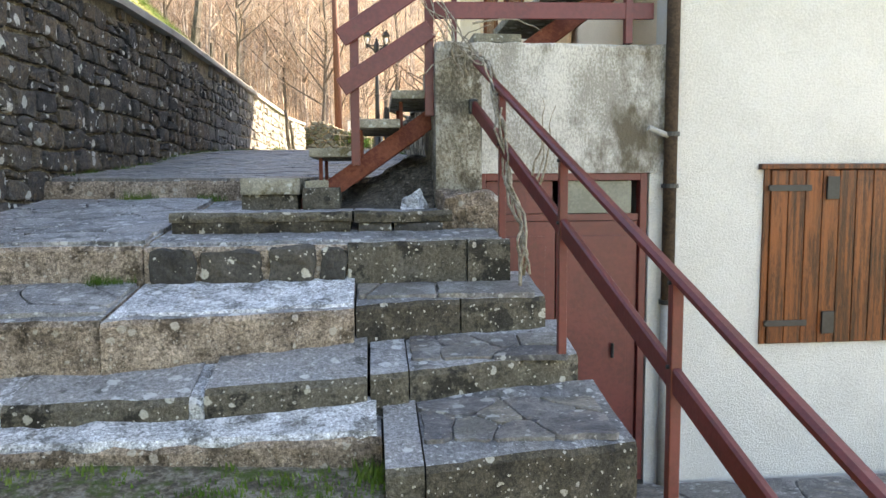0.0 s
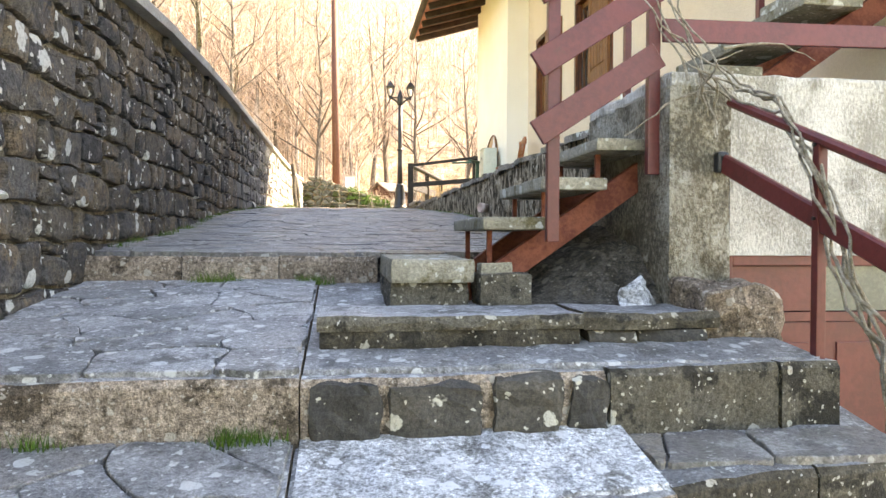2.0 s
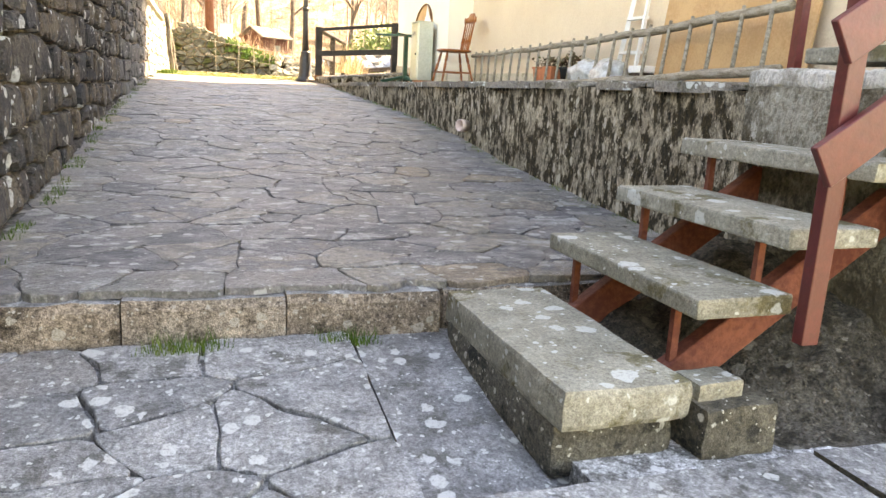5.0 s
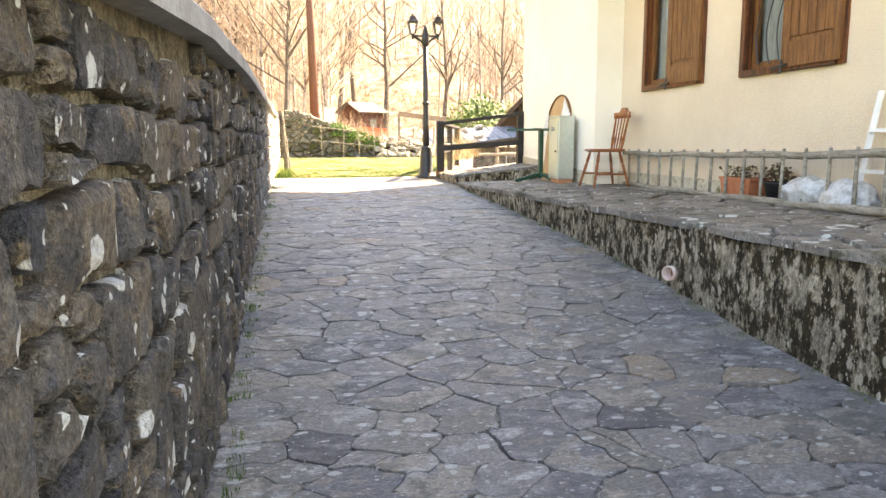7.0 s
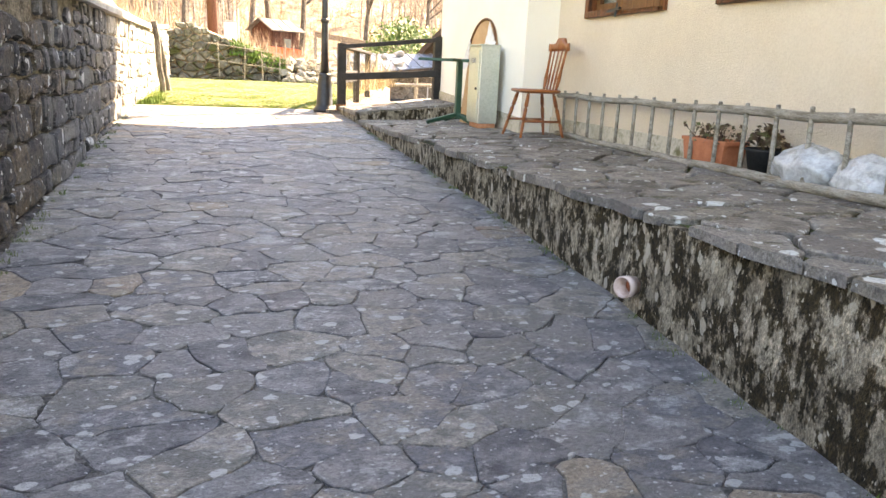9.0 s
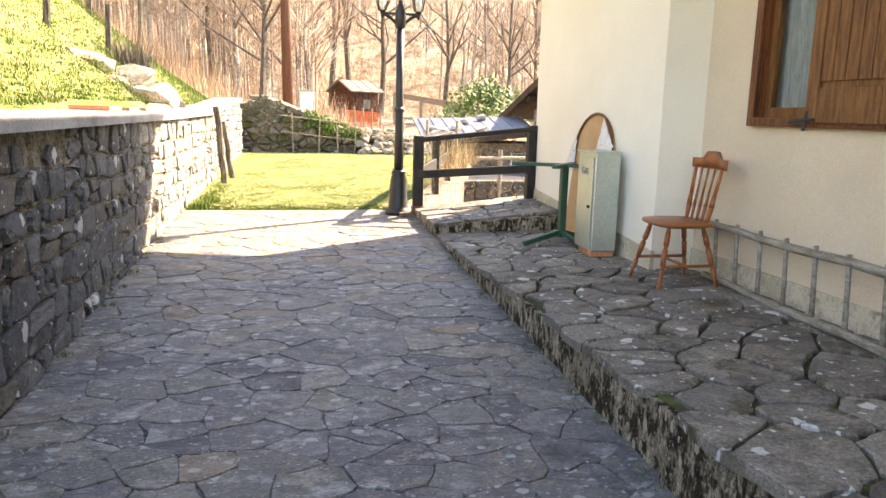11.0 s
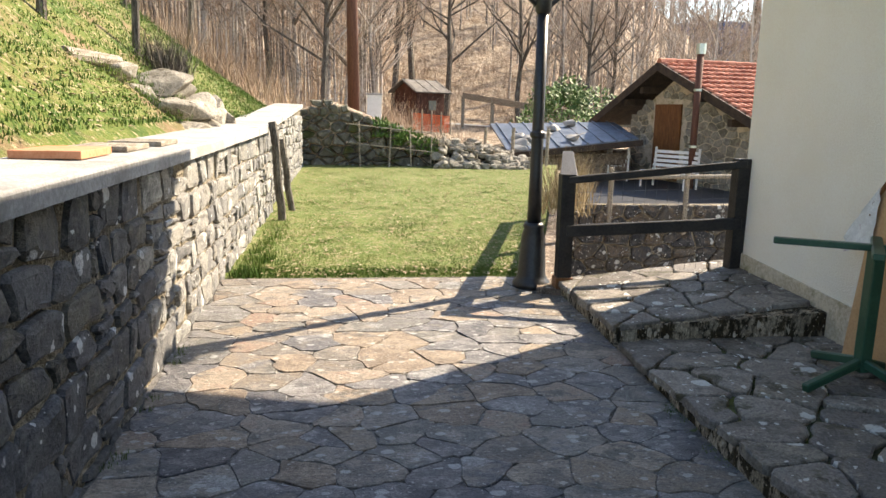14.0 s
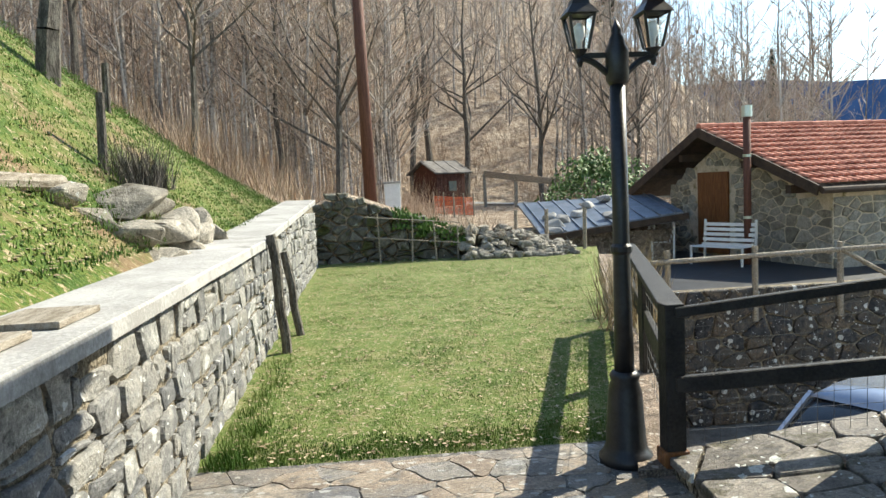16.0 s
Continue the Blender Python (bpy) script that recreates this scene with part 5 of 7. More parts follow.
for k in range(8):
    z = 3.6 + k * 0.11
    rod(bm, (*side(0), z), (*side(4.2), z), 0.0017, n=4, caps=False)
part("wire_mesh", bm, M_WIRE, fence, "thin square wire mesh")
bm = nb()
prev = None
for k in range(26):
    u = -0.1 + 11.5 * k / 25
    x, y = side(u)
    x -= 0.10
    w = 0.02 * noise.noise((u * 2, 0, 0))
    row = [bm.verts.new(c) for c in ((x - 0.13 + w, y, 0.6), (x - 0.13 + w, y, path_z(y) + 0.05), (x + 0.16, y, path_z(y) + 0.04), (x + 0.16, y, 0.6))]
    if prev:
        for i in range(3):
            bm.faces.new((prev[i], prev[i + 1], row[i + 1], row[i]))
    else:
        bm.faces.new(row)
    prev = row
single("kerb", bm, M_CEMENT, "rough concrete edge of the lawn under the fence", "kerb", "structure")

# ---- wooden posts against the wall ----
for k, (x0, y0, x1, y1, h, r) in enumerate(((-2.06, 20.05, -2.16, 20.12, 1.36, 0.055), (-2.0, 20.95, -2.14, 21.0, 1.10, 0.05))):
    bm = nb()
    pts = [Vector((x0 + (x1 - x0) * i / 5 + 0.012 * math.sin(i * 2.1 + k), y0 + (y1 - y0) * i / 5, 3.45 + h * i / 5)) for i in range(6)]
    for p, q in zip(pts, pts[1:]):
        rod(bm, p, q, r, r * 0.95, n=8)
    single("wooden_post", bm, M_BARK, "rough dark wooden post leaning on the wall", "post", group="posts at the wall")

# ---- utility pole, cabinet ----
pole = thing("utility_pole", -1.09, 30.3, 4.2, "tall brown wooden utility pole behind the rubble wall", "pole")
part("shaft", rod(nb(), (-1.09, 30.3, 4.0), (-1.20, 30.3, 12.5), 0.16, 0.12, n=14), M_POLE, pole, smooth=True)
cab = thing("utility_cabinet", -0.5, 31, 4.4, "small white utility cabinet near the pole", "cabinet")
part("body", b1(-0.74, -0.34, 30.85, 31.1, 4.2, 5.38, bevel=0.015), M_WHITEPAINT, cab)
part("lid", b1(-0.77, -0.31, 30.82, 31.13, 5.38, 5.43, bevel=0.01), M_CAP, cab)

# ---- chair ----
def spindle_chair(cx, cy, z, turn):
    o = thing("chair", cx, cy, z, "orange varnished pine spindle-back chair on the terrace", "chair")
    R = Matrix.Translation((cx, cy, z)) @ Matrix.Rotation(radians(turn), 4, 'Z') @ Matrix.Scale(1.03, 4)

    def w(x, y, h):
        return R @ Vector((x, y, h))

    def put(name, bm, lab=""):
        part(name, bm, M_CHAIR, o, lab, True)

    bm = lathe(nb(), 0, 0, 0.425, [(0.18, 0), (0.212, 0.012), (0.217, 0.025), (0.208, 0.036)], 24)
    for v in bm.verts:
        k = (abs(v.co.x) ** 4 + abs(v.co.y) ** 4) ** 0.25
        k = 1.0 if k < 1e-6 else math.hypot(v.co.x, v.co.y) / k
        v.co = w(v.co.x * k, v.co.y * k, v.co.z)
    put("seat", bm)
    for sx in (-1, 1):
        for sy in (-1, 1):
            bm = nb()
            a, b = w(sx * 0.13, sy * 0.13, 0.43), w(sx * 0.225, sy * 0.225, 0.0)
            for t0, t1, r0, r1 in ((0, .12, .013, .019), (.12, .3, .019, .021), (.3, .36, .014, .014), (.36, .62, .021, .018), (.62, .68, .013, .013), (.68, 1, .018, .013)):
                rod(bm, a.lerp(b, t0), a.lerp(b, t1), r0, r1, n=8)
            put("leg", bm)
        bm = rod(nb(), w(sx * 0.19, -0.19, 0.16), w(sx * 0.19, 0.19, 0.16), 0.012, n=8)
        put("stretcher", bm)
    put("stretcher", rod(nb(), w(-0.19, 0, 0.16), w(0.19, 0, 0.16), 0.012, n=8))
    for k in range(5):
        u = -0.16 + 0.08 * k
        bm = nb()
        a, b = w(u * 0.85, 0.15, 0.45), w(u * 1.05, 0.215, 0.84)
        r = 0.016 if k in (0, 4) else 0.010
        for t0, t1, f0, f1 in ((0, .3, .8, 1.3), (.3, .5, 1.3, .9), (.5, 1, .9, .8)):
            rod(bm, a.lerp(b, t0), a.lerp(b, t1), r * f0, r * f1, n=8)
        put("spindle", bm)
    bm = nb()
    prev = None
    for k in range(13):
        u = -0.21 + 0.42 * k / 12
        bow = 0.03 * (1 - (u / 0.21) ** 2)
        top = 0.05 + 0.055 * smooth01(0.12, 0.06, abs(u)) if abs(u) < 0.12 else 0.05
        row = [bm.verts.new(w(u, 0.205 + bow + dy, 0.83 + h)) for dy, h in ((0, 0), (0, top + 0.02), (0.022, top + 0.02), (0.022, 0))]
        if prev:
            for i in range(4):
                j = (i + 1) % 4
                bm.faces.new((prev[i], prev[j], row[j], row[i]))
        else:
            bm.faces.new(row)
        prev = row
    bm.faces.new(prev[::-1])
    put("crest_rail", bm)
    return o


spindle_chair(1.91, 12.13, 3.567, -90)

# ---- ladder lying on its edge along the house ----
lad = thing("ladder", 1.9, 8.5, 3.55, "long weathered wooden ladder lying on its side", "ladder")


def lad_at(t, up):
    """t from the far end (0) to the near end (1); up: the upper rail."""
    lo = Vector((2.24, 12.25, 3.60)).lerp(Vector((1.80, 5.78, 3.60)), t) + Vector((0, 0, 0.035 * t + 0.095 * t ** 3))
    hi = Vector((2.28, 12.35, 3.985)).lerp(Vector((1.98, 5.95, 3.985)), t) + Vector((0, 0, 0.035 * t + 0.11 * t ** 3))
    return hi if up else lo


for up in (0, 1):
    pts = [lad_at(k / 16, up) + Vector((0, 0, 0.008 * math.sin(k * 1.9))) for k in range(17)]
    part("rail", tube(nb(), pts, [0.026 + 0.0006 * k for k in range(17)]), M_GREYWOOD, lad, smooth=True)
for k in range(22):
    t = 0.025 + 0.95 * k / 21
    part("rung", rod(nb(), lad_at(t, 0), lad_at(t, 1) + Vector((0, 0, 0.05)), 0.016, 0.014, n=8), M_GREYWOOD, lad, smooth=True)

# ---- planters, bags and steps by the house wall ----
def planter(cx, cy, z, w, d, h, plant_seed):
    o = thing("planter", cx, cy, z, "terracotta window-box planter with withered dark leaves", "planter", "planters by the wall")
    bm = nb()
    rings = []
    for s, hh in ((0.86, 0), (1, h), (1.06, h), (1.06, h + 0.025), (0.94, h + 0.025), (0.92, h - 0.03)):
        rings.append([bm.verts.new((cx + sx * w / 2 * s, cy + sy * d / 2 * s, z + hh)) for sx, sy in ((-1, -1), (1, -1), (1, 1), (-1, 1))])
    for a, b in zip(rings, rings[1:]):
        for i in range(4):
            j = (i + 1) % 4
            bm.faces.new((a[i], a[j], b[j], b[i]))
    bm.faces.new(rings[0][::-1])
    bm.faces.new(rings[-1])
    part("box", bm, M_TERRACOTTA, o)
    r = random.Random(plant_seed)
    bm = nb()
    for k in range(140):
        p = Vector((cx + r.uniform(-.45, .45) * w, cy + r.uniform(-.45, .45) * d, z + h))
        q = p + Vector((r.uniform(-.08, .08), r.uniform(-.08, .08), r.uniform(.0, .13)))
        s = r.uniform(0.012, 0.03)
        e = Vector((r.uniform(-1, 1), r.uniform(-1, 1), r.uniform(-.4, .6))).normalized() * s
        f = e.orthogonal().normalized() * s * 0.6
        bm.faces.new([bm.verts.new(c) for c in (q - e, q + f, q + e, q - f)])
        if k % 4 == 0:
            rod(bm, p, q, 0.003, n=3, caps=False)
    tagged(part("plant", bm, M_DULLLEAF, o, "withered dark reddish leaves"), kind="stuff")
    return o


planter(2.20, 9.66, 3.585, 0.19, 0.46, 0.19, 1)
single("black_pot", lathe(nb(), 2.19, 9.12, 3.59, [(0.09, 0), (0.13, 0.18), (0.14, 0.19), (0.13, 0.2), (0.11, 0.17)], 14), M_RUBBER, "round black plastic plant pot", "plant pot", smooth=True)

r = random.Random(19)
bm = nb()
for k in range(160):
    a, e = r.uniform(0, 6.28), r.uniform(0, 1) ** 0.6
    p = Vector((2.19 + 0.13 * e * math.cos(a), 9.12 + 0.17 * e * math.sin(a), 3.79 + 0.16 * (1 - e * e) * r.uniform(0.3, 1.1)))
    d = Vector((r.uniform(-1, 1), r.uniform(-1, 1), r.uniform(-.5, .5))).normalized() * r.uniform(.018, .035)
    w = d.orthogonal().normalized() * 0.014
    bm.faces.new([bm.verts.new(c) for c in (p - d, p + w, p + d, p - w)])
    if k % 8 == 0:
        rod(bm, (2.19, 9.12, 3.76), p, 0.003, n=3, caps=False)
single("pot_plant", bm, M_DULLLEAF, "small dark-leaved plant growing in the black pot", "plant", "stuff")


def bag(cx, cy, z, w, d, h, seed):
    bm = nb()
    bmesh.ops.create_icosphere(bm, subdivisions=4, radius=1)
    for v in bm.verts:
        o = v.co.copy()
        fold = 0.22 * noise.noise(o * 2.2 + Vector((seed, 0, 0))) + 0.10 * noise.noise(o * 6 + Vector((seed, 5, 0)))
        s = 1 + fold
        v.co = Vector((cx + o.x * w / 2 * s, cy + o.y * d / 2 * s, z + max(0.0, (o.z * s * 0.5 + 0.46)) * h))
    return single("plastic_bag", bm, M_BAG, "crumpled translucent plastic bag against the wall", "bag", group="bags by the wall", smooth=True)


bag(2.12, 8.66, 3.575, 0.3, 0.52, 0.30, 1)
bag(2.1, 8.2, 3.58, 0.3, 0.45, 0.28, 2)
crate = thing("crate", 2.2, 7.85, 3.60, "small dark crate with a pale lid", "crate")
part("body", b1(2.11, 2.30, 7.70, 7.90, 3.60, 3.73, bevel=0.008), M_EAVE, crate)
part("lid", b1(2.10, 2.305, 7.69, 7.91, 3.73, 3.79, bevel=0.008), M_WHITEPAINT, crate)
sl = thing("stepladder", 2.22, 8.08, 3.60, "pale metal folding stepladder against the wall", "ladder")
for dy in (-0.16, 0.16):
    part("rail", beam(nb(), (2.16, 8.08 + dy, 3.60), (2.29, 8.08 + dy * 0.7, 4.5), 0.02, 0.04), M_WHITEPAINT, sl)
for k in range(2):
    z = 3.90 + k * 0.3
    part("step", b1(2.18 + 0.04 * k, 2.25 + 0.04 * k, 7.94 + 0.015 * k, 8.22 - 0.015 * k, z, z + 0.025), M_WHITEPAINT, sl)
bm = nb()
beam(bm, (2.20, 6.83, 3.60), (2.295, 6.83, 4.45), 1.66, 0.022, bevel=0.004)
single("leaning_panel", bm, M_TAN, "smooth tan board leaning on the house wall", "board")

# ---- drain pipe in the terrace wall ----
bm = nb()
rings = []
a0, d = Vector((0.79, 8.28, 3.195)), Vector((-0.9, -0.35, 0.05)).normalized()
s1 = d.orthogonal().normalized()
s2 = d.cross(s1)
for u, r in ((-0.1, 0.044), (0.08, 0.044), (0.08, 0.054), (0.13, 0.054), (0.13, 0.046), (-0.08, 0.042)):
    rings.append([bm.verts.new(a0 + d * u + (s1 * math.cos(k * math.pi / 9) + s2 * math.sin(k * math.pi / 9)) * r) for k in range(18)])
for p, q in zip(rings, rings[1:]):
    for i in range(18):
        j = (i + 1) % 18
        bm.faces.new((p[i], p[j], q[j], q[i]))
bm.faces.new(rings[-1])
dr = thing("drain_pipe", a0.x, a0.y, a0.z, "stub of orange plastic drain pipe in the wall", "pipe")
part("tube", bm, M_PIPE, dr, smooth=True)
part("bore", rod(nb(), a0 - d * 0.07, a0 + d * 0.045, 0.0415, n=18), M_TERRACOTTA, dr, "reddish inside of the pipe")

# ---- gas meter cabinet ----
gas = thing("gas_cabinet", 1.82, 13.4, 3.55, "grey-green sheet-steel gas meter cabinet", "cabinet")
GX0, GX1, GY0, GY1, GZ0, GZ1 = 1.69, 1.92, 13.17, 13.56, 3.61, 4.47
part("body", b1(GX0, GX1, GY0, GY1, GZ0, GZ1, bevel=0.008), M_ZINC, gas)
gd = part("door", b1(GX0 - 0.014, GX0 - 0.002, GY0 + 0.03, GY1 - 0.03, GZ0 + 0.03, GZ1 - 0.04, bevel=0.004), M_ZINC, gas, "sheet-steel door")
part("lock", rod(nb(), (GX0 - 0.03, GY0 + 0.07, 4.0), (GX0 - 0.012, GY0 + 0.07, 4.0), 0.014, n=10), M_BLACKIRON, gd, "round black lock")
part("rim", b1(GX0 - 0.02, GX1, GY0 - 0.006, GY1 + 0.006, GZ1, GZ1 + 0.018, bevel=0.004), M_ZINC, gas)
fc = bpy.data.curves.new("lettering", 'FONT')
fc.body = "GAS"
fc.size = 0.085
fc.extrude = 0.002
fo = new("lettering", fc)
fo.parent = gas
fo.matrix_basis = Matrix.Translation((GX0 - 0.017 - 1.82, 13.44 - 13.4, 4.28 - 3.55)) @ Matrix(((0, 0, -1, 0), (-1, 0, 0, 0), (0, 1, 0, 0), (0, 0, 0, 1)))
fc.materials.append(M_CAP)
for k in range(3):
    single("support_brick", b1(1.70 + 0.01 * k, 1.91, 13.18 + k * 0.13, 13.28 + k * 0.13, 3.555, 3.61, bevel=0.006), M_BRICK, "red brick under the gas cabinet", "brick", group="bricks under the cabinet")

# ---- arched board with cloths, leaning on the wall ----
bd = thing("arched_board", 1.98, 14.17, 3.6, "tan arched chipboard panel leaning on the wall", "board")
bm = nb()
prof = [(-0.45, 0.0), (0.45, 0.0), (0.45, 0.90)] + [(0.45 * math.cos(a), 0.90 + 0.38 * math.sin(a)) for a in [math.pi * k / 16 for k in range(1, 16)]] + [(-0.45, 0.90)]
fr, bk = [], []
for u, h in prof:
    x = 1.88 + 0.12 * h / 1.2
    fr.append(bm.verts.new((x, 13.92 + u, 3.53 + h)))
    bk.append(bm.verts.new((x + 0.025, 13.92 + u, 3.53 + h)))
bm.faces.new(fr)
bm.faces.new(bk[::-1])
for i in range(len(prof)):
    j = (i + 1) % len(prof)
    bm.faces.new((fr[i], bk[i], bk[j], fr[j]))
part("panel", bm, M_TAN, bd)
bm = nb()
pts = [Vector((1.87 + 0.12 * h / 1.2, 13.92 + u, 3.53 + h)) for u, h in prof[2:]]
for p, q in zip(pts, pts[1:]):
    rod(bm, p, q, 0.014, n=6)
part("edge_band", bm, M_WOOD, bd, "brown bent edge strip")


def cloth(name, pts, seed, lab):
    bm = nb()
    n = 8
    g = []
    a, b, c, d4 = [Vector(p) for p in pts]
    for i in range(n + 1):
        row = []
        for j in range(n + 1):
            p = a.lerp(b, i / n).lerp(d4.lerp(c, i / n), j / n)
            p.x += 0.018 * noise.noise((i * 0.7, j * 0.7, seed))
            row.append(bm.verts.new(p))
        g.append(row)
    for i in range(n):
        for j in range(n):
            bm.faces.new((g[i][j], g[i + 1][j], g[i + 1][j + 1], g[i][j + 1]))
    single(name, bm, M_CLOTH, lab, "cloth", smooth=True)


cloth("cloth", [(1.965, 13.69, 4.78), (1.945, 13.42, 4.52), (1.935, 13.43, 4.40), (1.945, 13.79, 4.46)], 1, "white cloth printed with red hearts over the board")
cloth("cloth", [(1.955, 14.31, 4.62), (1.94, 14.55, 4.30), (1.93, 14.53, 4.18), (1.94, 14.31, 4.26)], 2, "white printed cloth hanging at the board's edge")

# ---- green pedestal table ----
TX, TY = 1.71, 13.97
tb = thing("pedestal_table", TX, TY, 3.55, "dark green metal table frame without its top", "table")
part("column", b1(TX - 0.035, TX + 0.035, TY - 0.035, TY + 0.035, 3.6, 4.31, bevel=0.01), M_GREEN, tb)
for a, c in ((-0.43, -0.14), (0.30, 0.10), (0.10, -0.34), (-0.02, 0.40)):
    part("foot", beam(nb(), (TX, TY, 3.66), (TX + a, TY + c, 3.565), 0.045, 0.05, bevel=0.008), M_GREEN, tb)
for a, c in (((-0.45, 0.26), (0.26, -0.15)), ((-0.2, -0.27), (0.2, 0.27))):
    part("top_arm", beam(nb(), (TX + a[0], TY + a[1], 4.31), (TX + c[0], TY + c[1], 4.31), 0.06, 0.035, bevel=0.006), M_GREEN, tb)

# ---- bricks and boards on the coping ----
for k in range(3):
    single("hollow_brick", b1(-2.75 + 0.03 * k, -2.42 + 0.03 * k, 14.05 + 0.62 * k, 14.5 + 0.62 * k, wall_top(14) + 0.10, wall_top(14) + 0.14 - 0.01 * (k > 0), bevel=0.004), M_BRICK if k == 0 else M_GREYWOOD, "orange hollow brick lying on the coping" if k == 0 else "flat wooden plank lying on the coping", "brick" if k == 0 else "plank")

# ---- rocks on the bank ----
def boulder(cx, cy, cz, sx, sy, sz, seed, mat, name="rock", lab="angular grey rock stacked on the bank", cat="rock", group="rocks on the bank"):
    r = random.Random(seed)
    bm = nb()
    pts = []
    for _ in range(15):
        d = Vector((r.gauss(0, 1), r.gauss(0, 1), r.gauss(0, 1))).normalized()
        k = (abs(d.x) ** 3 + abs(d.y) ** 3 + abs(d.z) ** 3) ** (-1 / 3) * r.uniform(0.82, 1.08)
        pts.append(Vector((d.x * k * sx * 0.55, d.y * k * sy * 0.55, d.z * k * sz * 0.55)))
    vs = [bm.verts.new(Vector((cx, cy, cz)) + p) for p in pts]
    res = bmesh.ops.convex_hull(bm, input=vs)
    bmesh.ops.delete(bm, geom=[v for v in bm.verts if not v.link_faces], context='VERTS')
    bmesh.ops.bevel(bm, geom=list(bm.edges), offset=0.015, segments=1, affect='EDGES')
    return single(name, bm, mat, lab, cat, group=group)


ROCKS = [(-3.28, 18.3, 5.30, .62, .75, .36), (-3.14, 18.0, 4.98, .5, .6, .3), (-3.05, 18.55, 4.98, .5, .55, .32), (-3.05, 19.05, 5.0, .42, .42, .38), (-2.96, 19.35, 4.88, .42, .42, .3), (-3.0, 19.65, 4.98, .34, .36, .40), (-2.92, 19.95, 4.84, .34, .34, .28), (-3.35, 17.7, 5.10, .36, .42, .28), (-3.5, 17.5, 5.36, .4, .34, .24), (-2.95, 18.15, 4.76, .5, .6, .22), (-2.93, 18.75, 4.78, .42, .5, .22), (-3.2, 18.9, 5.2, .36, .4, .26)]
for k, (x, y, z, a, b_, c_) in enumerate(ROCKS):
    boulder(x + 0.05, y + 0.5, z - 0.04, a * 1.12, b_ * 1.0, c_ * 1.02, seed=k + 10, mat=M_ROCK)
for k, (x, y, h, r) in enumerate(((-3.74, 19.85, 0.75, 0.05), (-4.9, 23.5, 0.7, 0.06), (-4.0, 17.8, 0.45, 0.05))):
    z = land(x, y)
    single("wooden_stake", rod(nb(), (x, y, z - 0.1), (x + 0.03, y, z + h), r, r * 0.9, n=8), M_BARK, "old grey wooden stake in the bank", "stake", group="stakes on the bank")
single("log", rod(nb(), (-3.65, 17.3, 5.42), (-3.4, 18.0, 5.40), 0.07, 0.06, n=9), M_GREYWOOD, "short pale log on the rock pile", "log")

# ---- rubble wall and stick fence beyond the lawn ----
rubble = thing("rubble_wall", -0.5, 28.6, 3.6, "dry rubble wall with ivy at the lawn's end", "wall", "", "structure")


def rub_top(x):
    return lerp_table([(-2.5, 5.0), (-1.6, 5.2), (-0.4, 4.75), (0.8, 4.3), (2.0, 4.15), (3.4, 3.7)], x)


bm = nb()
prev = None
for k in range(22):
    x = -2.5 + 6.0 * k / 21
    row = [bm.verts.new(c) for c in ((x, 28.65, 3.0), (x, 28.75, rub_top(x) - 0.1), (x, 29.6, rub_top(x) - 0.02), (x, 31.8, 4.0))]
    if prev:
        for i in range(3):
            bm.faces.new((prev[i], prev[i + 1], row[i + 1], row[i]))
    prev = row
part("core", bm, M_HILL, rubble)
sf = thing("stick_fence", -0.3, 28.3, 3.6, "rickety fence of thin sticks and twine", "fence")
r = random.Random(8)
for k, x in enumerate((-0.95, -0.25, 0.30, 0.78)):
    part("stick", rod(nb(), (x, 28.25, 3.5), (x + r.uniform(-.05, .05), 28.3, 4.72 - 0.12 * k), 0.02, 0.015, n=6), M_GREYWOOD, sf)
for z in (4.10, 4.55):
    part("crossbar", rod(nb(), (-1.3, 28.24, z + 0.1), (0.85, 28.27, z - 0.12), 0.013, n=6), M_GREYWOOD, sf)

# ---- shed, road, guard rail, netting ----
shed = thing("shed", 2.45, 49.9, 4.3, "small red-brown wooden shed with a grey felt roof", "shed")
SHED = Matrix.Translation((2.45, 49.9, 0)) @ Matrix.Rotation(radians(34), 4, 'Z')


def shed_part(name, bm, mat, lab="", parent=None):
    bm.transform(SHED)
    return part(name, bm, mat, parent or shed, lab)


shed_part("wall_shell", b1(-0.95, 0.95, -0.9, 0.9, 3.7, 6.0), M_SHEDWOOD)
for k in range(8):
    shed_part("plank", b1(-0.94 + k * 0.236, -0.715 + k * 0.236, -0.94, -0.904, 3.9, 5.98), M_SHEDWOOD)
for k in range(7):
    if k not in (3, 4):
        shed_part("plank", b1(-0.99, -0.954, -0.89 + k * 0.256, -0.65 + k * 0.256, 3.9, 5.98), M_SHEDWOOD)
shed_part("door", b1(-1.0, -0.954, -0.12, 0.39, 3.9, 5.7, bevel=0.01), M_SHEDWOOD, "dark plank door")
for s_ in (-1, 1):
    shed_part("roof_slope", beam(nb(), (0, s_ * 1.22, 5.90), (0, 0, 6.55), 2.45, 0.07), M_FELT, "grey felt roof")
    for k in range(4):
        shed_part("batten", beam(nb(), (-1.1 + 0.73 * k, s_ * 1.22, 5.95), (-1.1 + 0.73 * k, 0, 6.60), 0.04, 0.03), M_FELT)
bm = nb()
for x in (-0.95, 0.95):
    rows = [[bm.verts.new((x + d, y, z)) for y, z in ((-0.9, 6.0), (0.9, 6.0), (0, 6.48))] for d in (-0.02, 0.02)]
    bm.faces.new(rows[0])
    bm.faces.new(rows[1][::-1])
    for p in range(3):
        q = (p + 1) % 3
        bm.faces.new((rows[0][p], rows[0][q], rows[1][q], rows[1][p]))
shed_part("gable", bm, M_SHEDWOOD)
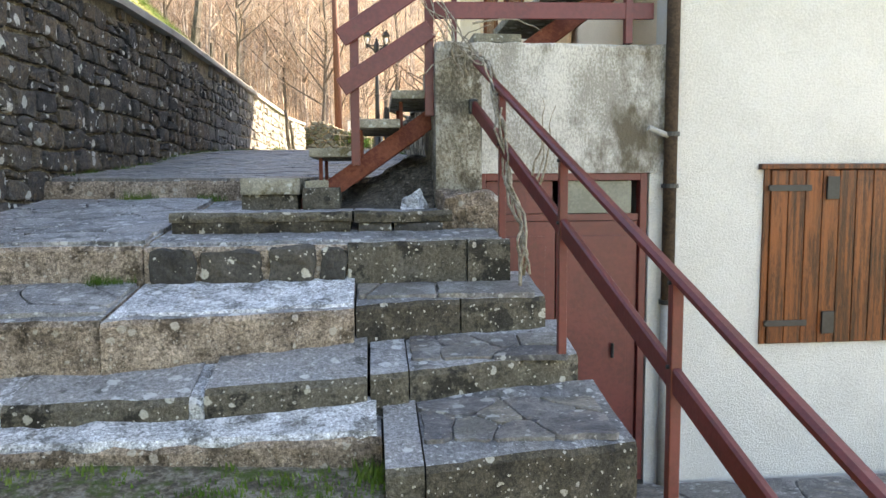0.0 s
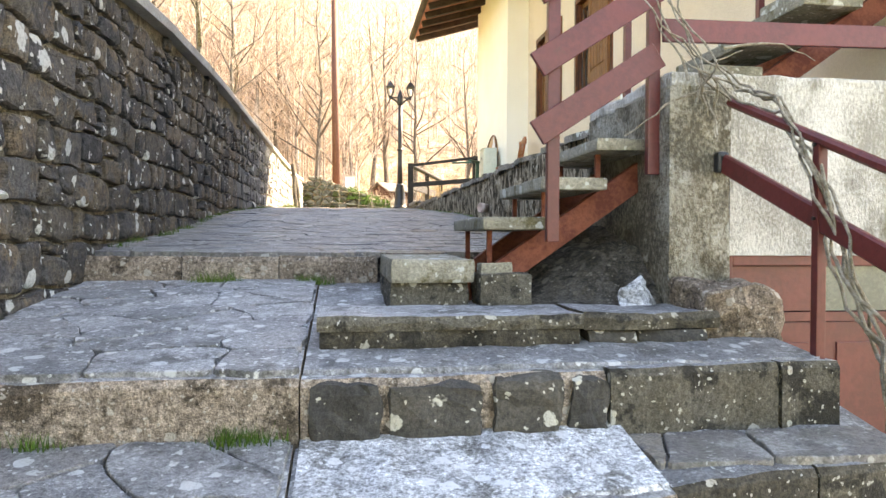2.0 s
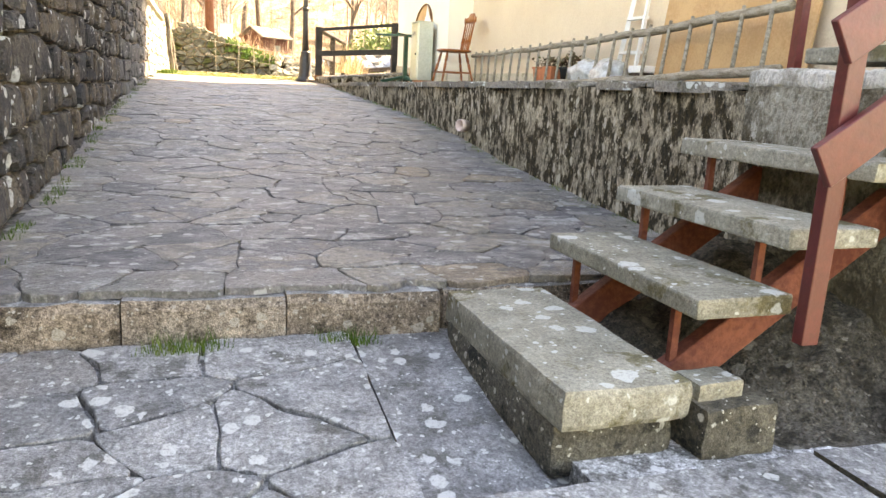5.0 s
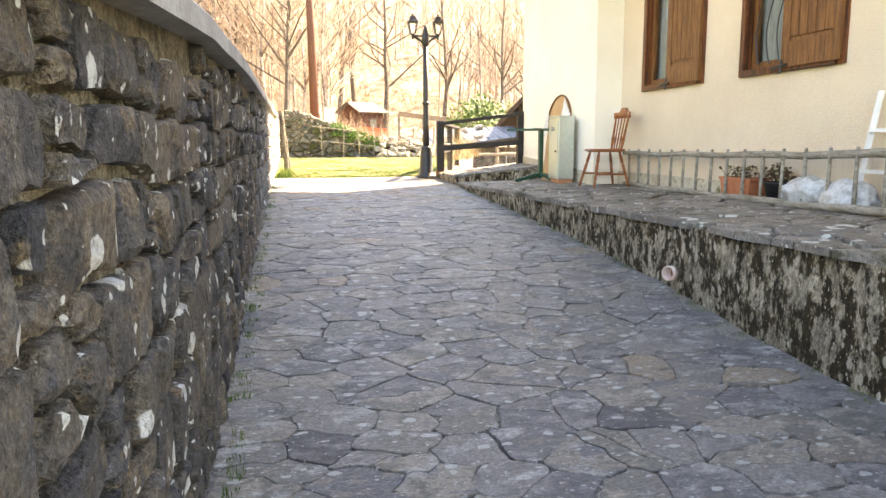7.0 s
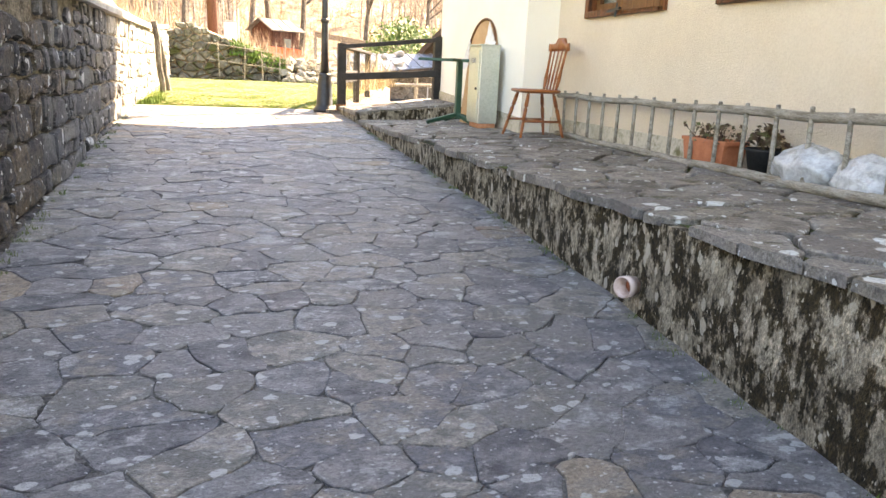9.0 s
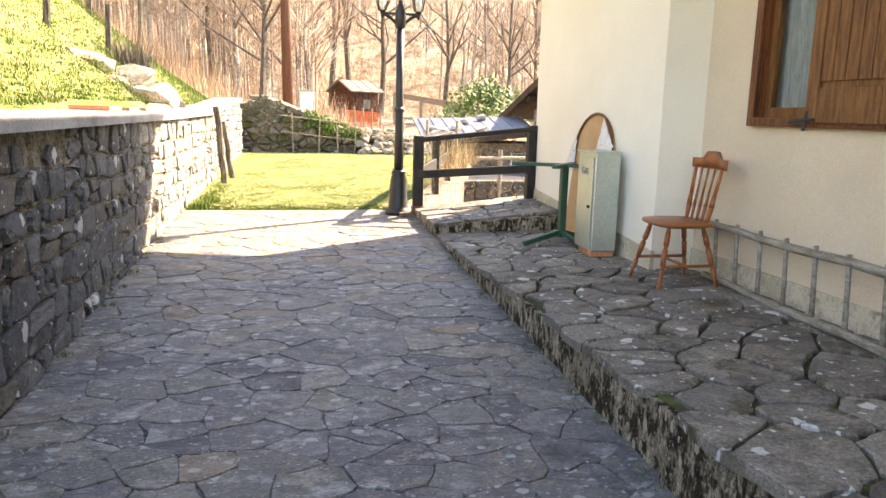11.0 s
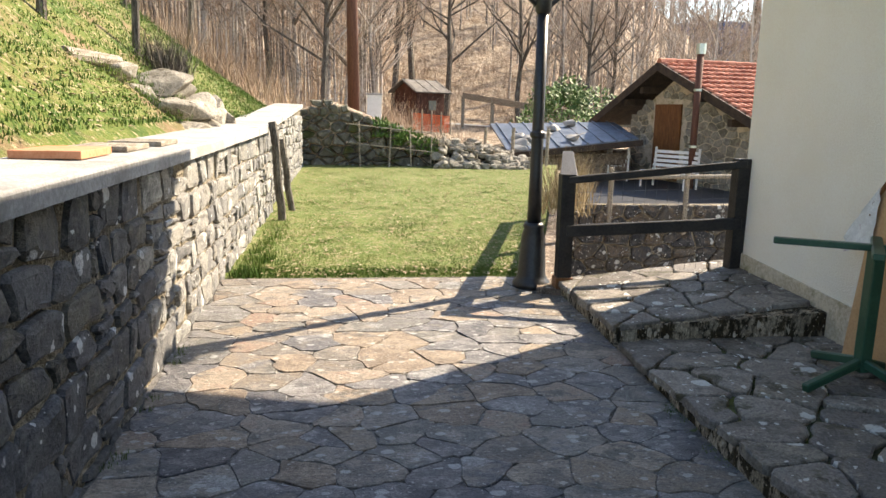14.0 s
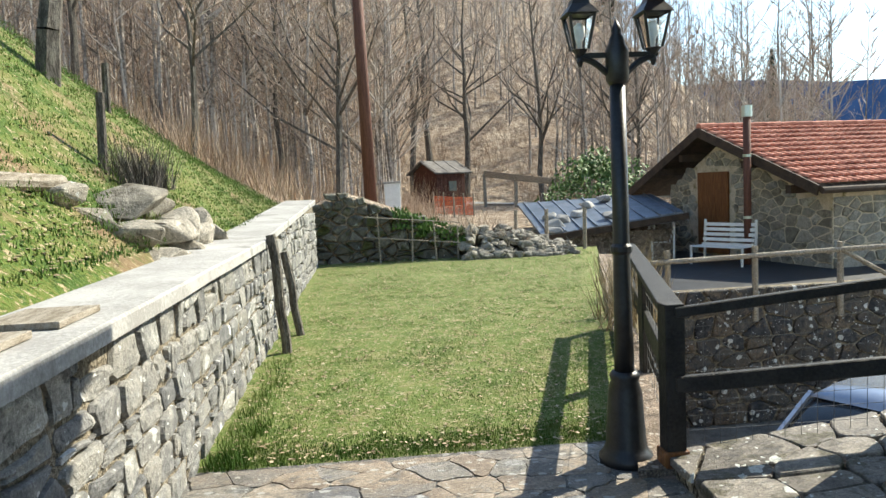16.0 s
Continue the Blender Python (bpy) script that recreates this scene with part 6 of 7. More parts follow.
shed_part("window", b1(-0.15, 0.35, -0.97, -0.945, 5.0, 5.5), M_DARKGLASS)
bm = nb()
prev = None
for k in range(24):
    t = k / 23
    x, y = 9.0 - 6.0 * t + 2.5 * math.sin(t * 3), 33 + 19 * t
    row = (bm.verts.new((x - 0.9, y, land(x, y) + 0.06)), bm.verts.new((x + 0.9, y, land(x, y) + 0.06)))
    if prev:
        bm.faces.new((prev[0], prev[1], row[1], row[0]))
    prev = row
single("road", bm, M_ROAD, "pale lane winding up into the wood", "road", "structure")
gr = thing("guard_rail", 6, 43, 4.5, "grey timber guard rail along the lane", "guard rail")
part("rail", beam(nb(), (4.3, 46.5, 5.75), (9.8, 36.5, 4.55), 0.08, 0.28), M_GREYWOOD, gr)
for k in range(6):
    t = k / 5
    x, y = 4.3 + 5.5 * t, 46.5 - 10 * t
    part("post", b1(x - 0.07, x + 0.07, y - 0.07, y + 0.07, land(x, y) - 0.1, 5.75 - 1.2 * t), M_GREYWOOD, gr)
net = thing("barrier_netting", 2.6, 40, 4.3, "orange plastic safety netting on stakes", "netting")
bm = nb()
for k in range(14):
    beam(bm, (1.27, 40, 4.22 + k * 0.05), (2.9, 40.4, 4.10 + k * 0.05), 0.01, 0.03)
part("mesh", bm, M_ORANGE, net)
for k in range(5):
    x = 1.27 + 0.4 * k
    part("stake", rod(nb(), (x, 39.95 + 0.1 * k, 3.9), (x, 39.95 + 0.1 * k, 5.05 - 0.03 * k), 0.03, n=6), M_GREYWOOD, net)

# ---- small stone house with tiled roof ----
cot = thing("stone_cottage", 9, 30, 3.1, "small stone outbuilding with red tile roof and plank door", "house")
U, V = Vector((0.2, -0.98, 0)).normalized(), Vector((0.98, 0.2, 0)).normalized()
G0 = Vector((7.37, 32.1, 0))
LG = 5.7


def cw(u, v, z):
    return G0 + U * u + V * v + Vector((0, 0, z))


bm = nb()
prof = [(0, 2.9), (0, 4.85), (LG / 2 - 0.75, 6.0), (LG, 4.75), (LG, 2.9)]
fr = [bm.verts.new(cw(u, 0, z)) for u, z in prof]
bk = [bm.verts.new(cw(u, 7, z)) for u, z in prof]
bm.faces.new(fr)
bm.faces.new(bk[::-1])
for i in range(5):
    j = (i + 1) % 5
    bm.faces.new((fr[i], bk[i], bk[j], fr[j]))
cw_walls = part("wall_shell", bm, M_PLINTH, cot)
RU = LG / 2 - 0.75
roofo = None
for side_k, (u0, z0, u1, z1) in enumerate(((-1.4, 4.66, RU, 6.29), (LG + 0.25, 4.80, RU, 6.29))):
    bm = nb()
    q = [cw(u0, -0.6, z0), cw(u1, -0.6, z1), cw(u1, 7.4, z1), cw(u0, 7.4, z0)]
    vs = [bm.verts.new(p) for p in q] + [bm.verts.new(p + Vector((0, 0, 0.10))) for p in q]
    for f in ((0, 1, 2, 3), (7, 6, 5, 4), (0, 4, 5, 1), (1, 5, 6, 2), (2, 6, 7, 3), (3, 7, 4, 0)):
        bm.faces.new([vs[i] for i in f])
    ro = part("roof_slope", bm, M_EAVE, cot, "dark boarded roof slope")
    if side_k == 1:
        roofo = (ro, u0, z0, u1, z1)
    part("barge_board", beam(nb(), cw(u0, -0.62, z0 + 0.02), cw(u1, -0.62, z1 + 0.02), 0.05, 0.22), M_EAVE, cot, "dark barge board")
ro, u0, z0, u1, z1 = roofo
tile_v, tile_f = [], []
rowsn, coln = 12, 34
for i in range(rowsn):
    for j in range(coln):
        t0, t1 = i / rowsn, (i + 1.15) / rowsn
        v0 = -0.58 + j * 7.9 / coln
        o = len(tile_v)
        for t, lift in ((t0, 0.19), (t1, 0.125)):
            for w_, h_ in ((0.0, 0.0), (0.06, 0.045), (0.15, 0.045), (0.225, 0.0)):
                tile_v.append(cw(u0 + (u1 - u0) * min(t, 1), v0 + w_, z0 + (z1 - z0) * min(t, 1) + lift + h_ - 0.02) - BASE[ro.name])
        for k in range(3):
            tile_f.append((o + k, o + k + 1, o + 5 + k, o + 4 + k))
        tile_f.append((o, o + 1, o + 2, o + 3))
me = bpy.data.meshes.new("roof_tiles")
me.from_pydata(tile_v, [], tile_f)
me.materials.append(M_TILE)
ob = new("roof_tiles", me)
ob.parent = ro
ob["kind"] = "stuff"
ob["label"] = "rows of red clay tiles"
for k in range(16):
    part("ridge_tile", rod(nb(), cw(u1, -0.6 + k * 0.5, z1 + 0.13), cw(u1, -0.08 + k * 0.5, z1 + 0.16), 0.11, 0.09, n=8), M_TILE, ro)
part("gutter", rod(nb(), cw(u0 + 0.07, -0.6, z0 + 0.02), cw(u0 + 0.07, 7.4, z0 + 0.02), 0.07, n=8), M_EAVE, cot)
for u in (0.4, 1.2, 3.6, 5.0):
    z = 4.75 + (6.2 - 4.75) * (1 - abs(u - RU) / 3.4)
    part("purlin_end", beam(nb(), cw(u, -0.5, z - 0.12), cw(u, 0.2, z - 0.12), 0.16, 0.18), M_EAVE, cot)
cd = thing("cottage_door", *cw(1.9, -0.05, 3.2), "brown vertical plank door of the stone outbuilding", "door", "", "structure")
for k in range(5):
    u = 1.3 + k * 0.24
    part("plank", beam(nb(), cw(u + 0.12, -0.04, 3.2), cw(u + 0.12, -0.04, 5.30), 0.235, 0.05, up=tuple(V)), M_WOOD, cd)
fl = thing("flue_pipe", 7.43, 27.98, 3.1, "tall brown metal flue pipe with a cowl", "flue")
part("pipe", rod(nb(), (7.43, 27.98, 3.1), (7.43, 27.98, 6.5), 0.085, n=12), M_POLE, fl, smooth=True)
part("cowl", rod(nb(), (7.43, 27.98, 6.5), (7.43, 27.98, 6.75), 0.12, n=12), M_ZINC, fl, "bright steel cowl")
for z in (4.2, 5.6):
    part("collar", rod(nb(), (7.43, 27.98, z), (7.43, 27.98, z + 0.06), 0.10, n=12), M_ZINC, fl)


def bench(cx, cy, z, turn, n, w):
    o = thing("slatted_bench", cx, cy, z, "white slatted garden seat before the stone wall", "bench", "garden seats")
    R = Matrix.Translation((cx, cy, z)) @ Matrix.Rotation(radians(turn), 4, 'Z') @ Matrix.Scale(1.06, 4)
    for k in range(n):
        h, d = 0.42 + k * 0.11, 0.22 + 0.03 * k
        part("back_slat", beam(nb(), R @ Vector((-w, d, h)), R @ Vector((w, d, h)), 0.02, 0.075), M_WHITEPAINT, o)
    for k in range(4):
        part("seat_slat", beam(nb(), R @ Vector((-w, -0.22 + 0.11 * k, 0.4)), R @ Vector((w, -0.22 + 0.11 * k, 0.4)), 0.08, 0.02), M_WHITEPAINT, o)
    for s in (-1, 1):
        part("leg", beam(nb(), R @ Vector((s * w, 0.3, 0)), R @ Vector((s * w, 0.2 + 0.03 * n, 0.42 + 0.11 * n)), 0.04, 0.05), M_WHITEPAINT, o)
        part("leg", beam(nb(), R @ Vector((s * w, -0.2, 0)), R @ Vector((s * w, -0.2, 0.42)), 0.04, 0.05), M_WHITEPAINT, o)


bench(6.9, 28.2, 3.15, -60, 5, 0.62)
bench(6.3, 30.3, 3.15, -110, 4, 0.28)
bench(6.0, 31.0, 3.15, -100, 4, 0.28)

# lean-to with stones on its sheet roof
lt = thing("lean_to", 4.6, 31, 3.2, "low lean-to with blue-grey sheet roof weighted by stones", "lean-to")
bm = nb()
vs = [bm.verts.new(c) for c in ((3.1, 29.9, 3.85), (6.6, 29.5, 4.30), (7.0, 32.6, 4.70), (3.4, 34.4, 4.55))]
us = [bm.verts.new(v.co + Vector((0, 0, 0.06))) for v in vs]
bm.faces.new(vs)
bm.faces.new(us[::-1])
for i in range(4):
    j = (i + 1) % 4
    bm.faces.new((vs[i], us[i], us[j], vs[j]))
lr = part("sheet_roof", bm, M_BLUEROOF, lt)
for k in range(9):
    t = (k + 0.5) / 9
    a, b = Vector((3.1, 29.9, 3.93)).lerp(Vector((6.6, 29.5, 4.38)), t), Vector((3.4, 34.4, 4.63)).lerp(Vector((7.0, 32.6, 4.78)), t)
    part("rib", beam(nb(), a, b, 0.05, 0.04), M_BLUEROOF, lr)
part("front_wall", b1(3.4, 6.6, 30.1, 30.25, 3.1, 3.9), M_CEMENT, lt)
part("front_beam", beam(nb(), (3.1, 29.85, 3.82), (6.7, 29.45, 4.25), 0.1, 0.16), M_EAVE, lt)
for k, (x, y, z) in enumerate(((3.6, 30.4, 4.15), (3.9, 30.9, 4.25), (4.4, 31.2, 4.35), (3.7, 31.6, 4.3), (4.9, 32.0, 4.55), (5.5, 32.4, 4.68), (5.0, 30.3, 4.32), (3.4, 30.0, 4.02))):
    boulder(x, y, z, 0.45, 0.4, 0.26, 40 + k, M_CAP, "weight_stone", "pale stone weighing down the sheet roof", "stone", "stones on the lean-to")
for k, (x, y) in enumerate(((2.3, 29.3), (3.0, 29.1), (3.9, 29.0))):
    single("fence_stake", rod(nb(), (x, y, 3.2), (x + 0.03, y, 4.6), 0.05, 0.045, n=7), M_GREYWOOD, "grey stake of a broken yard fence", "stake", group="yard stakes")

# yard retaining wall and the parked car
yw = thing("yard_wall", 8, 24.6, 1.4, "dark mossy stone wall behind the parking yard", "wall", "", "structure")
part("core", b1(2.7, 20, 24.4, 24.6, 0.6, 3.20), M_WALLMORTAR, yw)
tr = thing("yard_rail", 5, 24.3, 3.1, "grey timber rail above the yard wall", "fence")
for x in (4.0, 5.6, 7.2, 8.8):
    part("post", rod(nb(), (x, 24.35, 2.6), (x, 24.35, 3.95), 0.055, n=8), M_GREYWOOD, tr)
part("rail", rod(nb(), (3.4, 24.3, 3.75), (9.5, 24.3, 3.85), 0.045, n=8), M_GREYWOOD, tr)
part("brace", rod(nb(), (7.2, 24.3, 3.8), (8.8, 24.3, 2.9), 0.04, n=8), M_GREYWOOD, tr)


def car(cx, cy, z, turn):
    o = thing("car", cx, cy, z, "silver-blue hatchback parked in the shaded yard", "car")
    R = Matrix.Translation((cx, cy, z)) @ Matrix.Rotation(radians(turn), 4, 'Z') @ Matrix.Scale(1.06, 4)

    def loft(sections, mat, name, lab=""):
        bm = nb()
        prev = None
        for x, prof in sections:
            row = [bm.verts.new(R @ Vector((x, yy, zz))) for yy, zz in prof]
            if prev:
                for i in range(len(row)):
                    j = (i + 1) % len(row)
                    bm.faces.new((prev[i], prev[j], row[j], row[i]))
            else:
                bm.faces.new(row[::-1])
            prev = row
        bm.faces.new(prev)
        return part(name, bm, mat, o, lab, True)

    def sec(w, lo, hi):
        return [(-w * .92, lo), (-w, lo + .15), (-w, hi - .14), (-w * .9, hi - .03), (0, hi), (w * .9, hi - .03), (w, hi - .14), (w, lo + .15), (w * .92, lo)]

    loft([(-2.0, sec(.70, .35, .62)), (-1.9, sec(.80, .25, .74)), (-1.2, sec(.85, .2, .86)), (-0.7, sec(.86, .2, .92)), (1.3, sec(.86, .2, .95)), (1.85, sec(.82, .22, .93)), (2.0, sec(.74, .35, .8))], M_CARPAINT, "body")

    def cab_sec(wb, wt, lo, hi):
        return [(-wb, lo), (-wt, hi - .06), (-wt * .85, hi - .01), (0, hi), (wt * .85, hi - .01), (wt, hi - .06), (wb, lo)]

    loft([(-0.85, cab_sec(.72, .70, .86, .91)), (-0.1, cab_sec(.76, .60, .86, 1.38)), (1.2, cab_sec(.77, .60, .88, 1.40)), (1.85, cab_sec(.72, .62, .88, .96))], M_CARGLASS, "glasshouse", "dark car glass")
    loft([(-0.18, cab_sec(.62, .60, 1.34, 1.40)), (0.4, cab_sec(.63, .61, 1.36, 1.45)), (1.25, cab_sec(.63, .61, 1.36, 1.43))], M_CARPAINT, "roof")
    for s in (-1, 1):
        part("pillar", beam(nb(), R @ Vector((-0.85, s * .70, .88)), R @ Vector((-0.12, s * .62, 1.38)), 0.06, 0.05), M_CARPAINT, o)
        part("pillar", beam(nb(), R @ Vector((0.5, s * .78, .9)), R @ Vector((0.5, s * .63, 1.38)), 0.07, 0.05), M_RUBBER, o)
        part("headlight", beam(nb(), R @ Vector((-1.97, s * .62, .62)), R @ Vector((-1.75, s * .74, .70)), 0.14, 0.12, bevel=0.03), M_BAG, o, "clear headlight")
        for x in (-1.25, 1.25):
            wh = part("wheel", rod(nb(), R @ Vector((x, s * .70, .3)), R @ Vector((x, s * .88, .3)), 0.3, n=20), M_RUBBER, o)
            part("rim", rod(nb(), R @ Vector((x, s * .86, .3)), R @ Vector((x, s * .895, .3)), 0.2, n=16), M_ZINC, wh)
    part("mirror", beam(nb(), R @ Vector((-0.5, -.88, .95)), R @ Vector((-0.5, -1.02, 1.0)), 0.1, 0.12, bevel=0.03), M_CARPAINT, o)


car(5.2, 20.9, 0.75, 28)

# ---- plants ----
def grow(seed, height, r0, limbs, twigs, spread=0.42, lean=0.05):
    """Vertices and faces of a bare tree: (wood, twig) pairs of lists, base at the origin."""
    r = random.Random(seed)
    wood, thin = ([], []), ([], [])

    def stick(store, p, q, a, b, n=4):
        f = (q - p).normalized()
        s = f.orthogonal().normalized()
        u = f.cross(s)
        o = len(store[0])
        for c, rad in ((p, a), (q, b)):
            for i in range(n):
                an = 2 * math.pi * i / n
                store[0].append(c + (s * math.cos(an) + u * math.sin(an)) * rad)
        for i in range(n):
            j = (i + 1) % n
            store[1].append((o + i, o + j, o + n + j, o + n + i))

    pts = [Vector((0, 0, -0.3))]
    for k in range(7):
        pts.append(pts[-1] + Vector((r.uniform(-lean, lean) * height / 7 * 2, r.uniform(-lean, lean) * height / 7 * 2, (height + 0.3) / 7)))
    for k in range(7):
        stick(wood, pts[k], pts[k + 1], r0 * (1 - k / 7.6), r0 * (1 - (k + 1) / 7.6), 6)

    def at(t):
        i = min(6, int(t * 7))
        return pts[i].lerp(pts[i + 1], t * 7 - i)

    for b in range(limbs):
        t = r.uniform(0.25, 0.98)
        a = r.uniform(0, 6.283)
        ln = height * spread * (1.15 - t) * r.uniform(0.6, 1.2)
        d = Vector((math.cos(a), math.sin(a), r.uniform(0.5, 1.3))).normalized()
        p = at(t)
        m = p + d * ln * 0.5
        q = m + (d + Vector((r.uniform(-.4, .4), r.uniform(-.4, .4), 0.35))).normalized() * ln * 0.5
        rb = r0 * (1 - t) * 0.5 + 0.012
        stick(wood, p, m, rb, rb * 0.7)
        stick(wood, m, q, rb * 0.7, rb * 0.3)
        for c in range(twigs):
            u = r.uniform(0.2, 1.0)
            s = p.lerp(m, u * 2) if u < 0.5 else m.lerp(q, u * 2 - 1)
            e = s + (d + Vector((r.uniform(-1, 1), r.uniform(-1, 1), r.uniform(-.4, 1)))).normalized() * ln * r.uniform(0.2, 0.5)
            stick(thin, s, e, 0.010 + 0.0012 * height * 0.3, 0.003, 3)
    return wood, thin


def tree(name, x, y, z, seed, height, r0, limbs, twigs, lab, lean=0.05, spread=0.42):
    o = thing(name, x, y, z, lab, "tree", "bare trees")
    wood, thin = grow(seed, height, r0, limbs, twigs, spread, lean)
    for n, (v, f), m in (("trunk", wood, M_BARK), ("crown", thin, M_TWIG)):
        me = bpy.data.meshes.new(n)
        me.from_pydata(v, [], f)
        me.materials.append(m)
        ob = new(n, me)
        ob.parent = o


NEAR = [(-2.0, 36, 11, .14), (1.2, 52, 14, .2), (2.6, 56, 14, .22), (4.2, 53, 13, .2), (-5.5, 31, 9, .1), (-5.1, 22.0, 5.5, .17), (-4.2, 38, 10, .12), (0.0, 44, 11, .12), (7.5, 48, 12, .15), (10.5, 46, 11, .14), (-9, 33, 10, .14), (13, 50, 11, .14), (-6.2, 14.5, 6, .13)]
for k, (x, y, h, r0) in enumerate(NEAR):
    tree("bare_tree", x, y, land(x, y), 100 + k, h, r0, 20, 14, "leafless grey-barked tree on the hillside", 0.09 if k in (5, 12) else 0.05)

variants = [grow(200 + k, 8 + 0.8 * k, 0.05 + 0.012 * (k % 4), 13, 10, 0.30 + 0.03 * (k % 3), 0.03 + 0.015 * (k % 3)) for k in range(8)]
rnd = random.Random(77)
wv, wf, tv, tf = [], [], [], []
count = 0
while count < 1450:
    y = 37 + 105 * rnd.random() ** 1.9
    x = rnd.uniform(-0.62 * y - 4, 0.52 * y)
    if abs(x - 4) < 4.0 and y < 60 or (x > 3 and y < 46):
        continue
    z = land(x, y)
    s = rnd.uniform(0.5, 1.25)
    an = rnd.uniform(0, 6.28)
    ca, sa = math.cos(an) * s, math.sin(an) * s
    wood, thin = variants[rnd.randrange(8)]
    for (v, f), V_, F_ in ((wood, wv, wf), (thin, tv, tf)):
        o = len(V_)
        V_ += [(x + p.x * ca - p.y * sa, y + p.x * sa + p.y * ca, z + p.z * s) for p in v]
        F_ += [tuple(i + o for i in q) for q in f]
    count += 1
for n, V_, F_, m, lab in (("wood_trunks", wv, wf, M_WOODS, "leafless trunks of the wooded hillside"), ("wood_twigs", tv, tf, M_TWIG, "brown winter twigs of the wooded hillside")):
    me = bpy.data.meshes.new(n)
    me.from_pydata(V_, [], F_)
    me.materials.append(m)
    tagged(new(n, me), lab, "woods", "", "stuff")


def tufts(name, spots, mat, lab, cat, hgt, wid, n, seed, spread):
    """Blades that fan from many spots, as one object."""
    r = random.Random(seed)
    v, f = [], []
    for x, y, z, s in spots:
        for k in range(n):
            a = r.uniform(0, 6.28)
            bx, by = x + r.uniform(-spread, spread), y + r.uniform(-spread, spread)
            h = hgt * s * r.uniform(0.5, 1.2)
            lx, ly = r.uniform(-.5, .5) * h, r.uniform(-.5, .5) * h
            w = wid * r.uniform(0.6, 1.3)
            o = len(v)
            v += [(bx - w * math.cos(a), by - w * math.sin(a), z - 0.01), (bx + w * math.cos(a), by + w * math.sin(a), z - 0.01), (bx + lx, by + ly, z + h)]
            f.append((o, o + 1, o + 2))
    me = bpy.data.meshes.new(name)
    me.from_pydata(v, [], f)
    me.materials.append(mat)
    return tagged(new(name, me), lab, cat, "", "stuff")


def flecks(name, spots, mat, lab, cat, size, seed):
    """Small leaves lying flat or nearly so, as one object."""
    r = random.Random(seed)
    v, f = [], []
    for x, y, z, s in spots:
        a, k = r.uniform(0, 6.28), size * s * r.uniform(0.5, 1.3)
        ux, uy = math.cos(a) * k, math.sin(a) * k
        w = r.uniform(0.35, 0.6)
        lift, tip = r.uniform(0.006, 0.018), r.uniform(-0.006, 0.012)
        o = len(v)
        v += [(x - ux, y - uy, z + lift), (x + uy * w, y - ux * w, z + lift + tip), (x + ux, y + uy, z + lift + tip * 0.5), (x - uy * w, y + ux * w, z + lift)]
        f.append((o, o + 1, o + 2, o + 3))
    me = bpy.data.meshes.new(name)
    me.from_pydata(v, [], f)
    me.materials.append(mat)
    return tagged(new(name, me), lab, cat, "", "stuff")


rnd = random.Random(4)
spots = []
for k in range(12000):
    y = 16.9 + 11.8 * rnd.random() ** 1.4
    x = rnd.uniform(-2.2, lawn_right(y) - 0.15)
    spots.append((x, y, path_z(y), rnd.uniform(0.6, 1.2)))
tufts("lawn_grass", spots, M_GRASS, "short green and straw-coloured lawn grass", "grass", 0.015, 0.003, 12, 1, 0.07)
flecks("lawn_litter", [(x, y, z, s) for x, y, z, s in spots if rnd.random() < 0.22 + 0.045 * (y - 16.9) + 0.5 * noise.noise((x * 1.5, y * 1.5, 2.0))], M_DRYGRASS, "dry leaves and straw in the lawn", "dry leaves", 0.02, 2)
spots = []
for k in range(140):
    spots.append((rnd.uniform(-2.2, -1.95), 16.85 + 3 * rnd.random() ** 1.6, 3.5, rnd.uniform(0.7, 1.6)))
tufts("edge_grass", spots, M_GRASS, "longer grass at the wall foot", "grass", 0.075, 0.004, 12, 3, 0.06)
spots = []
for k in range(8500):
    y = rnd.uniform(12, 31)
    x = -2.98 - 6 * rnd.random() ** 1.5
    spots.append((x, y, land(x, y), rnd.uniform(0.5, 1.2)))
tufts("bank_grass", spots, M_GRASS, "bright spring grass on the bank", "grass", 0.032, 0.006, 15, 5, 0.17)
spots += [(rnd.uniform(-3.5, -2.92), rnd.uniform(11, 21), 0, 1.0) for k in range(900)]
spots = [(x, y, land(x, y), s) for x, y, z, s in spots]
flecks("bank_litter", [(x, y, z, s) for x, y, z, s in spots if rnd.random() < 0.4 + 0.8 * noise.noise((x * 0.8, y * 0.8, 5.0))], M_DRYGRASS, "dry stalks and leaf litter on the bank", "dry grass", 0.04, 6)
spots = [(rnd.uniform(-1.6, 0.27), rnd.uniform(0.5, 1.67), 0, rnd.uniform(0.3, 1.0)) for k in range(900)] + [(0.25 + rnd.uniform(-.06, .04), 1.62 + rnd.uniform(-.06, .05), 0, 1.8) for k in range(14)]
spots = [(x, y, verge_z(x, y), s) for x, y, z, s in spots if noise.noise((x * 3, y * 3, 6.0)) > -0.12]
tufts("front_grass", spots, M_GRASS, "weedy grass at the foot of the steps", "grass", 0.035, 0.007, 7, 7, 0.05)
spots = [(rnd.uniform(-1.35, -1.0), 2.765 + rnd.uniform(-.03, .01), 2.195, rnd.uniform(.3, 1.1)) for k in range(14)] + [(rnd.uniform(-2.0, -1.7), 2.765, 2.195, rnd.uniform(.3, .9)) for k in range(10)] + [(-1.55 + rnd.uniform(-.14, .14), 4.62, 2.60, rnd.uniform(.3, 1.2)) for k in range(16)] + [(-1.0 + rnd.uniform(-.1, .1), 4.63, 2.60, 0.7) for k in range(8)]
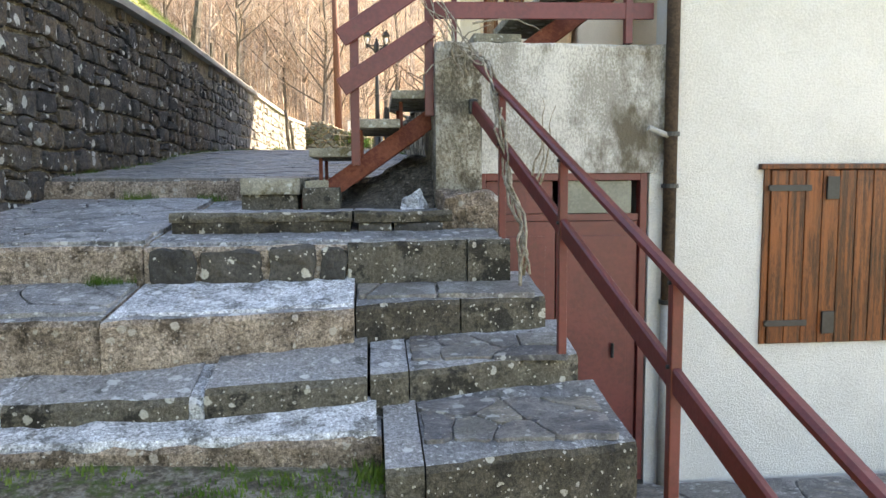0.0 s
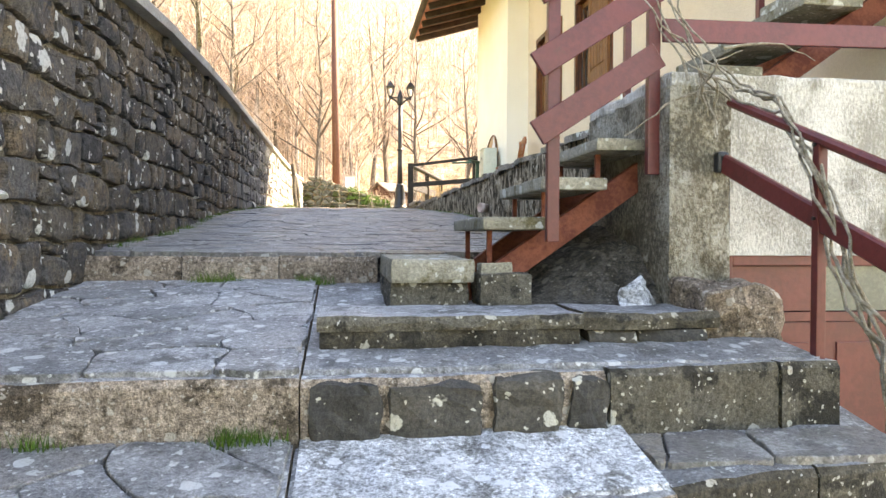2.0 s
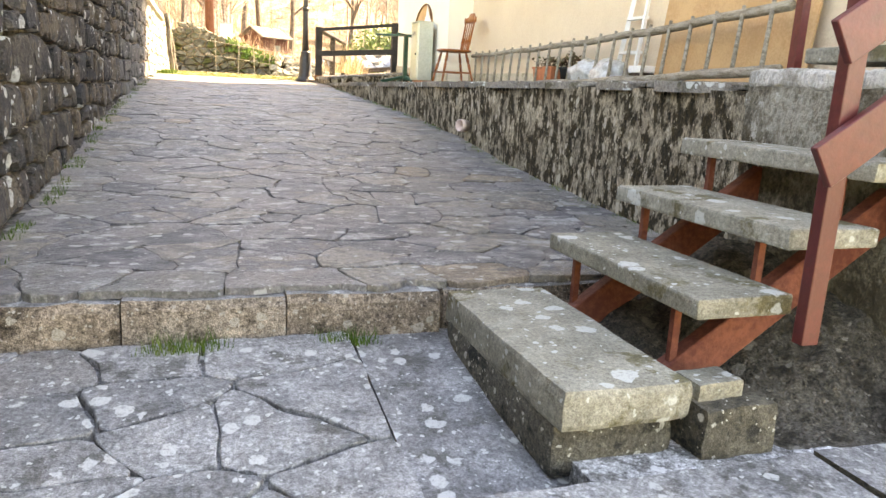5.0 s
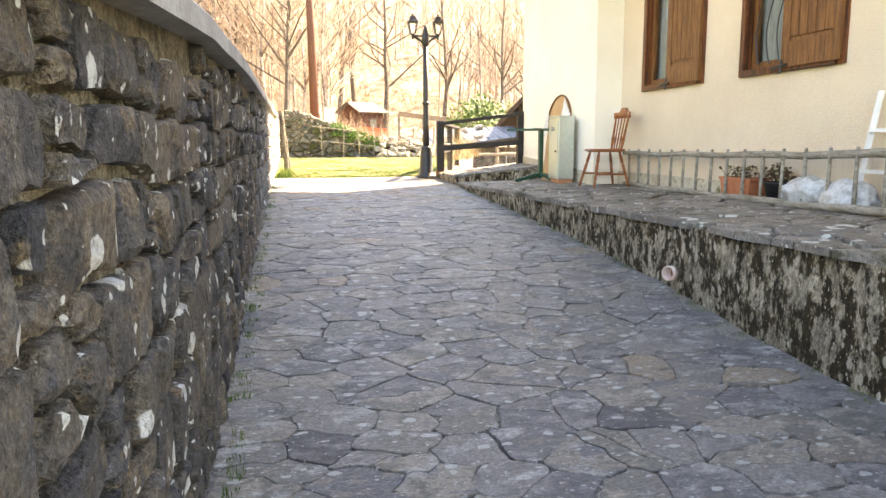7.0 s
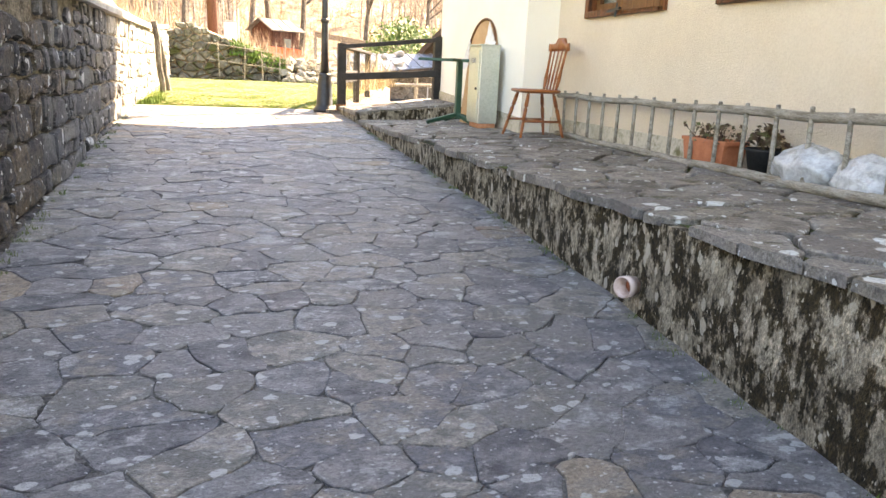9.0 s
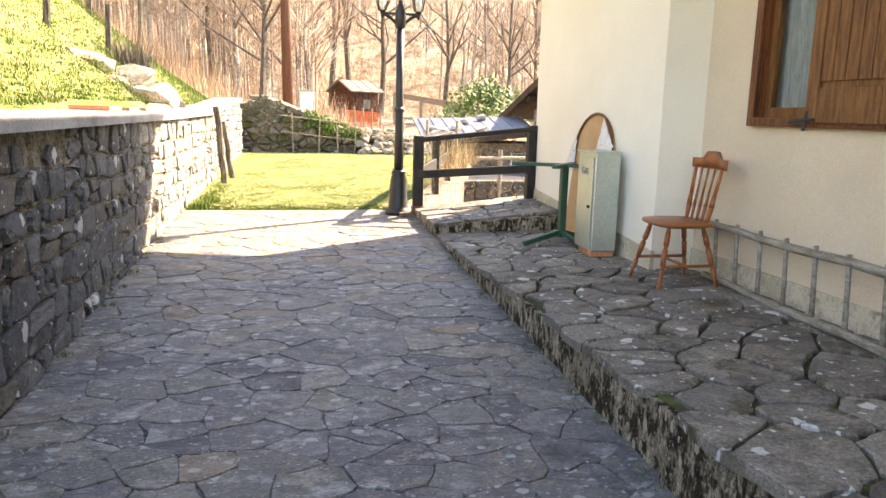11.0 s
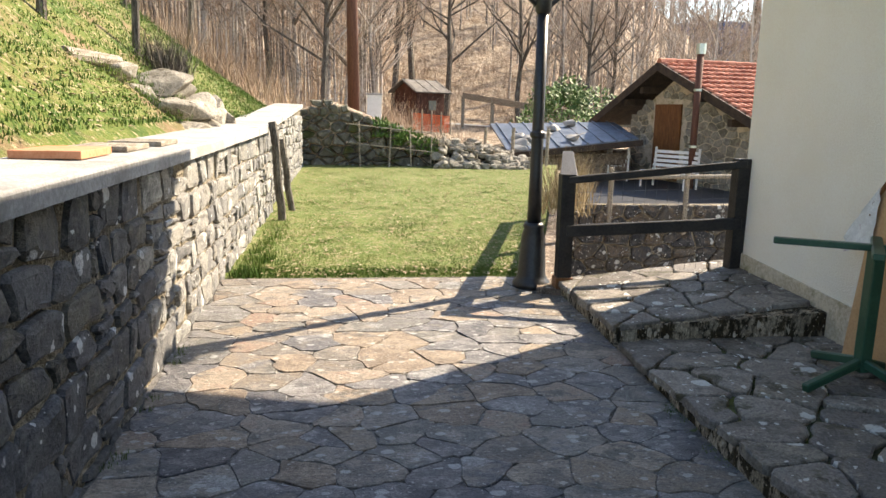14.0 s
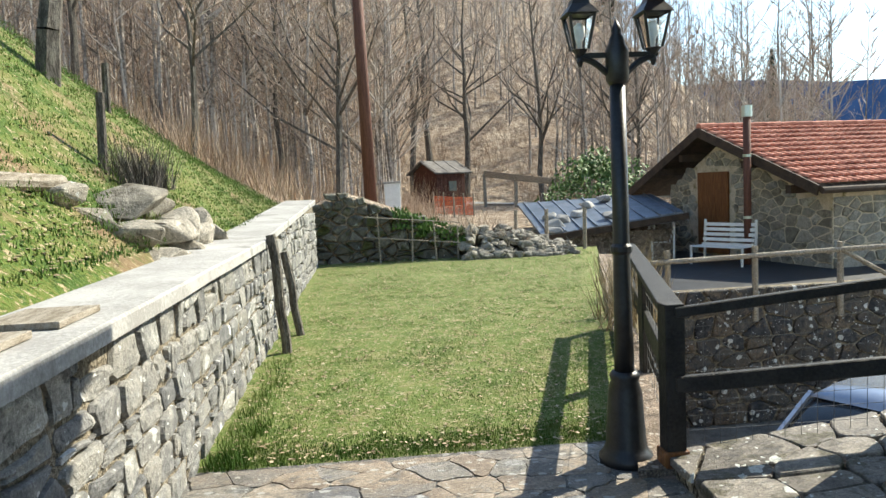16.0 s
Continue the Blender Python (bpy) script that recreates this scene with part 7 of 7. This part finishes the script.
spots += [(WX + 0.04 + rnd.uniform(0, .05), y, path_z(y) + 0.002, rnd.uniform(.2, .6)) for y in [rnd.uniform(4.9, 15.8) for _ in range(60)]] + [(edge_x(y) - 0.02 - rnd.uniform(0, .03), y, path_z(y) + 0.002, rnd.uniform(.12, .35)) for y in [rnd.uniform(5.2, 14.5) for _ in range(70)]]
tufts("joint_weeds", spots, M_GRASS, "green weeds growing in the step joints", "weeds", 0.075, 0.003, 20, 8, 0.035)
spots = []
for k in range(8000):
    y = rnd.uniform(30, 60) if k % 2 else rnd.uniform(52, 105)
    x = rnd.uniform(-0.5 * y, 0.02 * y) if k % 3 else rnd.uniform(0, 0.6 * y)
    if abs(x - 4) < 3.2 and 33 < y < 52 or (x > 2 and y < 40):
        continue
    spots.append((x, y, land(x, y), rnd.uniform(0.5, 1.3)))
tufts("hill_brush", spots, M_BRUSH, "rust-brown brambles and saplings on the hill foot", "brush", 1.25, 0.009, 13, 9, 0.6)
spots = [(-3.5 + rnd.uniform(-.2, .25), 19.95 + rnd.uniform(-.25, .35), land(-3.5, 19.95), rnd.uniform(.6, 1)) for k in range(40)]
tufts("bank_shrub", spots, M_BARK, "leafless heather-like shrub on the bank", "shrub", 0.62, 0.006, 22, 10, 0.14)
spots = [(1.4 + 0.33 * u + rnd.uniform(-.15, .25), 19.0 + u + rnd.uniform(-.2, .2), 3.75, rnd.uniform(.5, 1.0)) for u in [rnd.uniform(0, 3.6) for _ in range(70)]]
tufts("dry_vine", spots, M_DRYGRASS, "tangle of dry vine stems on the fence", "vine", 0.75, 0.008, 9, 11, 0.22)

spots = [(x, 28.5 + rnd.uniform(-.1, .5), rub_top(x) - rnd.uniform(0, .5), rnd.uniform(.5, 1)) for x in [rnd.uniform(-0.6, 1.0) for _ in range(110)]]
tufts("heap_brambles", [(x, 28.6 + rnd.uniform(-.3, .3), rub_top(x) - 0.12, rnd.uniform(.4, 1)) for x in [rnd.uniform(0.7, 2.6) for _ in range(60)]], M_TWIG, "dry bramble stems on the rubble heap", "brambles", 0.5, 0.006, 8, 15, 0.15)
tufts("wall_ivy", spots, M_LEAF, "ivy and brambles over the rubble wall", "ivy", 0.14, 0.03, 10, 14, 0.12)

# evergreen bush and conifers
r = random.Random(6)
bush = thing("evergreen_bush", 7.0, 37.5, 4.0, "bright green broad-leaved evergreen bush", "bush")
v, f = [], []
for k in range(3600):
    a, b = r.uniform(0, 6.28), r.uniform(-0.3, 1.5)
    rad = r.uniform(0.7, 1.05) * (1 + 0.25 * math.sin(a * 3) * math.cos(b * 4))
    p = Vector((7.0 + 1.9 * rad * math.cos(a) * math.cos(b), 37.5 + 1.4 * rad * math.sin(a) * math.cos(b), 4.3 + 1.7 * rad * math.sin(b)))
    e = Vector((r.uniform(-1, 1), r.uniform(-1, 1), r.uniform(-1, 1))).normalized() * r.uniform(.06, .12)
    g = e.orthogonal().normalized() * 0.05
    o = len(v)
    v += [p - e - BASE[bush.name], p + g - BASE[bush.name], p + e - BASE[bush.name], p - g - BASE[bush.name]]
    f.append((o, o + 1, o + 2, o + 3))
me = bpy.data.meshes.new("crown")
me.from_pydata(v, [], f)
me.materials.append(M_LEAF)
ob = new("crown", me)
ob.parent = bush
part("stem", rod(nb(), (7, 37.5, 3.8), (7, 37.5, 5.2), 0.08, 0.05, n=6), M_BARK, bush)
for k, (x, y, h) in enumerate(((45, 92, 13), (27, 105, 12), (30, 104, 11), (60, 120, 12))):
    z = land(x, y)
    o = thing("conifer", x, y, z, "dark green spruce on the ridge", "tree", "spruces")
    v, f = [], []
    for j in range(900):
        t = r.random() ** 0.8
        a = r.uniform(0, 6.28)
        rad = (1 - t) * 2.3 * r.uniform(0.5, 1.1) + 0.1
        p = Vector((rad * math.cos(a), rad * math.sin(a), 1.5 + (h - 1.5) * t - rad * 0.25))
        c = Vector((0, 0, 1.5 + (h - 1.5) * t + 0.1))
        w = Vector((-math.sin(a), math.cos(a), 0)) * 0.22
        i = len(v)
        v += [c, p + w, p - w]
        f.append((i, i + 1, i + 2))
    me = bpy.data.meshes.new("crown")
    me.from_pydata(v, [], f)
    me.materials.append(M_CONIFER)
    ob = new("crown", me)
    ob.parent = o
    part("trunk", rod(nb(), (x, y, z - 0.3), (x, y, z + h * 0.9), 0.2, 0.03, n=6), M_BARK, o)

# climbing vine on the red rail and pillar
vine = thing("climbing_vine", 0.9, 3.5, 2.2, "dry leafless climbing vine on the red railing", "vine")
r = random.Random(12)


def tendril(p, d, n, step, rad):
    bm = nb()
    p, d = Vector(p), Vector(d)
    for k in range(n):
        d = (d + Vector((r.uniform(-.5, .5), r.uniform(-.25, .25), r.uniform(-.5, .5)))).normalized()
        q = p + d * step
        rod(bm, p, q, rad * (1 - k / (n * 1.3)), rad * (1 - (k + 1) / (n * 1.3)), n=5, caps=False)
        p = q
    return bm


for k in range(7):
    part("stem", tendril((0.82 + r.uniform(-.12, .12), 3.55, 3.52 + r.uniform(-.1, .25)), (r.uniform(-.6, 1), -0.1, r.uniform(-.5, .6)), 6 + k % 4, 0.06, 0.008), M_GREYWOOD, vine)

for k in range(5):
    way = [Vector((1.10, 2.66, 2.2)), Vector((1.09, 2.74, 2.5)), Vector((1.05, 2.88, 2.8)), Vector((1.02, 2.98, 3.1)), rail_at(3.2, 0.35), Vector((0.95, 3.44, 3.52)), Vector((0.84, 3.55, 3.68)), Vector((0.70, 3.62, 3.80 + 0.05 * k)), Vector((0.52 + 0.07 * k, 3.62, 4.0 + 0.1 * k))]
    pts = []
    for a, b in zip(way, way[1:]):
        for t in (0.0, 0.25, 0.5, 0.75):
            p = a.lerp(b, t)
            pts.append(p + Vector((-0.01, -0.02, 0)) + 0.09 * noise.noise_vector(p * 2.6 + Vector((k * 9, 0, 0))) + 0.035 * noise.noise_vector(p * 9.0 + Vector((0, k * 5, 0))))
    part("stem", tube(nb(), pts, [0.009 - 0.005 * i / len(pts) for i in range(len(pts))], 6), M_GREYWOOD, vine, smooth=True)
for k in range(3):
    part("stem", tendril(rail_at(2.4 + 0.05 * k, 0.02), (0.05, r.uniform(-.3, .3), 1), 9, 0.05, 0.007), M_GREYWOOD, vine)

# ---- single stones of walls and paving ----
lay(cells(1.6, 6.0, 0.6, 3.55, 0.42, gap=0.03, seed=41), lambda u, v, o: (u, v, 0.592 + o), M_FLAG, patio, "flagstone", 0.03, 0.008)
def flag_tone(poly):
    """Browner stones turn up towards the path's far end, sun warmth in their colour."""
    x, y = poly[0]
    return M_WARMFLAG if noise.noise((x * 3.7, y * 3.7, 8.0)) + 0.5 * smooth01(11.5, 15.5, y) > 0.47 else M_FLAG


lay(warp(cells(-2.27, 0.83, 4.78, 16.80, 0.205, 1.35, gap=0.004, seed=42, loose=0.5), 0.045, 0.2), lambda u, v, o: (u, v, path_z(v) + 0.002 + o), flag_tone, path, "flagstone", 0.03, 0.003, order=lambda p: p[0][1])
lay([c for c in warp(cells(0.62, 2.31, 4.98, 14.91, 0.30, 1.1, gap=0.022, seed=43, loose=0.48), 0.045, 0.25) if max(p[0] for p in c) > edge_x(c[0][1]) + 0.12], lambda u, v, o: (max(u, edge_x(v) - 0.03 + 0.02 * math.sin(v * 9)), v, terrace_z(u, v) + 0.006 + o), M_TERRACE, terrace, "flagstone", 0.05, 0.007)
lay(cells(0.60, 2.10, 14.93, 16.33, 0.27, gap=0.016, seed=44), lambda u, v, o: (u, v, plat_z(u, v) + o), M_TERRACE, platform, "flagstone", 0.05, 0.007)
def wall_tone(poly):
    """Paler, slatier stones along the wall; past y 14.4 sunlight is in the colour."""
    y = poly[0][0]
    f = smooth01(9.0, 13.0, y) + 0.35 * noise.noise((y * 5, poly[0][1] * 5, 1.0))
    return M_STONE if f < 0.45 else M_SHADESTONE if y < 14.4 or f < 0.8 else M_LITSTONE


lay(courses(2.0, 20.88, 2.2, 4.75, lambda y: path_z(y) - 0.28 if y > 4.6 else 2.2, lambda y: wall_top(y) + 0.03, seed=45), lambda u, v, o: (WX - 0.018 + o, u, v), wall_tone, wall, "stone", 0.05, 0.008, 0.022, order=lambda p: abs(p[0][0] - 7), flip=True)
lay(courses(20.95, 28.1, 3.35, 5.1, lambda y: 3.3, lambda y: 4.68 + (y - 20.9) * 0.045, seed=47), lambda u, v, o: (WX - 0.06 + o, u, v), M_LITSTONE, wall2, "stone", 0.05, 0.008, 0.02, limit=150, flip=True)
lay([c for c in cells(-2.5, 3.4, 3.3, 5.2, 0.20, 1.5, gap=0.02, seed=48, loose=0.48) if max(p[1] for p in c) < rub_top(c[0][0]) + 0.08], lambda u, v, o: (u, 28.62 - o + 0.1 * (v - 3.4), v), M_RUBBLE, rubble, "stone", 0.10, 0.02, 0.10)


def gable_ok(c):
    return all(z < 4.75 + 1.2 * (1 - abs(u - RU) / 3.2) for u, z in c) and not any(1.25 < u < 2.55 and z < 5.35 for u, z in c)


lay([c for c in cells(0.02, LG - 0.02, 3.1, 6.0, 0.19, 1.8, gap=0.022, seed=49) if gable_ok(c)], lambda u, v, o: tuple(cw(u, -0.012 - o, v)), M_SMALLSTONE, cw_walls, "stone", 0.04, 0.012, 0.015)
lay(cells(0.02, 6.9, 3.1, 4.65, 0.19, 1.8, gap=0.022, seed=50), lambda u, v, o: tuple(cw(LG + 0.012 + o, u, v)), M_SMALLSTONE, cw_walls, "stone", 0.04, 0.012, 0.015)
lay(cells(2.75, 12, 0.75, 3.2, 0.28, 1.5, gap=0.02, seed=51), lambda u, v, o: (u, 24.385 - o, v), M_STONE, yw, "stone", 0.05, 0.012, 0.04)
for x0, x1, y0, y1, z, f0, sl_, size, sd in ((0.47, 1.29, 1.66, 2.04, Z1, 1.56, 0.127, 0.17, 61), (0.44, 1.22, 2.20, 2.5, Z2, 2.16, 0.15, 0.17, 62), (0.19, 1.14, 2.58, 2.83, Z3, 2.5, 0.12, 0.17, 63), (-2.3, -1.0, 2.26, 2.78, Z3, 2.2, 0.125, 0.24, 67), (-2.27, -0.98, 2.83, 4.68, Z4, 2.78, 0.103, 0.25, 66)):
    lay(warp(cells(x0, x1, y0, y1, size, 1.35, gap=0.007, seed=sd, loose=0.5), 0.022, 0.2), lambda u, v, o, z=z, sl_=sl_, f0=f0: (u, v, z + 0.022 + sl_ * (v - f0) + o), M_FLAG if sd < 66 else M_STEPTOP, steps, "flagstone", 0.03, 0.003)

# loose stones on the heap right of the rubble wall
r = random.Random(31)
for k in range(130):
    x, u = 0.95 + 2.5 * r.random(), r.random()
    boulder(x, 27.95 + 0.75 * u, 3.60 + (rub_top(x) - 3.50) * u, r.uniform(.14, .40), r.uniform(.14, .36), r.uniform(.10, .26), 300 + k, M_ROCK, "loose_stone", "loose grey stone on the rubble heap", "stone", "rubble heap")
